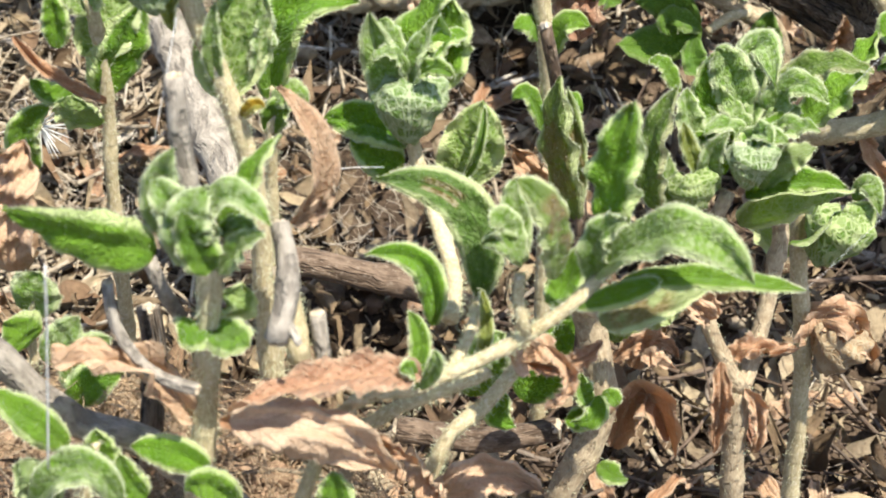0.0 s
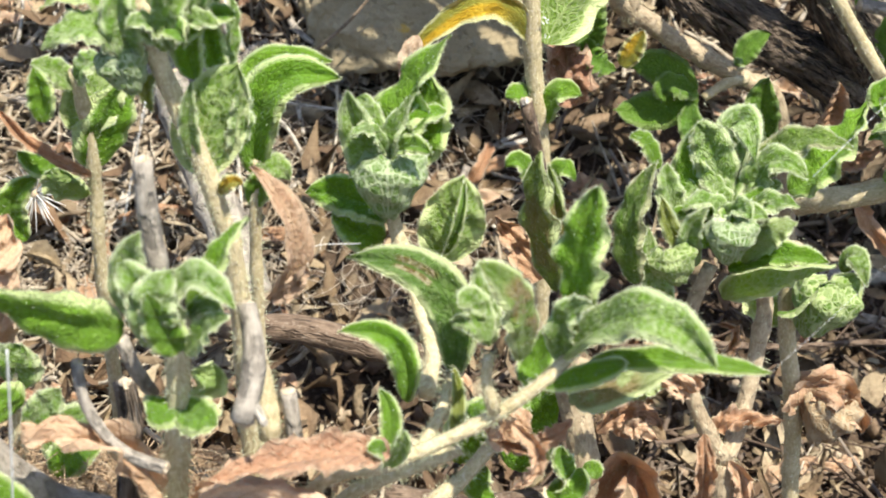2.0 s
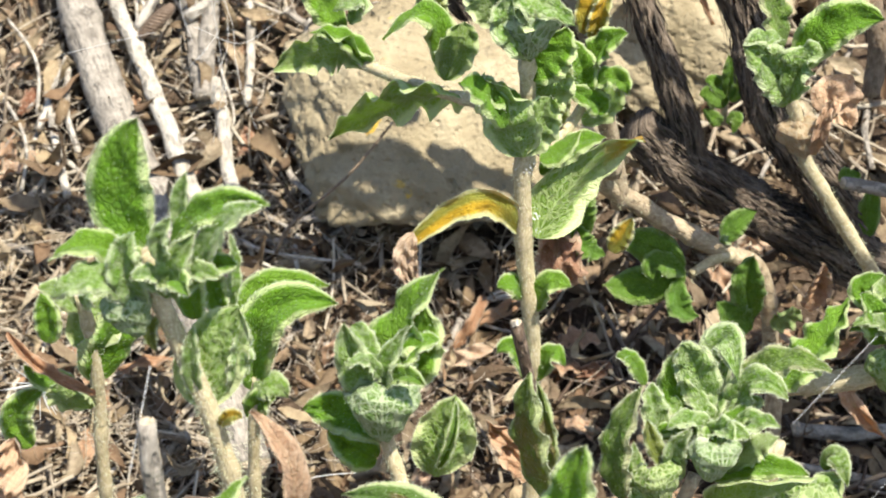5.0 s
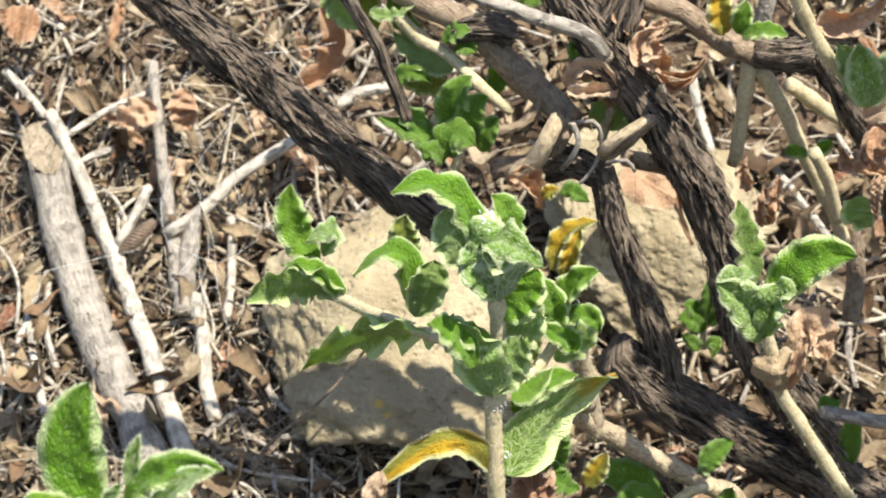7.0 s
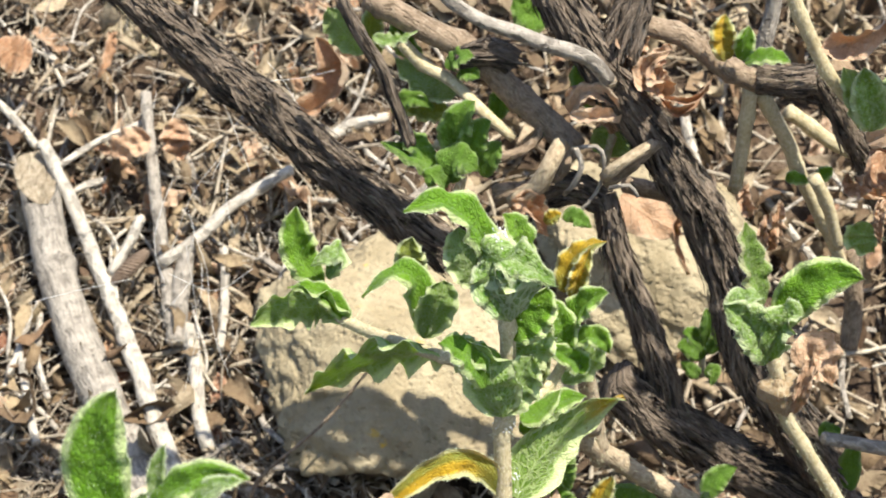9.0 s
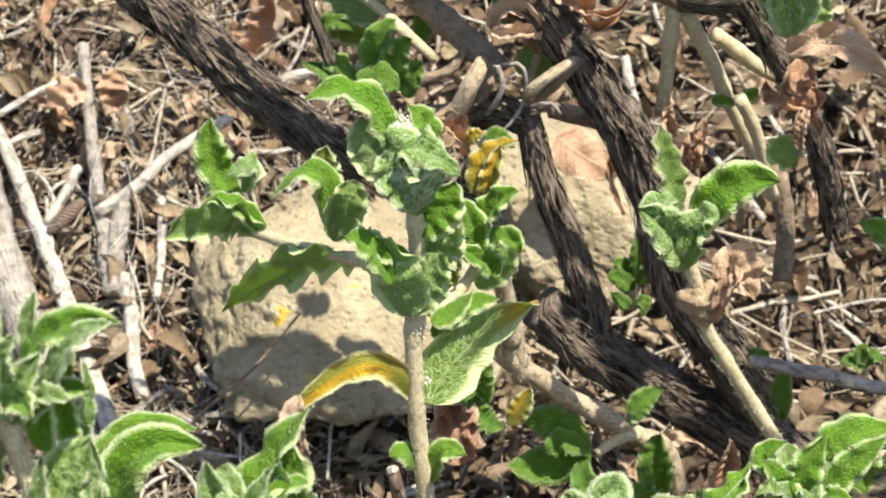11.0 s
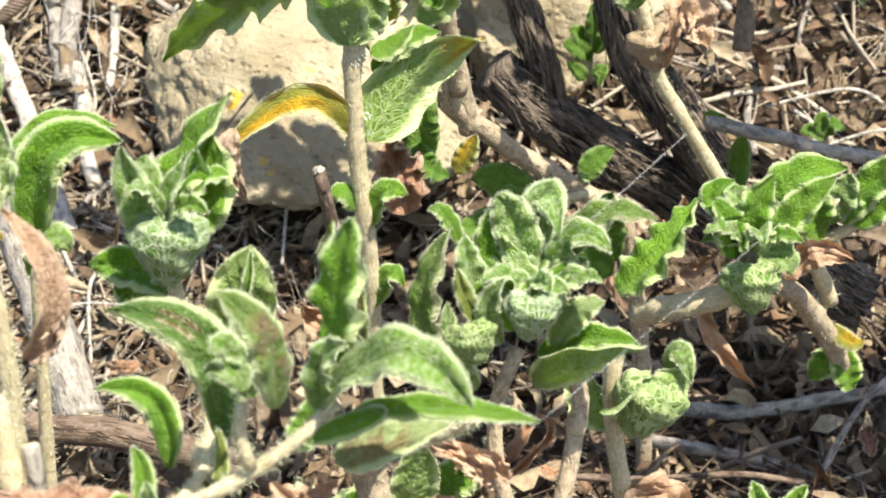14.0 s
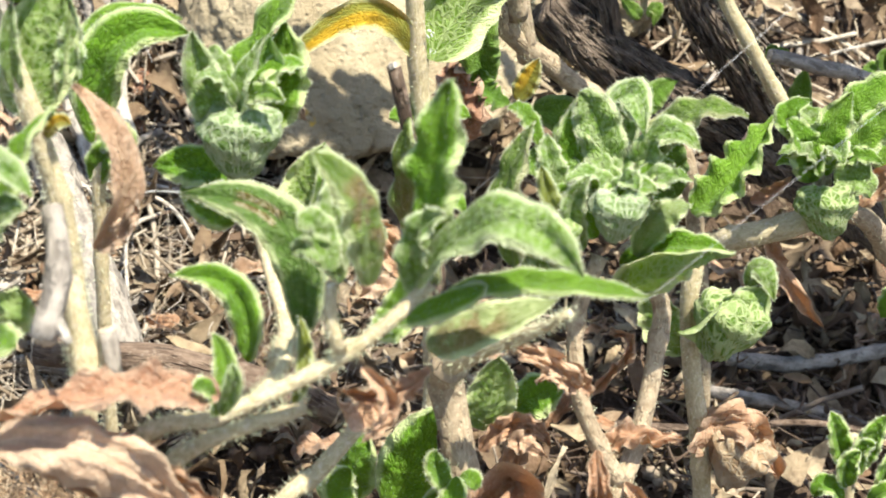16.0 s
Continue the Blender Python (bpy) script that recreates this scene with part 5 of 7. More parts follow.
p = thing("rock_rose_shoot", (-4.52, 40.20, 15.32), "small shoot with one ridged arching leaf", "plant")
stem(p, "young", 0.21, 0.16, (-4.58, 40.20, 3.39), (-4.56, 40.20, 9.36), (-4.52, 40.20, 15.32), (-4.38, 40.20, 19.62), (-4.29, 40.20, 21.44), (-4.12, 40.30, 22.78))
leaf(p, "green", (-4.25, 40.30, 22.37), (-3.69, 40.30, 24.83), (-1.95, 40.30, 25.10), 1.60, (0, -0.8, 0.6), 32, .04)
leaf(p, "green", (-4.39, 40.70, 22.62), (-4.08, 41.00, 24.76), (-2.25, 41.00, 25.17), 1.33, (0, -0.5, 0.87), 14, .04)
leaf(p, "pale", (-4.19, 40.00, 22.41), (-3.75, 40.00, 22.75), (-3.35, 40.00, 22.33), 0.84, (0, -0.5, 0.87), 20, .06)
leaf(p, "green", (-4.34, 40.20, 21.41), (-4.06, 40.00, 22.24), (-3.63, 39.80, 22.46), 0.85, (0, -0.8, 0.6), 25, .05)

p = thing("rock_rose_shoot", (-8.64, 41.00, 18.44), "small green shoot with a dry curl beside it", "plant")
stem(p, "young", 0.22, 0.17, (-8.75, 41.00, 2.01), (-8.71, 41.00, 10.23), (-8.64, 41.00, 18.44), (-8.49, 41.00, 21.35), (-8.45, 40.80, 23.37), (-8.51, 40.60, 25.13))
leaf(p, "green", (-8.48, 41.00, 22.05), (-7.99, 41.00, 23.42), (-7.33, 41.20, 24.62), 1.56, (0.6, -0.65, 0.45), 14, .05)
leaf(p, "green", (-8.68, 40.80, 23.20), (-8.18, 41.00, 24.24), (-7.48, 41.20, 25.27), 1.52, (0.1, 0.88, 0.47), 10.0, .05)
leaf(p, "green", (-9.36, 40.00, 24.04), (-9.26, 40.00, 24.85), (-9.38, 40.00, 25.57), 0.82, (0, -0.8, 0.6), 25, .05)
leaf(p, "green", (-9.06, 41.00, 22.05), (-9.78, 41.00, 22.04), (-10.37, 41.00, 22.55), 0.79, (0, -0.5, 0.87), 20, .05)
leaf(p, "pale", (-8.56, 40.60, 24.65), (-9.06, 40.60, 25.13), (-9.54, 40.40, 25.41), 0.83, (0, -0.5, 0.87), 20, .06)
leaf(p, "pale", (-8.43, 40.40, 24.93), (-8.12, 40.20, 25.53), (-7.70, 40.20, 25.69), 0.89, (0, -0.5, 0.87), 20, .06)
leaf(p, "green", (-8.67, 40.80, 21.31), (-9.16, 40.60, 21.79), (-9.25, 40.60, 22.31), 1.38, (0.1, 0.88, 0.47), 10.0, .05)
leaf(p, "dry", (-10.35, 40.00, 24.36), (-9.37, 39.60, 23.31), (-8.16, 39.40, 22.87), 0.76, (0, -0.5, 0.87), 50, .05)
leaf(p, "green", (-10.46, 41.00, 19.78), (-10.76, 41.00, 20.83), (-9.84, 41.00, 21.86), 1.08, (0, -0.8, 0.6), 25, .05)
leaf(p, "dry", (-10.36, 37.00, 19.53), (-10.25, 36.60, 21.68), (-9.73, 37.00, 23.33), 1.60, (0, -0.8, 0.6), 14, .08)
leaf(p, "dry", (-10.50, 38.00, 18.76), (-10.78, 38.00, 19.82), (-10.80, 38.00, 20.68), 1.12, (0, -0.8, 0.6), 20, .1)

p = thing("rock_rose_shoot", (3.39, 51.40, 11.39), "tall mid shoot with a yellowed arching leaf", "plant")
stem(p, "young", 0.29, 0.27, (3.41, 51.49, -0.15), (3.41, 51.46, 5.62), (3.39, 51.40, 11.39), (3.35, 51.20, 14.81), (3.17, 51.10, 17.40), (3.00, 51.10, 19.29), (2.90, 51.10, 21.65), (2.87, 51.10, 23.40))
stem(p, "young", 0.26, 0.23, (2.99, 51.20, 22.51), (2.97, 51.20, 24.02), (2.92, 51.00, 25.71), (2.70, 51.00, 27.97), (2.59, 51.00, 29.07))
stem(p, "young", 0.20, 0.18, (1.59, 51.40, 24.57), (-0.22, 54.00, 23.66), (-2.22, 57.00, 22.79), (-3.05, 58.30, 23.22), (-3.35, 58.60, 23.69))
stem(p, "young", 0.17, 0.15, (3.30, 51.60, 22.76), (4.33, 52.40, 23.27), (5.00, 53.00, 24.53), (4.97, 53.20, 25.80))
leaf(p, "yellow", (2.93, 51.00, 20.03), (1.40, 50.40, 21.65), (-1.05, 49.80, 19.94), 0.87, (0, -0.95, 0.3), -12, .07)
leaf(p, "pale_dry", (-0.44, 49.80, 20.93), (-0.70, 49.60, 19.90), (-0.15, 49.60, 18.72), 0.75, (0, -0.8, 0.6), 15, .06)
leaf(p, "tipped", (3.38, 51.00, 19.99), (4.50, 52.00, 21.59), (6.67, 53.00, 22.43), 2.57, (0.1, 0.88, 0.47), 14.0, .015)
leaf(p, "green", (3.44, 51.60, 21.95), (4.38, 51.80, 22.86), (5.41, 52.00, 23.05), 0.95, (0, -0.5, 0.87), 20, .05)
leaf(p, "green", (3.38, 51.20, 22.71), (3.98, 51.60, 22.77), (4.63, 52.00, 23.29), 0.85, (0, -0.5, 0.87), 20, .04)
leaf(p, "green", (2.85, 50.50, 23.27), (2.30, 50.20, 24.75), (1.61, 50.00, 26.34), 1.99, (0.1, 0.88, 0.47), 22.0, .04)
leaf(p, "green", (2.85, 50.60, 23.21), (3.22, 50.50, 24.37), (3.65, 50.50, 25.35), 1.61, (0.1, 0.88, 0.47), 22.0, .05)
leaf(p, "green", (2.30, 50.00, 24.58), (1.64, 49.80, 25.85), (0.91, 49.80, 26.13), 1.15, (0, -0.5, 0.87), 25, .06)
cupped_leaf(p, "pale", (2.86, 50.40, 26.55), (2.89, 50.20, 27.97), 0.95, 5, .09)
leaf(p, "green", (2.76, 50.60, 25.17), (1.94, 50.20, 25.60), (1.21, 50.00, 26.10), 0.98, (0, -0.5, 0.87), 15, .04)
leaf(p, "green", (2.40, 51.00, 27.97), (1.44, 50.40, 30.10), (-0.08, 50.00, 30.20), 1.43, (0, -0.5, 0.87), 22, .06)
leaf(p, "pale", (2.09, 50.60, 27.63), (1.60, 50.40, 28.66), (1.44, 50.40, 29.56), 1.28, (0, 0.8, -0.6), 20.0, .06)
leaf(p, "pale", (3.07, 50.60, 26.52), (2.72, 50.00, 28.71), (4.23, 49.60, 28.13), 1.76, (0, -0.5, 0.87), 30, .14)
leaf(p, "pale", (2.98, 50.20, 26.94), (2.41, 49.80, 28.09), (2.40, 49.80, 28.82), 1.60, (0, -0.8, 0.6), 30, .1)
leaf(p, "green", (2.90, 51.40, 27.57), (3.21, 51.40, 28.69), (2.71, 51.40, 29.50), 1.30, (0.6, -0.65, 0.45), 20, .06)
leaf(p, "green", (3.00, 51.00, 25.71), (3.65, 51.00, 26.48), (4.04, 51.00, 27.43), 1.48, (0, -0.8, 0.6), 20, .08)
leaf(p, "green", (3.19, 51.40, 24.29), (3.59, 51.40, 25.28), (3.57, 51.40, 26.44), 1.70, (0.1, 0.88, 0.47), 15.0, .06)
leaf(p, "green", (-2.95, 58.30, 23.44), (-3.74, 58.20, 24.76), (-3.76, 58.30, 26.27), 1.39, (0, -0.5, 0.87), 20, .06)
leaf(p, "pale", (-2.82, 58.00, 23.82), (-2.39, 57.60, 24.89), (-3.31, 57.40, 24.57), 1.11, (0, -0.5, 0.87), 25, .06)
leaf(p, "green", (-2.23, 57.00, 22.58), (-3.32, 57.00, 23.31), (-5.30, 57.00, 22.54), 1.78, (0.1, 0.88, 0.47), 15.0, .07)
leaf(p, "green", (-2.04, 57.00, 22.69), (-2.93, 57.00, 23.74), (-4.03, 57.00, 23.94), 0.92, (0, -0.5, 0.87), 20, .05)
leaf(p, "green", (0.44, 53.00, 24.47), (0.03, 53.00, 26.64), (-1.43, 53.00, 25.84), 1.20, (0, -0.5, 0.87), 20, .05)
leaf(p, "green", (0.44, 53.00, 24.47), (0.89, 52.60, 25.90), (1.06, 52.60, 26.68), 1.22, (0.1, 0.88, 0.47), 10.0, .05)
leaf(p, "yellowgreen", (0.20, 57.00, 23.99), (-0.06, 57.00, 25.03), (0.04, 57.00, 25.86), 1.09, (0, -0.8, 0.6), 15, .06)
leaf(p, "green", (1.15, 52.00, 24.29), (-0.97, 54.50, 22.93), (-3.58, 57.40, 19.66), 1.62, (0.1, 0.88, 0.47), 10.0, .1)
leaf(p, "yellow", (4.73, 53.60, 25.77), (4.95, 53.60, 26.95), (5.90, 53.40, 27.61), 1.02, (0, -0.5, 0.87), 30, .06)
leaf(p, "yellow", (4.97, 53.20, 25.80), (5.11, 53.00, 26.70), (5.41, 53.00, 27.66), 0.85, (0, -0.8, 0.6), 30, .1)
leaf(p, "green", (4.98, 52.80, 25.05), (5.29, 52.60, 25.96), (5.95, 52.60, 26.35), 1.19, (0, -0.5, 0.87), 30, .06)
leaf(p, "green", (4.50, 52.80, 23.84), (4.63, 52.60, 25.16), (4.01, 52.60, 26.14), 1.19, (0, -0.8, 0.6), 30, .06)
leaf(p, "green", (4.99, 52.60, 24.37), (5.65, 52.40, 24.90), (6.08, 52.20, 24.43), 1.02, (0, -0.5, 0.87), 30, .06)
leaf(p, "green", (5.18, 52.60, 23.77), (5.00, 52.40, 24.09), (3.95, 52.20, 24.80), 1.03, (0, -0.8, 0.6), 25, .06)
leaf(p, "green", (4.79, 53.00, 22.90), (5.37, 53.00, 23.73), (5.68, 53.00, 24.94), 1.25, (0.1, 0.88, 0.47), 10.0, .06)
leaf(p, "yellowgreen", (3.99, 52.40, 23.27), (3.96, 52.00, 24.33), (4.26, 52.00, 25.90), 0.77, (0, -0.8, 0.6), 20, .06)
leaf(p, "green", (2.98, 51.00, 17.72), (2.60, 50.80, 18.37), (2.13, 50.60, 18.34), 0.88, (0, -0.5, 0.87), 20, .03)
leaf(p, "green", (3.35, 51.00, 17.19), (3.74, 50.80, 18.38), (4.48, 50.60, 18.41), 1.06, (0, -0.5, 0.87), 25, .03)
leaf(p, "green", (3.17, 51.00, 14.36), (2.67, 50.80, 15.82), (2.15, 50.60, 15.77), 0.90, (0, -0.5, 0.87), 25, .03)
leaf(p, "green", (3.44, 51.00, 14.36), (3.93, 50.80, 15.61), (4.35, 50.60, 15.27), 0.90, (0, -0.5, 0.87), 25, .03)
leaf(p, "russet_dry", (4.39, 53.50, 16.23), (4.14, 53.50, 17.75), (4.10, 53.50, 18.91), 1.65, (0, -0.8, 0.6), 15, .12)
white_tuft(p, (2.65, 51.00, 22.61), 0.272)
white_tuft(p, (2.99, 50.80, 22.63), 0.271)
white_tuft(p, (3.24, 50.80, 22.84), 0.203)
white_tuft(p, (2.94, 50.80, 23.97), 0.234)
white_tuft(p, (3.26, 50.90, 20.90), 0.275)
white_tuft(p, (3.33, 50.90, 20.33), 0.173)
# white flocks added on the head in place of a silvery glint
white_tuft(p, (2.70, 49.40, 29.75), 0.45)
white_tuft(p, (2.45, 49.45, 29.85), 0.3)

p = thing("rock_rose_shoot", (11.94, 58.50, 13.09), "trailing brown stem with small bright green leaves", "plant")
stem(p, "woody", 0.35, 0.29, (5.33, 55.50, 19.98), (5.79, 56.00, 18.86), (7.29, 57.00, 17.20), (9.01, 57.60, 15.74), (10.53, 58.00, 14.58), (11.94, 58.50, 13.09), (12.88, 58.74, 6.60), (13.28, 58.86, 0.11))
stem(p, "woody", 0.33, 0.29, (6.35, 56.40, 17.77), (6.01, 56.00, 19.92), (5.58, 55.40, 22.09), (5.66, 55.00, 23.48))
stem(p, "young", 0.18, 0.16, (10.59, 57.80, 14.75), (9.85, 57.40, 14.83), (9.05, 57.00, 14.49))
stem(p, "woody", 0.31, 0.25, (5.98, 55.60, 19.51), (5.70, 55.00, 21.65), (5.43, 54.40, 23.69))
leaf(p, "plain", (5.20, 54.50, 17.80), (4.78, 54.40, 18.92), (5.30, 54.40, 20.14), 1.37, (0, -0.8, 0.6), 22, .04)
leaf(p, "plain", (4.79, 54.20, 18.40), (5.00, 54.00, 17.67), (5.75, 54.00, 17.35), 1.10, (0, -0.5, 0.87), 30, .1)
leaf(p, "yellow", (5.93, 54.00, 17.46), (6.26, 54.00, 18.11), (6.58, 54.00, 18.85), 0.83, (0, -0.8, 0.6), 20, .03)
leaf(p, "plain", (8.85, 57.00, 14.49), (7.30, 57.00, 14.00), (5.96, 57.00, 13.99), 1.48, (0, -0.8, 0.6), 12, .03)
leaf(p, "plain", (8.77, 57.20, 14.48), (7.62, 57.20, 15.51), (6.46, 57.40, 15.49), 1.37, (0, -0.8, 0.6), 12, .03)
leaf(p, "plain", (8.82, 56.80, 14.62), (7.78, 56.60, 15.19), (7.61, 56.40, 14.63), 1.17, (0, -0.5, 0.87), 20, .03)
leaf(p, "plain", (10.41, 58.20, 15.04), (10.67, 58.40, 15.73), (11.41, 58.60, 16.12), 0.89, (0, -0.8, 0.6), 10, .03)
leaf(p, "pale", (10.48, 58.00, 15.16), (10.24, 57.80, 15.40), (10.15, 57.80, 15.28), 0.49, (0, -0.5, 0.87), 20, .03)
leaf(p, "plain", (8.61, 56.60, 14.51), (8.64, 56.20, 13.60), (9.33, 56.00, 13.39), 1.18, (0, -0.5, 0.87), 25, .06)
leaf(p, "plain", (11.39, 57.00, 12.62), (11.06, 57.00, 14.04), (11.23, 57.00, 15.32), 1.48, (0, -0.8, 0.6), 22, .05)
leaf(p, "plain", (11.38, 56.80, 12.51), (10.72, 56.60, 12.88), (9.97, 56.60, 13.59), 1.19, (0, -0.8, 0.6), 22, .05)
leaf(p, "dry", (13.01, 56.00, 13.78), (13.39, 56.00, 14.71), (13.48, 56.00, 15.63), 1.16, (0, -0.8, 0.6), 35, .06)
leaf(p, "plain", (12.02, 57.00, 12.39), (12.59, 57.00, 12.63), (12.74, 57.00, 13.11), 1.20, (0.1, 0.88, 0.47), 10.0, .06)

p = thing("rock_rose_shoot", (15.80, 56.60, 14.06), "shoot with two open leaves and a papery brown bract", "plant")
stem(p, "young", 0.26, 0.22, (15.80, 56.60, 14.06), (14.57, 56.30, 16.18), (12.91, 55.80, 19.03), (12.20, 55.50, 20.33), (11.75, 55.20, 22.03), (11.38, 55.00, 22.99))
cupped_leaf(p, "pale_dry", (12.26, 55.20, 20.20), (11.94, 55.10, 21.49), 0.77, 0, .12)
leaf(p, "pale_dry", (12.34, 54.80, 20.79), (12.51, 54.60, 22.10), (12.72, 54.60, 22.94), 0.72, (0, -0.8, 0.6), 40, .06)
leaf(p, "edged", (11.10, 55.20, 24.53), (10.64, 55.20, 25.94), (10.35, 55.40, 27.32), 1.32, (0.6, -0.65, 0.45), 16, .06)
leaf(p, "green", (11.58, 55.00, 23.83), (12.54, 54.80, 25.58), (14.05, 54.60, 25.81), 1.58, (0, -0.8, 0.6), 18, .04)
leaf(p, "pale", (11.34, 54.60, 22.82), (10.65, 54.20, 24.29), (9.66, 54.00, 25.20), 1.76, (0, -0.8, 0.6), 30, .05)
leaf(p, "pale", (11.29, 54.40, 23.15), (11.65, 54.00, 24.62), (12.11, 53.80, 24.95), 1.57, (0, -0.5, 0.87), 30, .08)
leaf(p, "pale", (10.89, 54.40, 23.76), (10.27, 54.40, 24.98), (10.96, 54.40, 25.19), 1.23, (0, -0.5, 0.87), 25, .06)
leaf(p, "dry", (12.89, 57.00, 21.14), (13.40, 57.00, 21.58), (13.97, 57.00, 20.49), 1.68, (0, -0.8, 0.6), 20, .03)

p = thing("rock_rose_shoot", (11.76, 52.00, 13.49), "low spreading shoot with broad bright leaves and dry tips", "plant")
stem(p, "young", 0.38, 0.35, (11.76, 52.00, 13.49), (12.50, 51.00, 14.38), (13.46, 50.60, 14.86), (14.44, 50.40, 15.24))
stem(p, "woody", 0.39, 0.28, (19.06, 54.00, 10.29), (17.72, 53.00, 12.63), (16.40, 51.60, 14.67), (14.93, 50.60, 15.82), (14.65, 50.40, 16.90))
leaf(p, "green", (14.30, 50.20, 16.62), (13.93, 50.00, 17.87), (13.37, 50.00, 18.70), 1.42, (0, -0.8, 0.6), 25, .05)
leaf(p, "green", (13.90, 50.40, 17.85), (13.50, 50.40, 18.59), (14.13, 50.40, 19.12), 1.00, (0, -0.5, 0.87), 25, .05)
leaf(p, "green", (14.63, 50.20, 16.82), (14.65, 50.00, 18.25), (15.23, 50.20, 19.45), 1.25, (0, -0.8, 0.6), 25, .06)
leaf(p, "green", (15.22, 50.60, 17.37), (15.86, 50.80, 18.97), (17.54, 51.00, 19.25), 1.43, (0, -0.5, 0.87), 20, .06)
leaf(p, "green", (15.11, 50.20, 17.01), (16.00, 50.20, 18.34), (17.10, 50.40, 19.27), 1.17, (0, -0.8, 0.6), 25, .05)
leaf(p, "green", (10.50, 47.50, 17.06), (11.75, 47.80, 18.06), (12.84, 49.00, 19.21), 1.81, (-0.6, -0.65, 0.45), 32, .09)
cupped_leaf(p, "green", (14.87, 50.00, 15.22), (14.72, 49.60, 16.26), 0.93, 5, .09)
leaf(p, "pale", (14.90, 49.80, 16.84), (15.53, 49.60, 16.96), (15.88, 49.40, 16.50), 1.34, (0, -0.8, 0.6), 25, .06)
leaf(p, "dry", (16.02, 50.80, 15.52), (16.79, 50.80, 16.41), (18.01, 50.80, 16.22), 1.03, (0, -0.8, 0.6), 25, .08)
leaf(p, "dry", (14.01, 53.00, 13.54), (14.27, 53.40, 11.94), (16.14, 54.00, 9.38), 1.11, (0, -0.8, 0.6), 35, .06)
leaf(p, "dry", (12.77, 51.00, 15.58), (13.27, 51.00, 15.78), (13.91, 51.00, 16.38), 0.69, (0, -0.8, 0.6), 35, .08)
leaf(p, "green", (18.90, 54.00, 10.95), (18.24, 53.80, 10.63), (17.84, 53.80, 9.97), 1.12, (0, -0.5, 0.87), 20, .05)
leaf(p, "green", (18.68, 53.60, 11.41), (18.94, 53.40, 10.45), (19.19, 53.40, 9.90), 1.12, (0, -0.8, 0.6), 20, .05)
leaf(p, "yellow", (18.18, 53.40, 12.39), (18.70, 53.00, 11.99), (19.25, 53.00, 12.00), 0.73, (0, -0.8, 0.6), 25, .05)
young_leaves(p, (14.80, 50.20, 17.00), 1.50, 7, 43)

p = thing("rock_rose_shoot", (18.34, 54.50, 12.60), "bright shoot with folded light green leaves", "plant")
stem(p, "young", 0.27, 0.22, (18.34, 54.50, 12.60), (17.51, 54.00, 14.56), (17.54, 53.80, 15.70), (17.90, 53.60, 17.01))
stem(p, "young", 0.20, 0.16, (17.28, 54.00, 14.98), (18.05, 53.60, 15.60), (19.01, 53.40, 16.32))
leaf(p, "green", (17.63, 53.60, 15.40), (17.21, 53.40, 16.51), (17.44, 53.40, 17.69), 1.42, (0, -0.8, 0.6), 20, .05)
leaf(p, "pale", (17.65, 53.60, 16.01), (18.03, 53.40, 17.11), (18.21, 53.40, 17.89), 1.24, (0, -0.8, 0.6), 25, .05)
leaf(p, "green", (18.14, 53.40, 16.11), (18.82, 53.20, 17.61), (19.70, 53.00, 18.68), 1.23, (0, -0.5, 0.87), 20, .05)
leaf(p, "green", (18.45, 53.20, 16.22), (19.04, 53.00, 16.92), (19.45, 53.00, 17.91), 1.05, (0, -0.8, 0.6), 25, .05)

p = thing("rock_rose_seedling", (15.50, 46.00, 8.12), "small bright green seedling with folded pale-edged leaves", "plant")
stem(p, "young", 0.19, 0.15, (15.61, 46.00, -0.19), (15.58, 46.00, 3.96), (15.50, 46.00, 8.12), (15.41, 46.00, 9.71), (15.39, 46.00, 10.68))
leaf(p, "green", (15.35, 46.00, 9.51), (14.86, 45.80, 10.81), (14.61, 45.80, 11.61), 1.00, (0, -0.8, 0.6), 34, .05)
leaf(p, "green", (15.52, 46.00, 9.51), (15.84, 45.80, 10.62), (16.30, 45.80, 11.49), 1.12, (0, -0.8, 0.6), 34, .04)
leaf(p, "green", (15.43, 45.60, 9.59), (15.56, 45.20, 10.65), (15.80, 45.00, 10.98), 0.84, (0, -0.5, 0.87), 34, .04)
leaf(p, "green", (15.26, 45.40, 9.34), (15.07, 45.00, 10.40), (15.43, 45.00, 10.78), 0.94, (0, -0.8, 0.6), 34, .05)
leaf(p, "green", (15.16, 45.40, 8.75), (14.52, 45.00, 9.62), (14.23, 45.00, 9.23), 0.95, (0, -0.5, 0.87), 34, .04)
leaf(p, "green", (16.33, 45.60, 8.81), (16.38, 45.60, 9.80), (16.76, 45.60, 10.57), 0.90, (0, -0.8, 0.6), 34, .05)
leaf(p, "green", (15.86, 45.00, 9.04), (16.24, 44.80, 9.58), (16.87, 44.80, 9.59), 0.74, (0, -0.5, 0.87), 34, .05)

p = thing("old_shrub", (21.53, 64.00, 8.12), "dark fibrous old trunk of the shrub with peeling bark", "trunk")
stem(p, "bark", 0.84, 1.18, (7.30, 62.50, 17.30), (8.90, 62.50, 15.80), (11.50, 62.80, 13.90), (14.60, 63.20, 11.90), (18.20, 63.60, 9.60), (21.60, 64.00, 7.20))
stem(p, "bark", 0.42, 0.56, (6.63, 63.50, 24.31), (7.20, 63.20, 22.22), (7.97, 62.80, 20.37), (8.70, 62.60, 18.38), (9.40, 62.60, 15.90))
stem(p, "bark", 0.48, 0.55, (6.65, 63.60, 24.04), (5.65, 63.80, 24.38), (4.66, 64.00, 24.05))
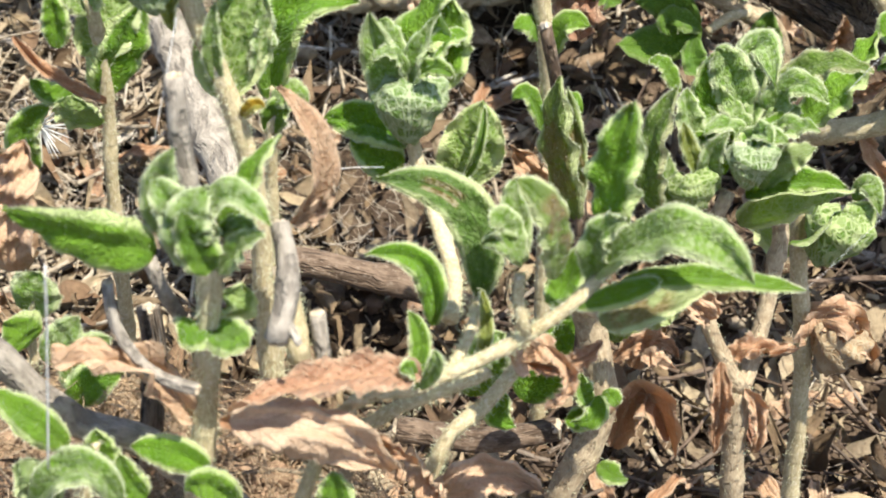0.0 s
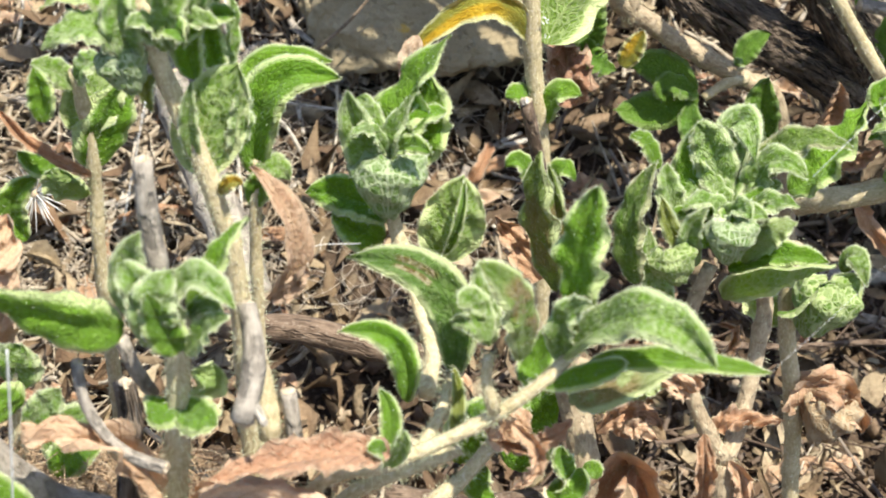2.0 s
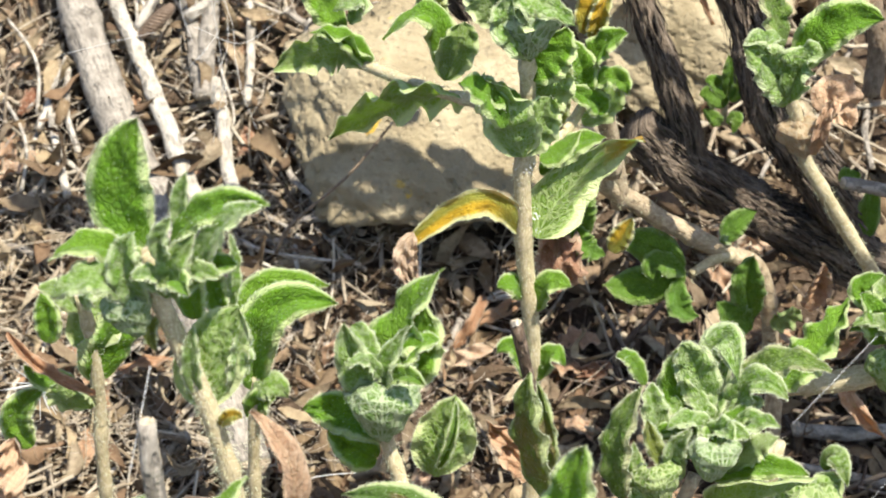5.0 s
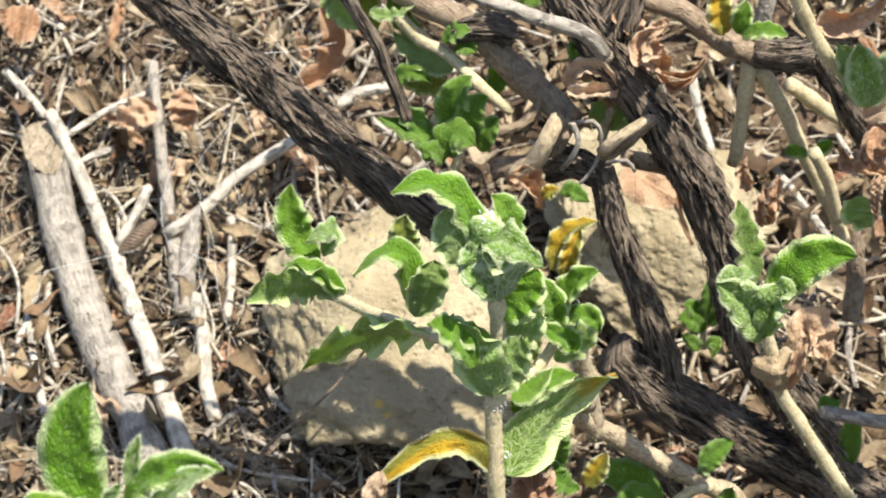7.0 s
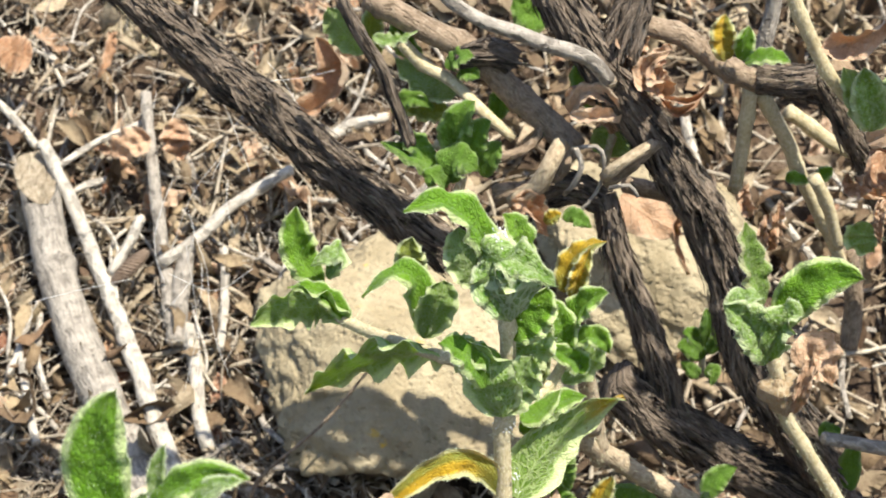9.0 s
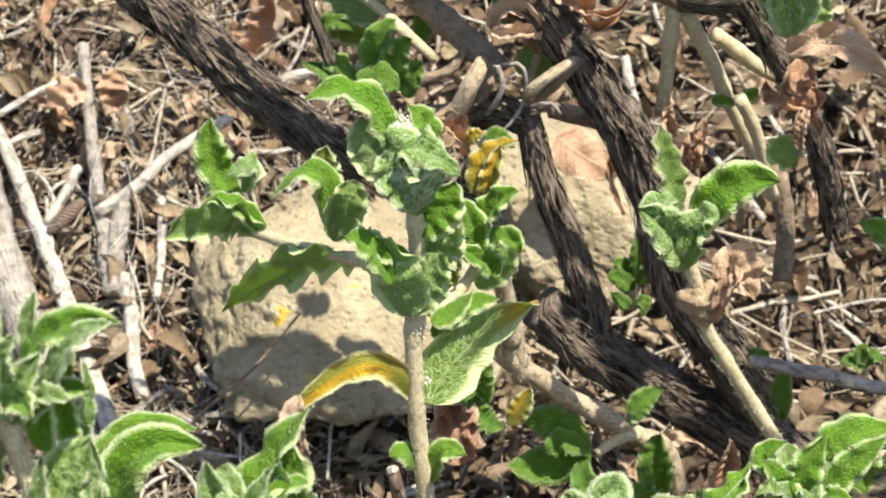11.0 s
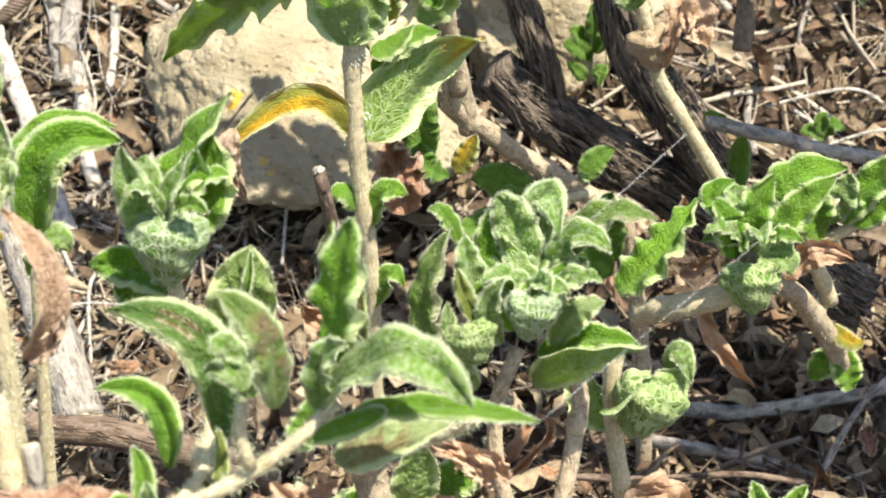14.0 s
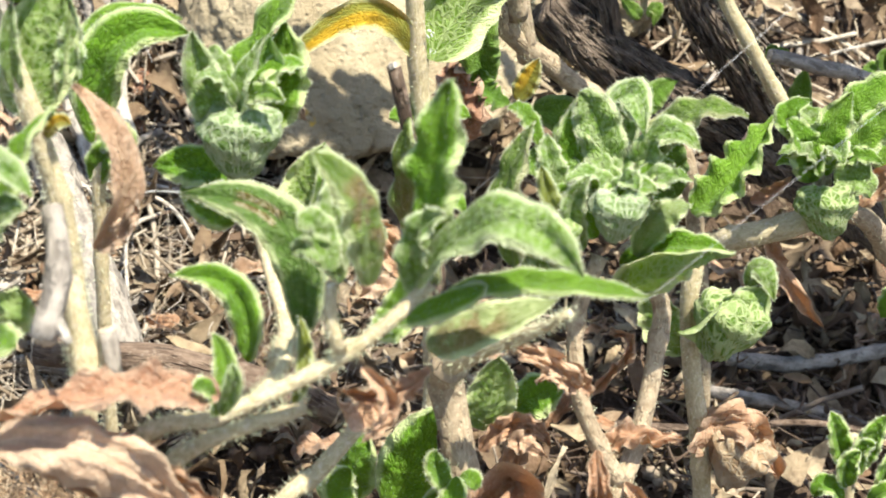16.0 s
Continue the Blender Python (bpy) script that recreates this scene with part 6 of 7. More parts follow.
stem(p, "brown", 0.38, 0.35, (2.86, 64.50, 23.78), (4.25, 64.00, 24.26), (5.12, 63.80, 25.26), (5.42, 64.40, 25.86))
stem(p, "brown", 0.44, 0.51, (-1.77, 66.00, 30.69), (0.20, 66.00, 29.55), (2.00, 66.00, 28.61), (3.42, 65.60, 27.27), (4.83, 65.00, 26.24), (5.63, 64.40, 25.64))
stem(p, "bark", 0.40, 0.47, (1.40, 65.60, 28.66), (2.79, 65.40, 28.86), (3.39, 65.40, 28.54))
stem(p, "brown", 0.23, 0.18, (6.69, 63.20, 24.90), (7.51, 62.80, 25.75), (8.31, 62.50, 26.75))
stem(p, "brown", 0.33, 0.29, (7.63, 66.00, 23.56), (9.36, 66.50, 22.87), (10.71, 67.00, 22.17))
stem(p, "brown", 0.20, 0.17, (2.44, 64.50, 25.12), (3.44, 64.40, 25.40), (4.13, 64.60, 25.75), (4.62, 65.00, 26.67))
stem(p, "grey", 0.08, 0.06, (5.44, 62.80, 26.38), (6.20, 62.60, 26.58), (6.51, 62.60, 26.05), (6.46, 62.80, 25.09), (6.01, 62.80, 24.21), (5.59, 63.00, 23.77))
stem(p, "grey", 0.10, 0.08, (5.53, 62.60, 26.47), (5.73, 62.40, 25.92), (5.48, 62.60, 25.07), (5.21, 63.00, 24.54))
stem(p, "woody", 0.21, 0.19, (6.54, 62.60, 25.40), (7.08, 62.40, 26.04), (8.23, 62.60, 26.71))
stem(p, "grey", 0.08, 0.06, (6.74, 62.40, 25.07), (7.40, 62.20, 25.28), (7.71, 62.20, 24.85))
stem(p, "woody", 0.32, 0.30, (3.45, 63.40, 23.99), (4.22, 63.00, 24.75), (4.68, 62.80, 25.83), (5.08, 63.40, 26.31))

p = thing("shrub_branch", (16.01, 62.80, 12.64), "thick dark branch with furrowed fibrous bark", "branch")
stem(p, "bark", 0.70, 0.83, (4.07, 64.50, 32.70), (5.27, 64.20, 30.60), (6.98, 63.80, 28.28), (8.75, 63.60, 25.82), (10.26, 63.40, 23.50), (11.18, 63.20, 21.35), (11.65, 62.60, 19.60), (12.37, 62.40, 17.82), (14.01, 62.40, 15.41), (16.01, 62.80, 12.64))
stem(p, "bark", 0.53, 0.71, (7.71, 64.50, 32.13), (7.19, 64.20, 30.61), (6.85, 64.00, 29.25))

p = thing("shrub_branch", (0.18, 65.40, 21.69), "dark weathered branch slanting down to the rock", "branch")
stem(p, "bark", 0.66, 0.77, (-11.03, 64.50, 32.59), (-9.44, 64.60, 30.94), (-7.64, 64.80, 29.01), (-5.59, 65.00, 27.02), (-3.26, 65.20, 24.74), (-1.46, 65.30, 23.12), (0.18, 65.40, 21.69), (1.30, 65.50, 20.70))
stem(p, "bark", 0.22, 0.15, (-3.26, 65.00, 24.38), (-4.59, 64.60, 26.00), (-5.10, 64.40, 27.71))

p = thing("shrub_branch", (6.62, 63.00, 28.83), "pale grey thin branch crossing behind the shoots", "branch")
stem(p, "grey", 0.23, 0.27, (0.33, 62.00, 32.96), (1.44, 62.00, 31.80), (2.93, 62.00, 31.02), (4.44, 62.20, 30.46), (5.80, 62.60, 29.80), (6.62, 63.00, 28.83))

p = thing("shrub_twig", (-0.13, 63.40, 26.26), "dark dead twig with rough broken knots", "twig")
stem(p, "bark", 0.21, 0.23, (-2.53, 63.00, 31.79), (-1.81, 63.00, 30.19), (-1.15, 63.00, 29.17), (-0.70, 63.20, 27.84), (-0.13, 63.40, 26.26))

p = thing("shrub_branch", (11.97, 64.20, 28.37), "brown jointed branch with pale hairy side stems", "branch")
stem(p, "brown", 0.36, 0.39, (6.04, 65.00, 31.53), (7.43, 64.80, 30.39), (9.19, 64.60, 29.86), (10.59, 64.40, 28.91), (11.97, 64.20, 28.37))
stem(p, "bark", 0.50, 0.47, (11.77, 64.20, 28.47), (12.91, 64.00, 28.46), (13.84, 63.80, 28.66))
stem(p, "bark", 0.41, 0.48, (13.83, 63.80, 28.76), (15.28, 64.20, 26.48), (16.35, 64.60, 24.54), (17.50, 65.00, 22.08), (18.49, 66.00, 18.70))
stem(p, "young", 0.27, 0.25, (11.63, 64.40, 28.07), (11.64, 64.80, 25.95), (11.55, 65.20, 23.75))
stem(p, "young", 0.27, 0.26, (12.07, 64.60, 27.78), (13.36, 65.40, 25.47), (14.22, 66.00, 23.62), (15.56, 66.40, 21.10), (16.14, 66.60, 19.80))
stem(p, "young", 0.29, 0.26, (13.45, 66.50, 26.32), (15.08, 67.00, 24.99), (16.71, 67.40, 23.90))
stem(p, "grey", 0.29, 0.26, (12.37, 67.00, 27.86), (12.60, 67.00, 30.01), (12.70, 67.00, 31.28))
stem(p, "young", 0.23, 0.21, (11.42, 58.00, 34.11), (12.08, 58.20, 32.76), (12.99, 58.60, 31.11), (14.07, 59.00, 29.79), (14.80, 59.20, 29.12))
stem(p, "young", 0.25, 0.22, (14.12, 64.00, 24.81), (14.81, 64.40, 23.50), (15.49, 65.00, 21.59))
stem(p, "brown", 0.37, 0.37, (16.35, 67.00, 20.56), (16.81, 67.00, 18.12), (16.70, 66.60, 16.34))
leaf(p, "yellow", (10.69, 63.80, 29.36), (10.41, 63.60, 30.26), (10.45, 63.60, 31.07), 1.15, (0, -0.8, 0.6), 25, .06)
leaf(p, "green", (11.05, 63.60, 29.44), (11.16, 63.40, 30.14), (11.21, 63.40, 30.75), 0.76, (0, -0.8, 0.6), 20, .04)
leaf(p, "green", (11.22, 63.40, 29.42), (11.90, 63.00, 29.80), (12.68, 63.00, 29.60), 0.86, (0, -0.5, 0.87), 20, .04)
leaf(p, "dry", (8.24, 64.00, 28.63), (7.61, 64.00, 29.46), (7.97, 64.00, 30.08), 1.16, (0, -0.8, 0.6), 30, .08)
leaf(p, "dry", (8.63, 63.60, 27.96), (8.17, 63.40, 29.09), (8.70, 63.40, 29.92), 1.54, (0, -0.8, 0.6), 40, .06)
leaf(p, "dry", (8.37, 63.00, 28.22), (9.13, 62.60, 27.88), (9.97, 62.40, 29.31), 1.34, (0, -0.8, 0.6), 50, .04)
leaf(p, "dry", (12.55, 57.60, 32.26), (13.53, 57.40, 32.53), (14.66, 57.20, 33.53), 1.20, (0.6, -0.65, 0.45), 30, .05)
leaf(p, "pale", (14.61, 58.60, 29.09), (14.10, 58.40, 30.24), (13.47, 58.40, 31.29), 1.10, (0, 0.8, -0.6), 15.0, .05)
leaf(p, "pale", (14.66, 58.40, 29.18), (14.94, 58.20, 30.34), (15.36, 58.00, 31.00), 1.10, (0, 0.8, -0.6), 15.0, .05)
leaf(p, "dry", (15.34, 59.00, 28.02), (14.97, 58.60, 27.40), (15.55, 58.40, 26.69), 1.09, (0, -0.8, 0.6), 35, .06)
leaf(p, "dry", (15.02, 58.80, 27.31), (14.24, 58.40, 27.09), (14.00, 58.40, 27.69), 0.91, (0, -0.8, 0.6), 35, .06)
leaf(p, "green", (15.28, 60.00, 25.06), (15.16, 60.00, 24.42), (15.58, 60.00, 24.00), 1.37, (0.1, 0.88, 0.47), 12.0, .06)
leaf(p, "green", (14.16, 65.20, 24.12), (13.61, 65.00, 24.32), (13.31, 65.00, 24.21), 0.71, (0, -0.5, 0.87), 20, .03)
leaf(p, "green", (14.23, 65.00, 24.22), (14.57, 64.80, 24.54), (14.90, 64.80, 24.88), 0.71, (0, -0.5, 0.87), 20, .03)
leaf(p, "dry", (12.32, 62.00, 22.91), (12.25, 62.00, 23.79), (12.57, 62.00, 24.67), 1.18, (0, -0.8, 0.6), 40, .06)
leaf(p, "dry", (8.34, 62.80, 28.51), (7.71, 62.60, 29.41), (8.59, 62.40, 30.21), 1.42, (0, -0.8, 0.6), 45, .05)
leaf(p, "dry", (8.41, 62.40, 28.48), (9.32, 62.00, 28.55), (9.93, 61.80, 29.56), 1.14, (0, -0.8, 0.6), 55, .04)
leaf(p, "dry", (7.63, 64.00, 29.15), (7.11, 64.00, 29.97), (7.46, 64.00, 30.69), 1.16, (0, -0.8, 0.6), 40, .06)
leaf(p, "dry", (12.20, 62.00, 23.13), (12.29, 61.80, 24.11), (12.68, 61.80, 24.88), 1.07, (0.6, -0.65, 0.45), 35, .06)
leaf(p, "dry", (11.79, 63.00, 23.72), (11.54, 63.00, 24.38), (11.61, 63.00, 25.04), 0.79, (0, -0.8, 0.6), 40, .08)
leaf(p, "pale", (14.70, 58.20, 29.27), (14.28, 58.00, 30.42), (14.05, 58.00, 31.46), 1.32, (0, -0.8, 0.6), 16, .03)

leaf(p, "pale_dry", (14.90, 60.00, 28.00), (16.30, 59.00, 28.70), (17.90, 58.00, 27.70), 1.25, (0, -0.8, 0.6), 20, .04)
leaf(p, "russet_dry", (15.00, 60.00, 27.70), (15.80, 59.50, 27.00), (16.00, 59.00, 25.30), 1.20, (-0.6, -0.65, 0.45), 40, .05)
leaf(p, "dry", (15.90, 59.60, 26.60), (15.20, 59.40, 26.30), (14.20, 59.50, 26.90), 0.75, (0, -0.5, 0.87), 40, .05)
leaf(p, "pale_dry", (15.60, 59.40, 26.40), (15.30, 59.00, 25.80), (15.40, 58.80, 24.90), 0.85, (0, -0.8, 0.6), 45, .06)
leaf(p, "green", (16.30, 62.00, 27.80), (16.00, 62.00, 28.70), (16.50, 62.00, 29.80), 1.40, (0, 0.8, -0.6), 12, .04)

p = thing("rock_rose_shoot", (1.44, 64.00, 24.01), "leafy shoot of crisp green leaves in the shrub", "plant")
stem(p, "young", 0.18, 0.16, (1.44, 64.00, 24.01), (1.64, 64.00, 24.68), (1.24, 64.00, 25.56), (0.64, 64.00, 25.99))
stem(p, "young", 0.24, 0.20, (-0.60, 66.00, 29.01), (0.20, 66.00, 28.16), (1.21, 65.60, 27.69), (2.22, 65.00, 26.87), (3.44, 65.00, 25.78))
leaf(p, "plain", (1.24, 63.60, 24.87), (0.26, 63.40, 25.61), (-1.22, 63.40, 26.25), 1.19, (0, -0.5, 0.87), 20, .05)
leaf(p, "plain", (0.64, 63.80, 25.21), (-0.14, 63.60, 26.17), (-0.73, 63.60, 26.60), 1.19, (0, -0.5, 0.87), 20, .06)
leaf(p, "plain", (1.44, 63.80, 25.66), (1.44, 63.60, 26.83), (2.06, 63.60, 27.80), 1.47, (0, -0.8, 0.6), 22, .05)
leaf(p, "plain", (2.04, 63.60, 25.32), (2.03, 63.40, 26.50), (2.61, 63.40, 27.15), 1.18, (0, -0.8, 0.6), 25, .05)
leaf(p, "plain", (1.25, 63.20, 24.84), (1.45, 63.00, 25.81), (2.24, 63.00, 25.39), 1.58, (0, -0.5, 0.87), 25, .05)
leaf(p, "plain", (1.06, 63.00, 24.72), (0.67, 62.80, 25.25), (0.47, 62.80, 24.81), 1.08, (0, -0.5, 0.87), 25, .05)
leaf(p, "plain", (2.44, 63.60, 24.88), (2.63, 63.40, 25.86), (3.01, 63.40, 26.29), 0.89, (0, -0.8, 0.6), 25, .05)
leaf(p, "pale", (1.40, 66.50, 26.87), (0.18, 66.50, 27.30), (-0.83, 66.50, 28.17), 1.18, (0, 0.8, -0.6), 10.0, .1)
leaf(p, "yellowgreen", (1.19, 66.80, 26.07), (0.16, 66.80, 26.06), (-0.86, 66.80, 26.72), 1.07, (0, -0.8, 0.6), 24, .1)
leaf(p, "plain", (0.18, 66.40, 28.22), (-0.62, 66.40, 29.07), (-0.21, 66.40, 30.14), 1.00, (0, -0.8, 0.6), 25, .09)
leaf(p, "plain", (-1.81, 66.00, 28.58), (-2.59, 66.00, 29.42), (-3.16, 66.00, 30.26), 1.43, (0.1, 0.88, 0.47), 10.0, .04)
leaf(p, "yellowgreen", (-1.42, 66.20, 28.28), (-1.60, 66.20, 29.57), (-1.19, 66.20, 30.62), 0.96, (0, -0.8, 0.6), 25, .09)
leaf(p, "plain", (-0.83, 66.00, 26.18), (-0.22, 66.00, 26.85), (0.59, 66.00, 26.42), 0.81, (0, -0.8, 0.6), 25, .08)
leaf(p, "pale", (-1.57, 65.60, 29.38), (-0.77, 65.40, 29.25), (0.02, 65.40, 29.68), 0.71, (0, -0.5, 0.87), 25, .08)
leaf(p, "plain", (2.63, 66.00, 25.99), (3.03, 66.00, 26.88), (3.21, 66.00, 28.19), 1.01, (0, -0.8, 0.6), 25, .08)
leaf(p, "plain", (1.41, 65.40, 27.99), (1.81, 65.20, 28.18), (2.21, 65.00, 28.06), 0.80, (0, -0.5, 0.87), 20, .04)
leaf(p, "plain", (1.21, 65.40, 28.20), (1.41, 65.20, 28.71), (2.00, 65.00, 28.90), 0.99, (0, -0.5, 0.87), 20, .04)

p = thing("rock_rose_shoot", (6.70, 65.00, 24.70), "pale green shoot behind dry leaves", "plant")
stem(p, "young", 0.18, 0.16, (6.70, 65.00, 24.70), (6.96, 65.00, 25.82), (7.13, 65.00, 26.48))
leaf(p, "plain", (6.68, 65.00, 25.15), (7.13, 64.80, 26.13), (7.79, 64.80, 27.01), 1.68, (0.1, 0.88, 0.47), 10.0, .04)
leaf(p, "plain", (6.68, 66.00, 26.47), (6.04, 66.00, 27.56), (5.81, 66.00, 28.43), 1.21, (0, -0.8, 0.6), 12, .04)
leaf(p, "dry", (7.02, 64.60, 26.22), (6.16, 64.40, 27.60), (5.38, 64.40, 27.16), 1.49, (0, -0.8, 0.6), 40, .06)
leaf(p, "dry", (5.37, 64.20, 27.25), (5.73, 64.00, 27.98), (6.33, 64.00, 27.77), 0.98, (0, -0.8, 0.6), 40, .06)
leaf(p, "plain", (4.60, 67.00, 29.52), (4.00, 67.00, 29.73), (3.38, 67.00, 30.36), 1.41, (0, -0.8, 0.6), 15, .05)
leaf(p, "plain", (5.42, 62.50, 23.69), (5.60, 62.40, 23.96), (6.21, 62.40, 23.52), 0.79, (0, -0.8, 0.6), 20, .05)
leaf(p, "pale_dry", (5.33, 63.40, 27.49), (6.07, 63.20, 28.32), (6.95, 63.00, 27.79), 1.16, (0, -0.8, 0.6), 45, .06)
leaf(p, "pale_dry", (5.31, 63.00, 27.56), (6.27, 62.80, 27.55), (7.04, 62.80, 27.56), 0.87, (0, -0.8, 0.6), 40, .06)
leaf(p, "dry", (3.43, 62.60, 24.39), (4.02, 62.40, 24.17), (4.54, 62.40, 23.29), 0.99, (0, -0.8, 0.6), 50, .06)
leaf(p, "yellow", (4.52, 62.20, 23.83), (4.80, 62.00, 24.16), (5.09, 62.00, 24.27), 0.59, (0, -0.8, 0.6), 20, .05)

p = thing("rock_rose_seedling", (11.05, 66.00, 15.36), "bright little seedling beside the trunk", "plant")
stem(p, "young", 0.15, 0.13, (11.05, 66.00, 15.36), (10.98, 66.00, 16.38), (10.90, 66.00, 17.63))
leaf(p, "plain", (10.98, 66.00, 16.38), (10.58, 65.80, 17.24), (10.15, 65.80, 17.36), 0.75, (0, -0.8, 0.6), 22, .03)
leaf(p, "plain", (10.97, 65.80, 16.24), (10.48, 65.60, 16.86), (9.94, 65.60, 16.85), 0.97, (0, -0.8, 0.6), 15, .03)
leaf(p, "plain", (11.04, 65.80, 16.75), (11.06, 65.60, 17.86), (10.90, 65.60, 18.59), 0.75, (0, -0.8, 0.6), 22, .03)
leaf(p, "plain", (11.14, 65.60, 16.62), (11.49, 65.40, 17.49), (11.65, 65.40, 18.22), 0.75, (0, -0.8, 0.6), 22, .03)
leaf(p, "plain", (10.88, 65.60, 15.61), (10.52, 65.40, 15.98), (10.06, 65.40, 16.35), 0.65, (0, -0.8, 0.6), 22, .03)
leaf(p, "plain", (11.07, 65.40, 15.73), (11.35, 65.20, 16.11), (11.26, 65.00, 15.47), 0.65, (0, -0.5, 0.87), 22, .03)

p = thing("rock_rose_seedling", (19.69, 64.00, 13.69), "small leafy sprig near the shrub base", "plant")
stem(p, "young", 0.15, 0.13, (19.69, 64.00, 13.69), (19.64, 64.00, 14.17))
stem(p, "grey", 0.28, 0.24, (22.15, 62.00, 13.93), (19.03, 61.00, 14.94), (16.67, 60.40, 15.86), (14.62, 60.00, 16.46))
leaf(p, "plain", (19.61, 63.80, 14.04), (19.11, 63.60, 14.49), (18.60, 63.60, 14.37), 0.74, (0, -0.5, 0.87), 15, .03)
leaf(p, "plain", (19.60, 63.80, 14.16), (19.82, 63.60, 14.74), (20.26, 63.60, 14.50), 0.74, (0, -0.5, 0.87), 15, .03)
leaf(p, "plain", (19.55, 63.60, 14.26), (19.34, 63.40, 14.95), (19.51, 63.40, 15.30), 0.63, (0, -0.8, 0.6), 15, .03)
leaf(p, "plain", (16.29, 62.00, 12.82), (16.19, 62.00, 14.01), (16.30, 62.00, 15.17), 0.93, (0, -0.8, 0.6), 15, .03)
leaf(p, "plain", (14.65, 61.00, 16.24), (15.06, 61.00, 16.13), (15.45, 61.00, 16.24), 0.80, (0, -0.5, 0.87), 15, .03)
leaf(p, "plain", (18.85, 58.00, 21.86), (18.23, 58.00, 22.46), (17.31, 57.80, 22.93), 1.11, (0, -0.8, 0.6), 20, .04)
leaf(p, "yellowgreen", (19.06, 58.00, 21.66), (18.59, 57.80, 22.15), (17.60, 57.60, 22.42), 0.74, (0, -0.5, 0.87), 20, .04)

p = thing("dry_leaf", (8.48, 75.50, 18.45), "big russet dry leaf lying against the rock", "dry leaf")
leaf(p, "dry", (8.48, 75.50, 18.45), (9.46, 75.40, 17.71), (11.15, 75.00, 16.86), 2.03, (0, -0.8, 0.6), 6, .012)

p = thing("dry_leaf", (-4.61, 80.00, 23.71), "curled russet dry leaf caught in the litter", "dry leaf")
leaf(p, "dry", (-4.61, 80.00, 23.71), (-3.68, 80.00, 21.61), (-6.22, 80.00, 19.70), 1.97, (-0.6, -0.65, 0.45), 35, .04)

p = thing("dry_leaf", (11.56, 73.00, 18.41), "curled brown dry leaf stalk hanging over the rock", "dry leaf")
leaf(p, "dry", (11.90, 72.60, 18.60), (10.35, 72.80, 18.30), (11.20, 73.20, 15.90), 0.85, (0.6, -0.65, 0.45), 40, .04)

p = thing("dry_leaf", (-18.41, 86.00, 20.11), "russet dry leaf on the slope", "dry leaf")
leaf(p, "dry", (-18.41, 86.00, 20.11), (-19.18, 86.00, 20.39), (-20.18, 86.00, 20.94), 1.85, (0, -0.8, 0.6), 10, .05)

p = thing("dry_leaf", (-10.95, 83.00, 18.33), "pinkish dry leaf lying on the litter", "dry leaf")
leaf(p, "dry", (-10.95, 83.00, 18.33), (-11.27, 83.00, 17.47), (-11.01, 82.60, 16.52), 1.56, (0, -0.8, 0.6), 15, .05)

p = thing("dry_leaf", (-12.39, 82.00, 17.92), "tan dry leaf under the branch", "dry leaf")
leaf(p, "dry", (-12.39, 82.00, 17.92), (-13.19, 82.00, 17.63), (-14.26, 82.00, 17.05), 1.55, (0, -0.8, 0.6), 20, .05)

p = thing("dry_leaf", (-6.88, 72.00, 2.24), "tan dry leaf standing on edge in the litter", "dry leaf")
leaf(p, "dry", (-6.88, 72.00, 2.24), (-6.40, 72.00, 4.14), (-5.94, 72.00, 5.99), 1.77, (0, -0.8, 0.6), 20, .05)

p = thing("dry_leaf", (3.44, 63.00, 23.86), "curled russet leaf by the trunk", "dry leaf")
leaf(p, "dry", (3.44, 63.00, 23.86), (4.04, 63.00, 24.09), (4.46, 63.00, 22.97), 1.19, (0, -0.8, 0.6), 35, .05)

p = thing("cut_stick", (-11.41, 70.05, 6.08), "sun-bleached thick cut stick lying on the slope", "stick")
stem(p, "grey", 0.91, 0.91, (-17.95, 82.60, 17.10), (-17.53, 81.30, 15.35), (-16.95, 79.80, 13.45), (-16.02, 77.90, 11.55), (-14.67, 75.50, 9.50), (-12.96, 72.85, 7.69), (-11.41, 70.05, 6.08))

p = thing("dead_stick", (-9.95, 70.05, 6.10), "white thin dead stick beside the cut one", "stick")
stem(p, "white", 0.30, 0.48, (-17.57, 82.80, 17.28), (-16.11, 81.25, 15.10), (-14.80, 79.40, 12.87), (-13.56, 77.30, 11.12), (-12.28, 74.85, 9.37), (-10.85, 71.85, 7.50), (-9.95, 70.05, 6.10))

p = thing("dead_stick", (-11.17, 77.40, 10.80), "grey dead stick standing out of the litter", "stick")
stem(p, "grey", 0.26, 0.36, (-12.95, 84.80, 18.95), (-12.57, 82.65, 16.76), (-12.08, 80.90, 14.44), (-11.54, 78.90, 12.30), (-11.17, 77.40, 10.80))

p = thing("dead_stick", (-11.78, 79.10, 13.06), "pale dead stick leaning against the litter", "stick")
stem(p, "white", 0.26, 0.31, (-5.98, 81.70, 16.56), (-8.52, 80.75, 15.28), (-10.26, 79.70, 13.92), (-11.78, 79.10, 13.06))

p = thing("dead_stick", (-9.16, 72.45, 7.41), "pale dead stick half buried in leaves", "stick")
stem(p, "white", 0.30, 0.35, (-10.53, 77.40, 10.80), (-9.99, 75.60, 9.52), (-9.68, 74.05, 8.43), (-9.16, 72.45, 7.41))

p = thing("dead_stick", (-10.98, 76.75, 10.29), "grey stub of a stick among bleached ones", "stick")
stem(p, "grey", 0.41, 0.46, (-10.68, 79.70, 13.48), (-10.86, 78.45, 11.97), (-10.98, 76.75, 10.29))

p = thing("dead_stick", (-16.82, 82.15, 16.38), "thin straw lying across the litter", "stick")
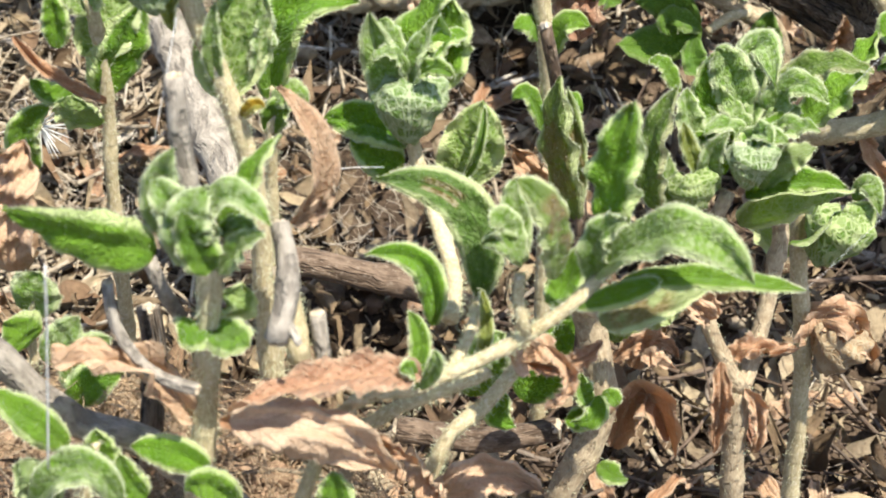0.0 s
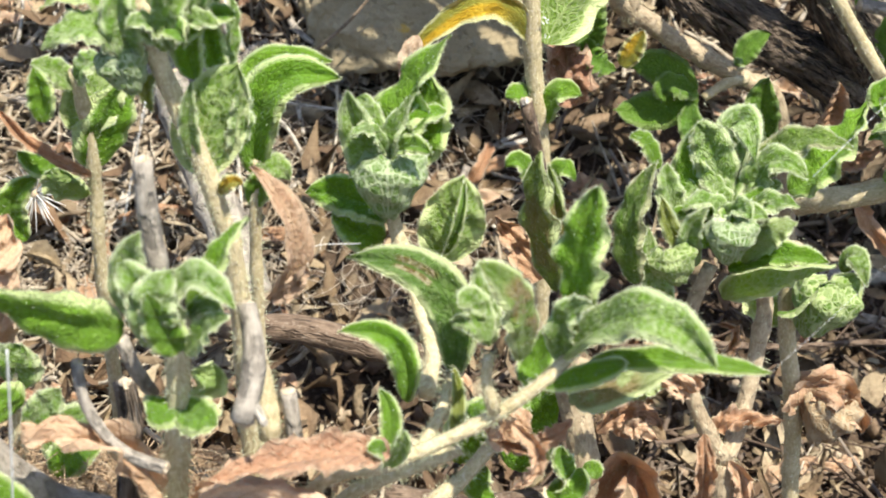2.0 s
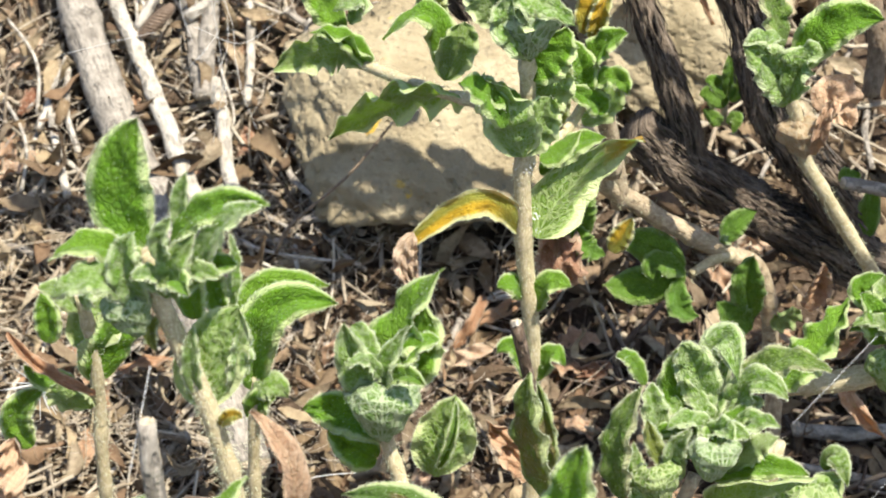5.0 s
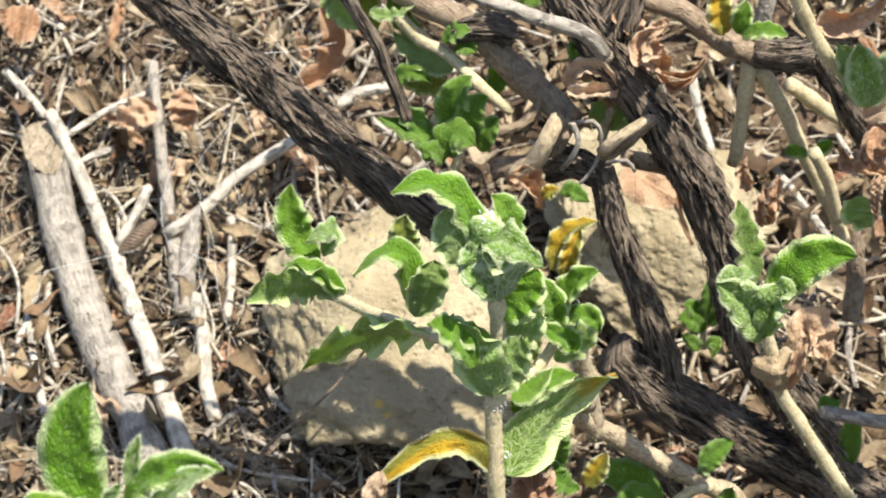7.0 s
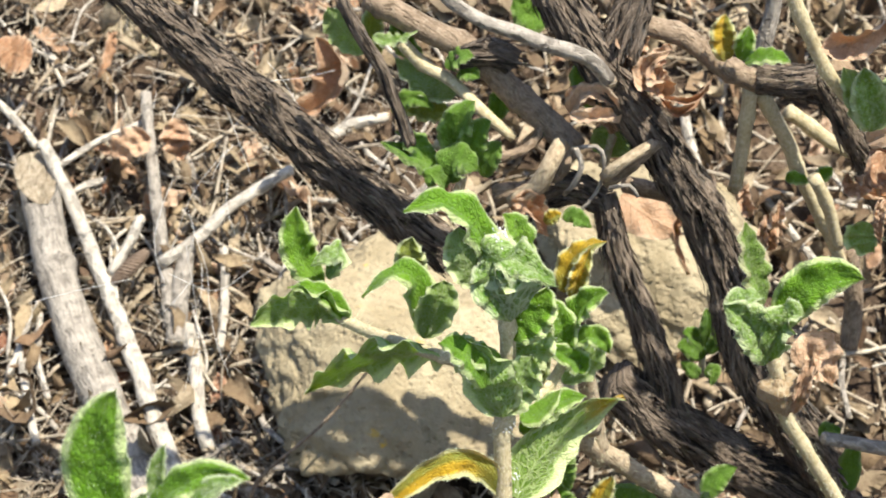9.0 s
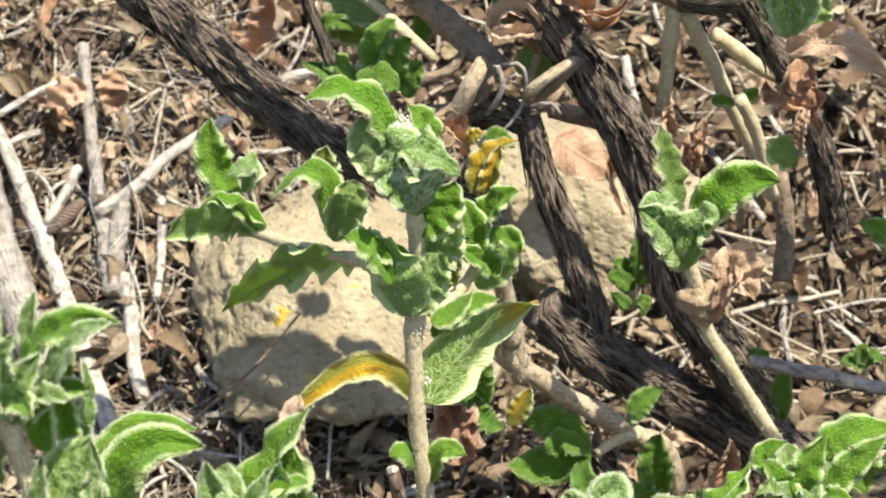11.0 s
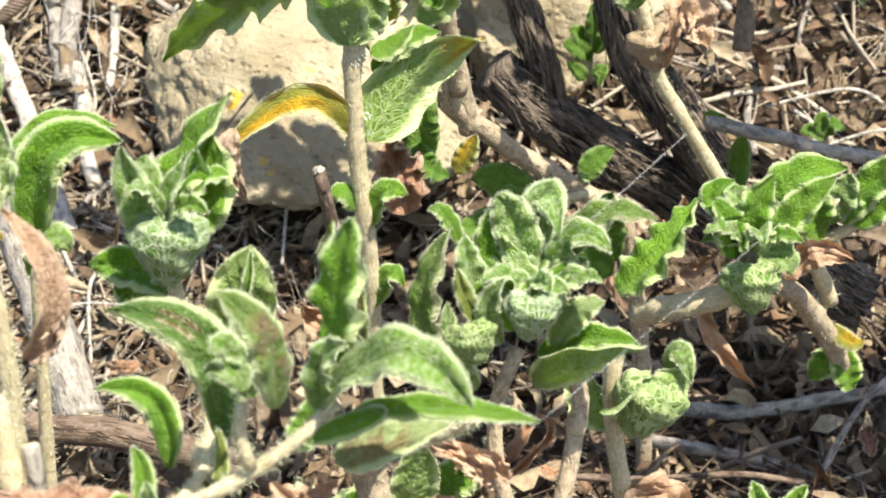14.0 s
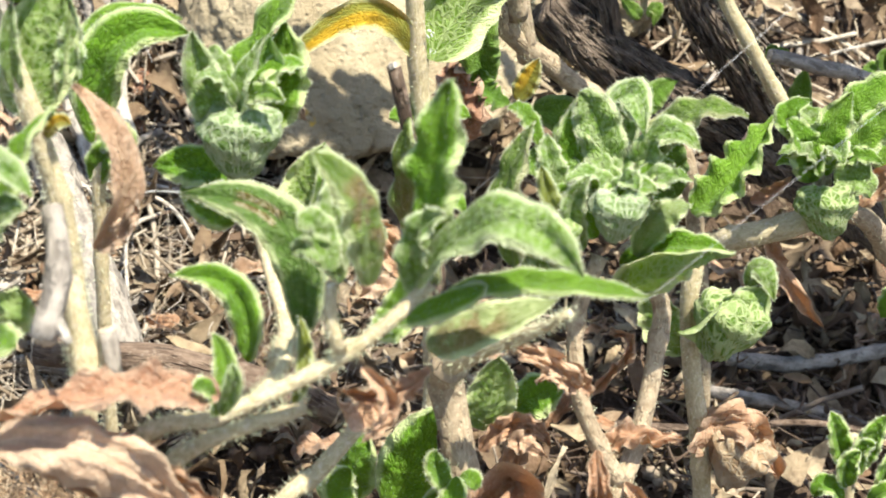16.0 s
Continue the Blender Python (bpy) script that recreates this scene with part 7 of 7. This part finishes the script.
stem(p, "white", 0.16, 0.16, (-16.82, 82.15, 16.38), (-15.05, 83.55, 17.05), (-13.18, 84.45, 17.58))

p = thing("dead_stick", (-16.70, 72.60, 7.51), "thin white dead twig on the slope", "stick")
stem(p, "white", 0.18, 0.20, (-17.98, 76.70, 10.24), (-17.39, 74.65, 8.84), (-16.70, 72.60, 7.51))

p = thing("dead_stick", (-9.01, 76.70, 9.90), "pale thin upright twig on the bank", "stick")
stem(p, "white", 0.21, 0.21, (-9.07, 80.15, 13.26), (-8.91, 78.55, 11.64), (-9.01, 76.70, 9.90))

p = thing("dead_stick", (-14.11, 78.95, 12.53), "short pale twig beside the pod", "stick")
stem(p, "white", 0.23, 0.26, (-12.80, 80.60, 14.59), (-13.43, 79.65, 13.48), (-14.11, 78.95, 12.53))

p = thing("dead_stick", (-12.70, 73.70, 8.02), "brown thin stick between bleached ones", "stick")
stem(p, "brown", 0.20, 0.20, (-15.87, 79.10, 11.85), (-14.43, 76.65, 10.02), (-12.70, 73.70, 8.02))

p = thing("dead_stick", (-18.29, 75.30, 9.31), "white thin forked twig low on the slope", "stick")
stem(p, "white", 0.15, 0.18, (-17.29, 78.25, 11.42), (-17.86, 76.70, 10.24), (-18.29, 75.30, 9.31))
stem(p, "white", 0.15, 0.15, (-17.23, 77.80, 11.09), (-17.07, 76.00, 9.78), (-16.41, 74.45, 8.68))

p = thing("dead_stick", (-18.15, 84.25, 16.41), "bleached twig lying high on the slope", "stick")
stem(p, "white", 0.21, 0.21, (-20.27, 86.10, 17.89), (-19.22, 85.30, 17.23), (-18.15, 84.25, 16.41))

p = thing("dead_stick", (-16.46, 81.70, 15.02), "short bleached twig beside the cut stick", "stick")
stem(p, "white", 0.16, 0.16, (-16.46, 81.70, 15.02), (-15.47, 82.20, 15.45), (-14.53, 82.85, 15.50))

p = thing("dead_stick", (-4.40, 85.15, 16.71), "pale thick twig end near the rock", "stick")
stem(p, "white", 0.29, 0.24, (-4.40, 85.15, 16.71), (-3.09, 85.75, 17.18), (-1.76, 86.00, 17.38))

p = thing("dead_stick", (13.07, 83.30, 15.26), "white twig lying behind the furrowed branch", "stick")
stem(p, "white", 0.24, 0.21, (12.30, 86.55, 17.85), (12.51, 85.15, 16.72), (13.07, 83.30, 15.26))

p = thing("dead_stick", (18.38, 80.30, 12.45), "thin white stick crossing behind the stems", "stick")
stem(p, "white", 0.18, 0.18, (15.26, 84.05, 15.36), (16.72, 82.35, 14.01), (18.38, 80.30, 12.45))

p = thing("dead_stick", (17.19, 62.30, 3.01), "grey fallen stick under the shoots", "stick")
stem(p, "grey", 0.31, 0.26, (14.49, 62.00, 3.45), (17.19, 62.30, 3.01), (19.85, 62.60, 3.23), (22.97, 63.00, 3.65))

p = thing("dead_stick", (20.96, 60.00, 0.93), "long grey fallen stick in the shade", "stick")
stem(p, "grey", 0.26, 0.21, (13.24, 60.00, 3.23), (15.84, 60.00, 2.73), (18.69, 60.00, 1.97), (20.96, 60.00, 0.93))

p = thing("dead_stick", (19.55, 57.00, 3.33), "dark thin twig lying on the ground", "stick")
stem(p, "dead", 0.14, 0.12, (9.87, 57.00, 3.64), (13.16, 57.00, 3.54), (16.42, 57.00, 3.81), (19.55, 57.00, 3.33))

p = thing("dead_stick", (19.56, 58.00, 2.87), "grey diagonal twig near the seedling", "stick")
stem(p, "grey", 0.13, 0.13, (19.56, 58.00, 2.87), (20.76, 59.00, 4.96), (22.26, 60.00, 6.31))

p = thing("dead_stick", (-7.20, 69.60, 6.60), "thin brown twig leaning on the rock", "stick")
stem(p, "brown", 0.09, 0.05, (-7.20, 69.60, 6.60), (-6.50, 69.70, 8.00), (-4.00, 69.90, 10.40), (-2.10, 70.60, 12.60))

p = thing("fallen_log", (0.70, 45.00, 11.98), "grey weathered log lying behind the front sprig", "log")
stem(p, "dead", 0.42, 0.45, (-7.34, 45.00, 13.96), (-5.13, 45.00, 13.78), (-2.76, 45.00, 13.42), (-0.41, 45.00, 12.56), (0.70, 45.00, 11.98))

p = thing("fallen_log", (1.08, 41.00, 10.32), "dark weathered stick lying under the sprig", "log")
stem(p, "dead", 0.39, 0.36, (-1.36, 41.00, 10.71), (1.08, 41.00, 10.32), (3.27, 41.00, 10.71))

p = thing("dead_stick", (-6.67, 54.50, 7.58), "thick sun-bleached dead stick behind the shoots", "stick")
stem(p, "grey", 0.74, 0.82, (-10.44, 62.00, 12.18), (-9.71, 61.00, 10.84), (-8.76, 59.00, 9.65), (-7.34, 56.00, 8.48), (-6.67, 54.50, 7.58))

p = thing("dead_stick", (-5.01, 31.00, 26.12), "grey stub of a dead stem, weathered", "stick")
stem(p, "grey", 0.20, 0.22, (-5.16, 31.40, 28.56), (-5.12, 31.20, 27.46), (-5.01, 31.00, 26.12))

p = thing("dead_stick", (-3.24, 28.80, 24.11), "pale grey knobbly dead twig with a torn end", "stick")
stem(p, "grey", 0.20, 0.26, (-3.18, 30.20, 25.94), (-3.03, 29.60, 25.36), (-3.07, 29.20, 24.70), (-3.24, 28.80, 24.11))
stem(p, "white", 0.13, 0.07, (-3.12, 29.00, 24.58), (-2.90, 28.80, 24.32), (-2.79, 28.70, 24.12))

p = thing("dead_stick", (-3.03, 31.00, 21.74), "hairy grey stub beside the dry leaf", "stick")
stem(p, "young", 0.24, 0.24, (-3.03, 31.00, 21.74), (-3.14, 31.40, 22.64), (-3.33, 31.60, 23.69))
stem(p, "grey", 0.18, 0.18, (-2.52, 31.00, 21.74), (-2.57, 31.20, 22.35), (-2.63, 31.30, 22.80))

p = thing("dead_stick", (-4.91, 29.00, 22.69), "bent grey twig with a dark and a bleached part", "stick")
stem(p, "grey", 0.12, 0.14, (-6.61, 29.80, 24.79), (-6.55, 29.60, 23.95), (-6.15, 29.40, 23.24), (-5.60, 29.20, 22.82), (-4.91, 29.00, 22.69))

p = thing("dead_stick", (-4.51, 30.20, 18.20), "dark fibrous stick on the leaf mound", "stick")
stem(p, "grey", 0.30, 0.38, (-9.60, 30.00, 23.63), (-8.66, 30.00, 22.13), (-7.79, 30.20, 20.86), (-6.65, 30.20, 20.29), (-5.53, 30.20, 19.39), (-4.51, 30.20, 18.20))

p = thing("dead_stick", (-5.48, 31.20, 22.80), "thin grey twig poking out of the dry leaves", "stick")
stem(p, "grey", 0.16, 0.16, (-6.01, 31.00, 24.44), (-5.79, 31.00, 23.71), (-5.48, 31.20, 22.80))

p = thing("dead_stick", (-6.52, 32.00, 18.90), "upright brown dead stick in the leaf mound", "stick")
stem(p, "bark", 0.25, 0.25, (-6.49, 33.00, 21.59), (-6.43, 32.60, 20.38), (-6.52, 32.00, 18.90))

p = thing("green_sprout", (-10.04, 36.00, 17.50), "soft wrinkled sprout at the foot of the dry leaves", "plant")
stem(p, "young", 0.12, 0.11, (-10.17, 36.00, 13.10), (-10.13, 36.00, 15.30), (-10.04, 36.00, 17.50), (-9.97, 36.00, 18.58), (-9.77, 36.00, 19.62))
leaf(p, "pale", (-9.86, 36.00, 18.93), (-9.72, 35.80, 19.78), (-9.50, 35.80, 20.46), 1.21, (0, -0.8, 0.6), 10, .04)
leaf(p, "green", (-9.84, 35.60, 18.55), (-10.03, 35.40, 18.89), (-10.45, 35.40, 19.24), 1.21, (0, -0.8, 0.6), 10, .04)
leaf(p, "pale", (-8.81, 35.00, 17.28), (-8.55, 35.00, 18.35), (-7.80, 35.00, 19.05), 1.22, (0, -0.8, 0.6), 10, .04)
leaf(p, "green", (-8.75, 34.60, 17.27), (-8.40, 34.60, 17.98), (-7.55, 34.60, 18.34), 1.08, (0, -0.8, 0.6), 10, .04)
leaf(p, "pale", (-9.55, 35.20, 18.18), (-9.06, 35.20, 18.88), (-8.57, 35.20, 19.57), 0.94, (0, -0.8, 0.6), 15, .04)

p = thing("rock_rose_seedling", (-7.54, 29.00, 19.39), "low leafy shoot in the near corner", "plant")
stem(p, "young", 0.13, 0.11, (-7.93, 29.00, 14.75), (-7.81, 29.00, 17.07), (-7.54, 29.00, 19.39), (-7.27, 29.00, 20.69), (-7.09, 29.00, 21.32))
leaf(p, "green", (-6.96, 29.00, 20.37), (-7.01, 29.00, 21.00), (-7.06, 29.00, 21.63), 0.93, (0, -0.8, 0.6), 20, .05)
leaf(p, "pale", (-7.97, 28.00, 20.37), (-8.15, 27.80, 21.36), (-8.56, 27.80, 21.66), 0.91, (0, 0.8, -0.6), 10.0, .05)
leaf(p, "pale", (-8.19, 27.60, 20.77), (-7.11, 27.40, 22.04), (-6.38, 27.60, 20.77), 1.23, (0, -0.5, 0.87), 35, .05)
leaf(p, "green", (-7.63, 28.80, 21.35), (-8.28, 28.60, 22.30), (-8.96, 28.60, 23.04), 0.85, (0, -0.5, 0.87), 20, .05)
leaf(p, "green", (-4.91, 29.40, 20.15), (-5.69, 29.40, 20.63), (-6.50, 29.40, 20.79), 0.82, (0, -0.8, 0.6), 20, .05)
leaf(p, "green", (-4.27, 28.60, 19.78), (-4.77, 28.40, 20.62), (-5.25, 28.40, 20.46), 0.93, (0, -0.8, 0.6), 20, .05)
leaf(p, "green", (-2.36, 29.40, 18.49), (-2.25, 29.20, 19.52), (-2.29, 29.20, 20.26), 0.96, (0, -0.8, 0.6), 20, .05)
leaf(p, "green", (-6.16, 28.80, 19.91), (-6.46, 28.80, 20.40), (-6.61, 28.80, 21.19), 0.70, (0, -0.8, 0.6), 20, .05)

p = thing("dry_leaf", (-0.19, 33.00, 15.63), "crumpled red-brown dry leaf under the sprig", "dry leaf")
leaf(p, "dry", (-0.19, 33.00, 15.63), (1.01, 33.00, 16.55), (2.36, 33.00, 16.00), 1.21, (0, -0.8, 0.6), 30, .1)

p = thing("dry_leaf", (-0.70, 32.50, 17.92), "dark red-brown dry leaf standing in the debris", "dry leaf")
leaf(p, "dry", (-0.70, 32.50, 17.92), (-0.44, 32.30, 17.22), (0.08, 32.20, 16.41), 0.78, (-0.6, -0.65, 0.45), 20, .06)


# ---- unseen bush, added right of the view to shade the ground ----
def shading_bush(seed):
    rng = np.random.default_rng(seed)
    bush = thing("rock_rose_bush", (40.0, 54.0, 0.0), "unseen rock rose bush added to shade the ground at the right", "shrub")
    for _ in range(9):
        end = np.array([rng.uniform(23, 36), rng.uniform(44, 52), rng.uniform(44, 52)])
        root = np.array([40 + rng.normal() * 2, 54 + rng.normal() * 2, 0.0])
        middle = root * 0.5 + end * 0.5 + np.array([3.0, 0, 4.0])
        stem(bush, "woody", 0.5, 0.25, tuple(root), tuple(middle), tuple(end))
        for _ in range(15):
            t = rng.uniform(0.55, 1.05)
            at = root * (1 - t) ** 2 + 2 * t * (1 - t) * (2 * middle - 0.5 * (root + end)) + t * t * end
            way = rng.normal(size=3) * (1, 1, 0.5)
            way /= np.linalg.norm(way)
            size = rng.uniform(2.4, 4.0)
            leaf(bush, "green", tuple(at), tuple(at + way * size * 0.55 + (0, 0, 0.4)), tuple(at + way * size), size * 0.45, (0.1, -0.3, 0.95), 18, 0.06)


shading_bush(5)


# ---- single dry leaves lying on the litter ----
def fallen_leaves(seed):
    rng = np.random.default_rng(seed)
    labels = (
        "curled tan dry leaf lying on the litter",
        "flat russet dry leaf lying on the litter",
        "boat-shaped brown dry leaf among straw",
        "pale crumpled dry leaf on the soil",
        "small twisted dry leaf in the shade",
    )
    kinds = []
    for k, label in enumerate(labels):
        one = thing("dry_leaf", (0, 0, 0), label, "dry leaf", "dry leaves on the ground")
        size = 1.5 + 0.4 * k
        leaf(one, ("dry", "russet_dry", "pale_dry", "pale_dry", "dry")[k], (-size / 2, 0, 0.1), (0, 0.15, 0.25 + 0.1 * k), (size / 2, 0, 0.1), size * 0.42, (0, 0, 1), 10 + 9 * k, 0.07)
        kinds.append(one)
    spots = []
    while len(spots) < 150:
        x, y = (rng.uniform(-17, 22), rng.uniform(46, 98)) if len(spots) < 80 else (rng.uniform(-21, 4), rng.uniform(64, 102))
        # keep clear of the two rocks
        if (abs(x + 0.5) < 8 and 69 < y < 83) or (abs(x - 10) < 7 and 74 < y < 88):
            continue
        spots.append((x, y))
    for k, (x, y) in enumerate(spots):
        slope = math.degrees(math.atan((ground_z(x, y + 1) - ground_z(x, y - 1)) / 2))
        at = pose(x * CM, y * CM, (ground_z(x, y) + rng.uniform(0.5, 1.3)) * CM, slope + rng.normal() * 22, rng.normal() * 22, 0)
        at = at @ pose(0, 0, 0, 0, 0, rng.uniform(0, 360))
        if k < len(kinds):
            kinds[k].matrix_basis = at
        else:
            copy_thing(kinds[k % len(kinds)], at)


fallen_leaves(21)


# ---- bleached twigs strewn over the bank ----
def bank_twigs(seed):
    rng = np.random.default_rng(seed)
    kinds = []
    for k, (rind, label) in enumerate((
        ("white", "short bleached broken twig lying on the bank"),
        ("white", "thin bleached twig with a slight bend"),
        ("grey", "grey weathered twig lying in the litter"),
        ("white", "long thin bleached twig on the bank"),
        ("grey", "stout grey broken twig among leaves"),
        ("dead", "thin dark dead twig in the litter"),
    )):
        one = thing("dead_twig", (0, 0, 0), label, "twig", "twigs on the bank")
        size, r = (2.6, 3.8, 3.2, 6.0, 3.0, 4.4)[k], (0.13, 0.08, 0.11, 0.09, 0.17, 0.07)[k]
        bend = rng.normal(size=3) * 0.09 * size
        stem(one, rind, r, r * 0.7, (-size / 2, 0, 0), (-size * 0.1, bend[0], bend[1]), (size / 2, bend[2], 0.1))
        kinds.append(one)
    for k in range(225):
        x, y = (rng.uniform(-21, 3), 66 + 36 * rng.uniform() ** 1.1) if k < 170 else (rng.uniform(5, 25), rng.uniform(74, 106))
        slope = math.degrees(math.atan((ground_z(x, y + 1) - ground_z(x, y - 1)) / 2))
        at = pose(x * CM, y * CM, (ground_z(x, y) + rng.uniform(0.7, 1.7)) * CM, slope + rng.normal() * 9, rng.normal() * 9, 0)
        at = at @ pose(0, 0, 0, 0, 0, rng.uniform(0, 360))
        if k < len(kinds):
            kinds[k].matrix_basis = at
        else:
            copy_thing(kinds[k % len(kinds)], at)


bank_twigs(31)


# ---- small finds ----
def seed_pod():
    """A dry brown pod with spiral scales."""
    pod = thing("seed_pod", (0, 0, 0), "dark brown scaly dry pod stuck in straw", "seed pod")
    body = bmesh.new()
    rows, sides = 22, 14
    grid = []
    for j in range(rows + 1):
        v = j / rows
        r = 0.32 * math.sin(math.pi * (0.08 + 0.86 * v)) ** 0.5
        grid.append([body.verts.new(((v - 0.5) * 2.1 * CM, r * (1 + 0.16 * ((i + j) % 2)) * math.cos(6.2832 * i / sides) * CM, r * (1 + 0.16 * ((i + j) % 2)) * math.sin(6.2832 * i / sides) * CM)) for i in range(sides)])
    for a, b in zip(grid, grid[1:]):
        for i in range(sides):
            j = (i + 1) % sides
            body.faces.new((a[i], a[j], b[j], b[i]))
    body.faces.new(grid[0][::-1])
    body.faces.new(grid[-1])
    me = bpy.data.meshes.new("pod_body")
    body.to_mesh(me)
    body.free()
    me.materials.append(RINDS["dead"])
    part("pod_body", me, pod)
    pod.matrix_basis = POD_AT


def dry_flower(at, seed):
    """A bleached seed head with thin spread bristles round a small disc."""
    rng = np.random.default_rng(seed)
    head = thing("dry_flower", at, "bleached dry seed head with spread bristles", "dry flower")
    disc = bmesh.new()
    bmesh.ops.create_icosphere(disc, subdivisions=2, radius=0.16 * CM)
    me = bpy.data.meshes.new("disc")
    disc.to_mesh(me)
    disc.free()
    me.materials.append(RINDS["woody"])
    part("disc", me, head)
    for k in range(34):
        a = 6.2832 * k / 34 + rng.normal() * 0.08
        way = Vector((math.cos(a), -0.55 * abs(rng.normal()) - 0.1, math.sin(a))).normalized()
        side = way.orthogonal().normalized()
        long = rng.uniform(0.8, 1.25)
        verts, faces = [], []
        for f, w in ((0.1, 0.03), (0.5, 0.028), (1.0, 0.006)):
            c = way * long * f
            verts += [tuple((c + side * w) * CM), tuple((c - side * w) * CM), tuple((c + way.cross(side) * w) * CM)]
        for q in (0, 3):
            for i in range(3):
                j = (i + 1) % 3
                faces.append((q + i, q + j, q + 3 + j, q + 3 + i))
        part("bristle", bare_mesh("bristle", verts, faces, [RINDS["silk"]]), head)


POD_AT = pose(-0.1314, 0.7875, 0.1304, 0, -37.9, 23.1)
seed_pod()
dry_flower((-11.79, 47.00, 17.18), 3)
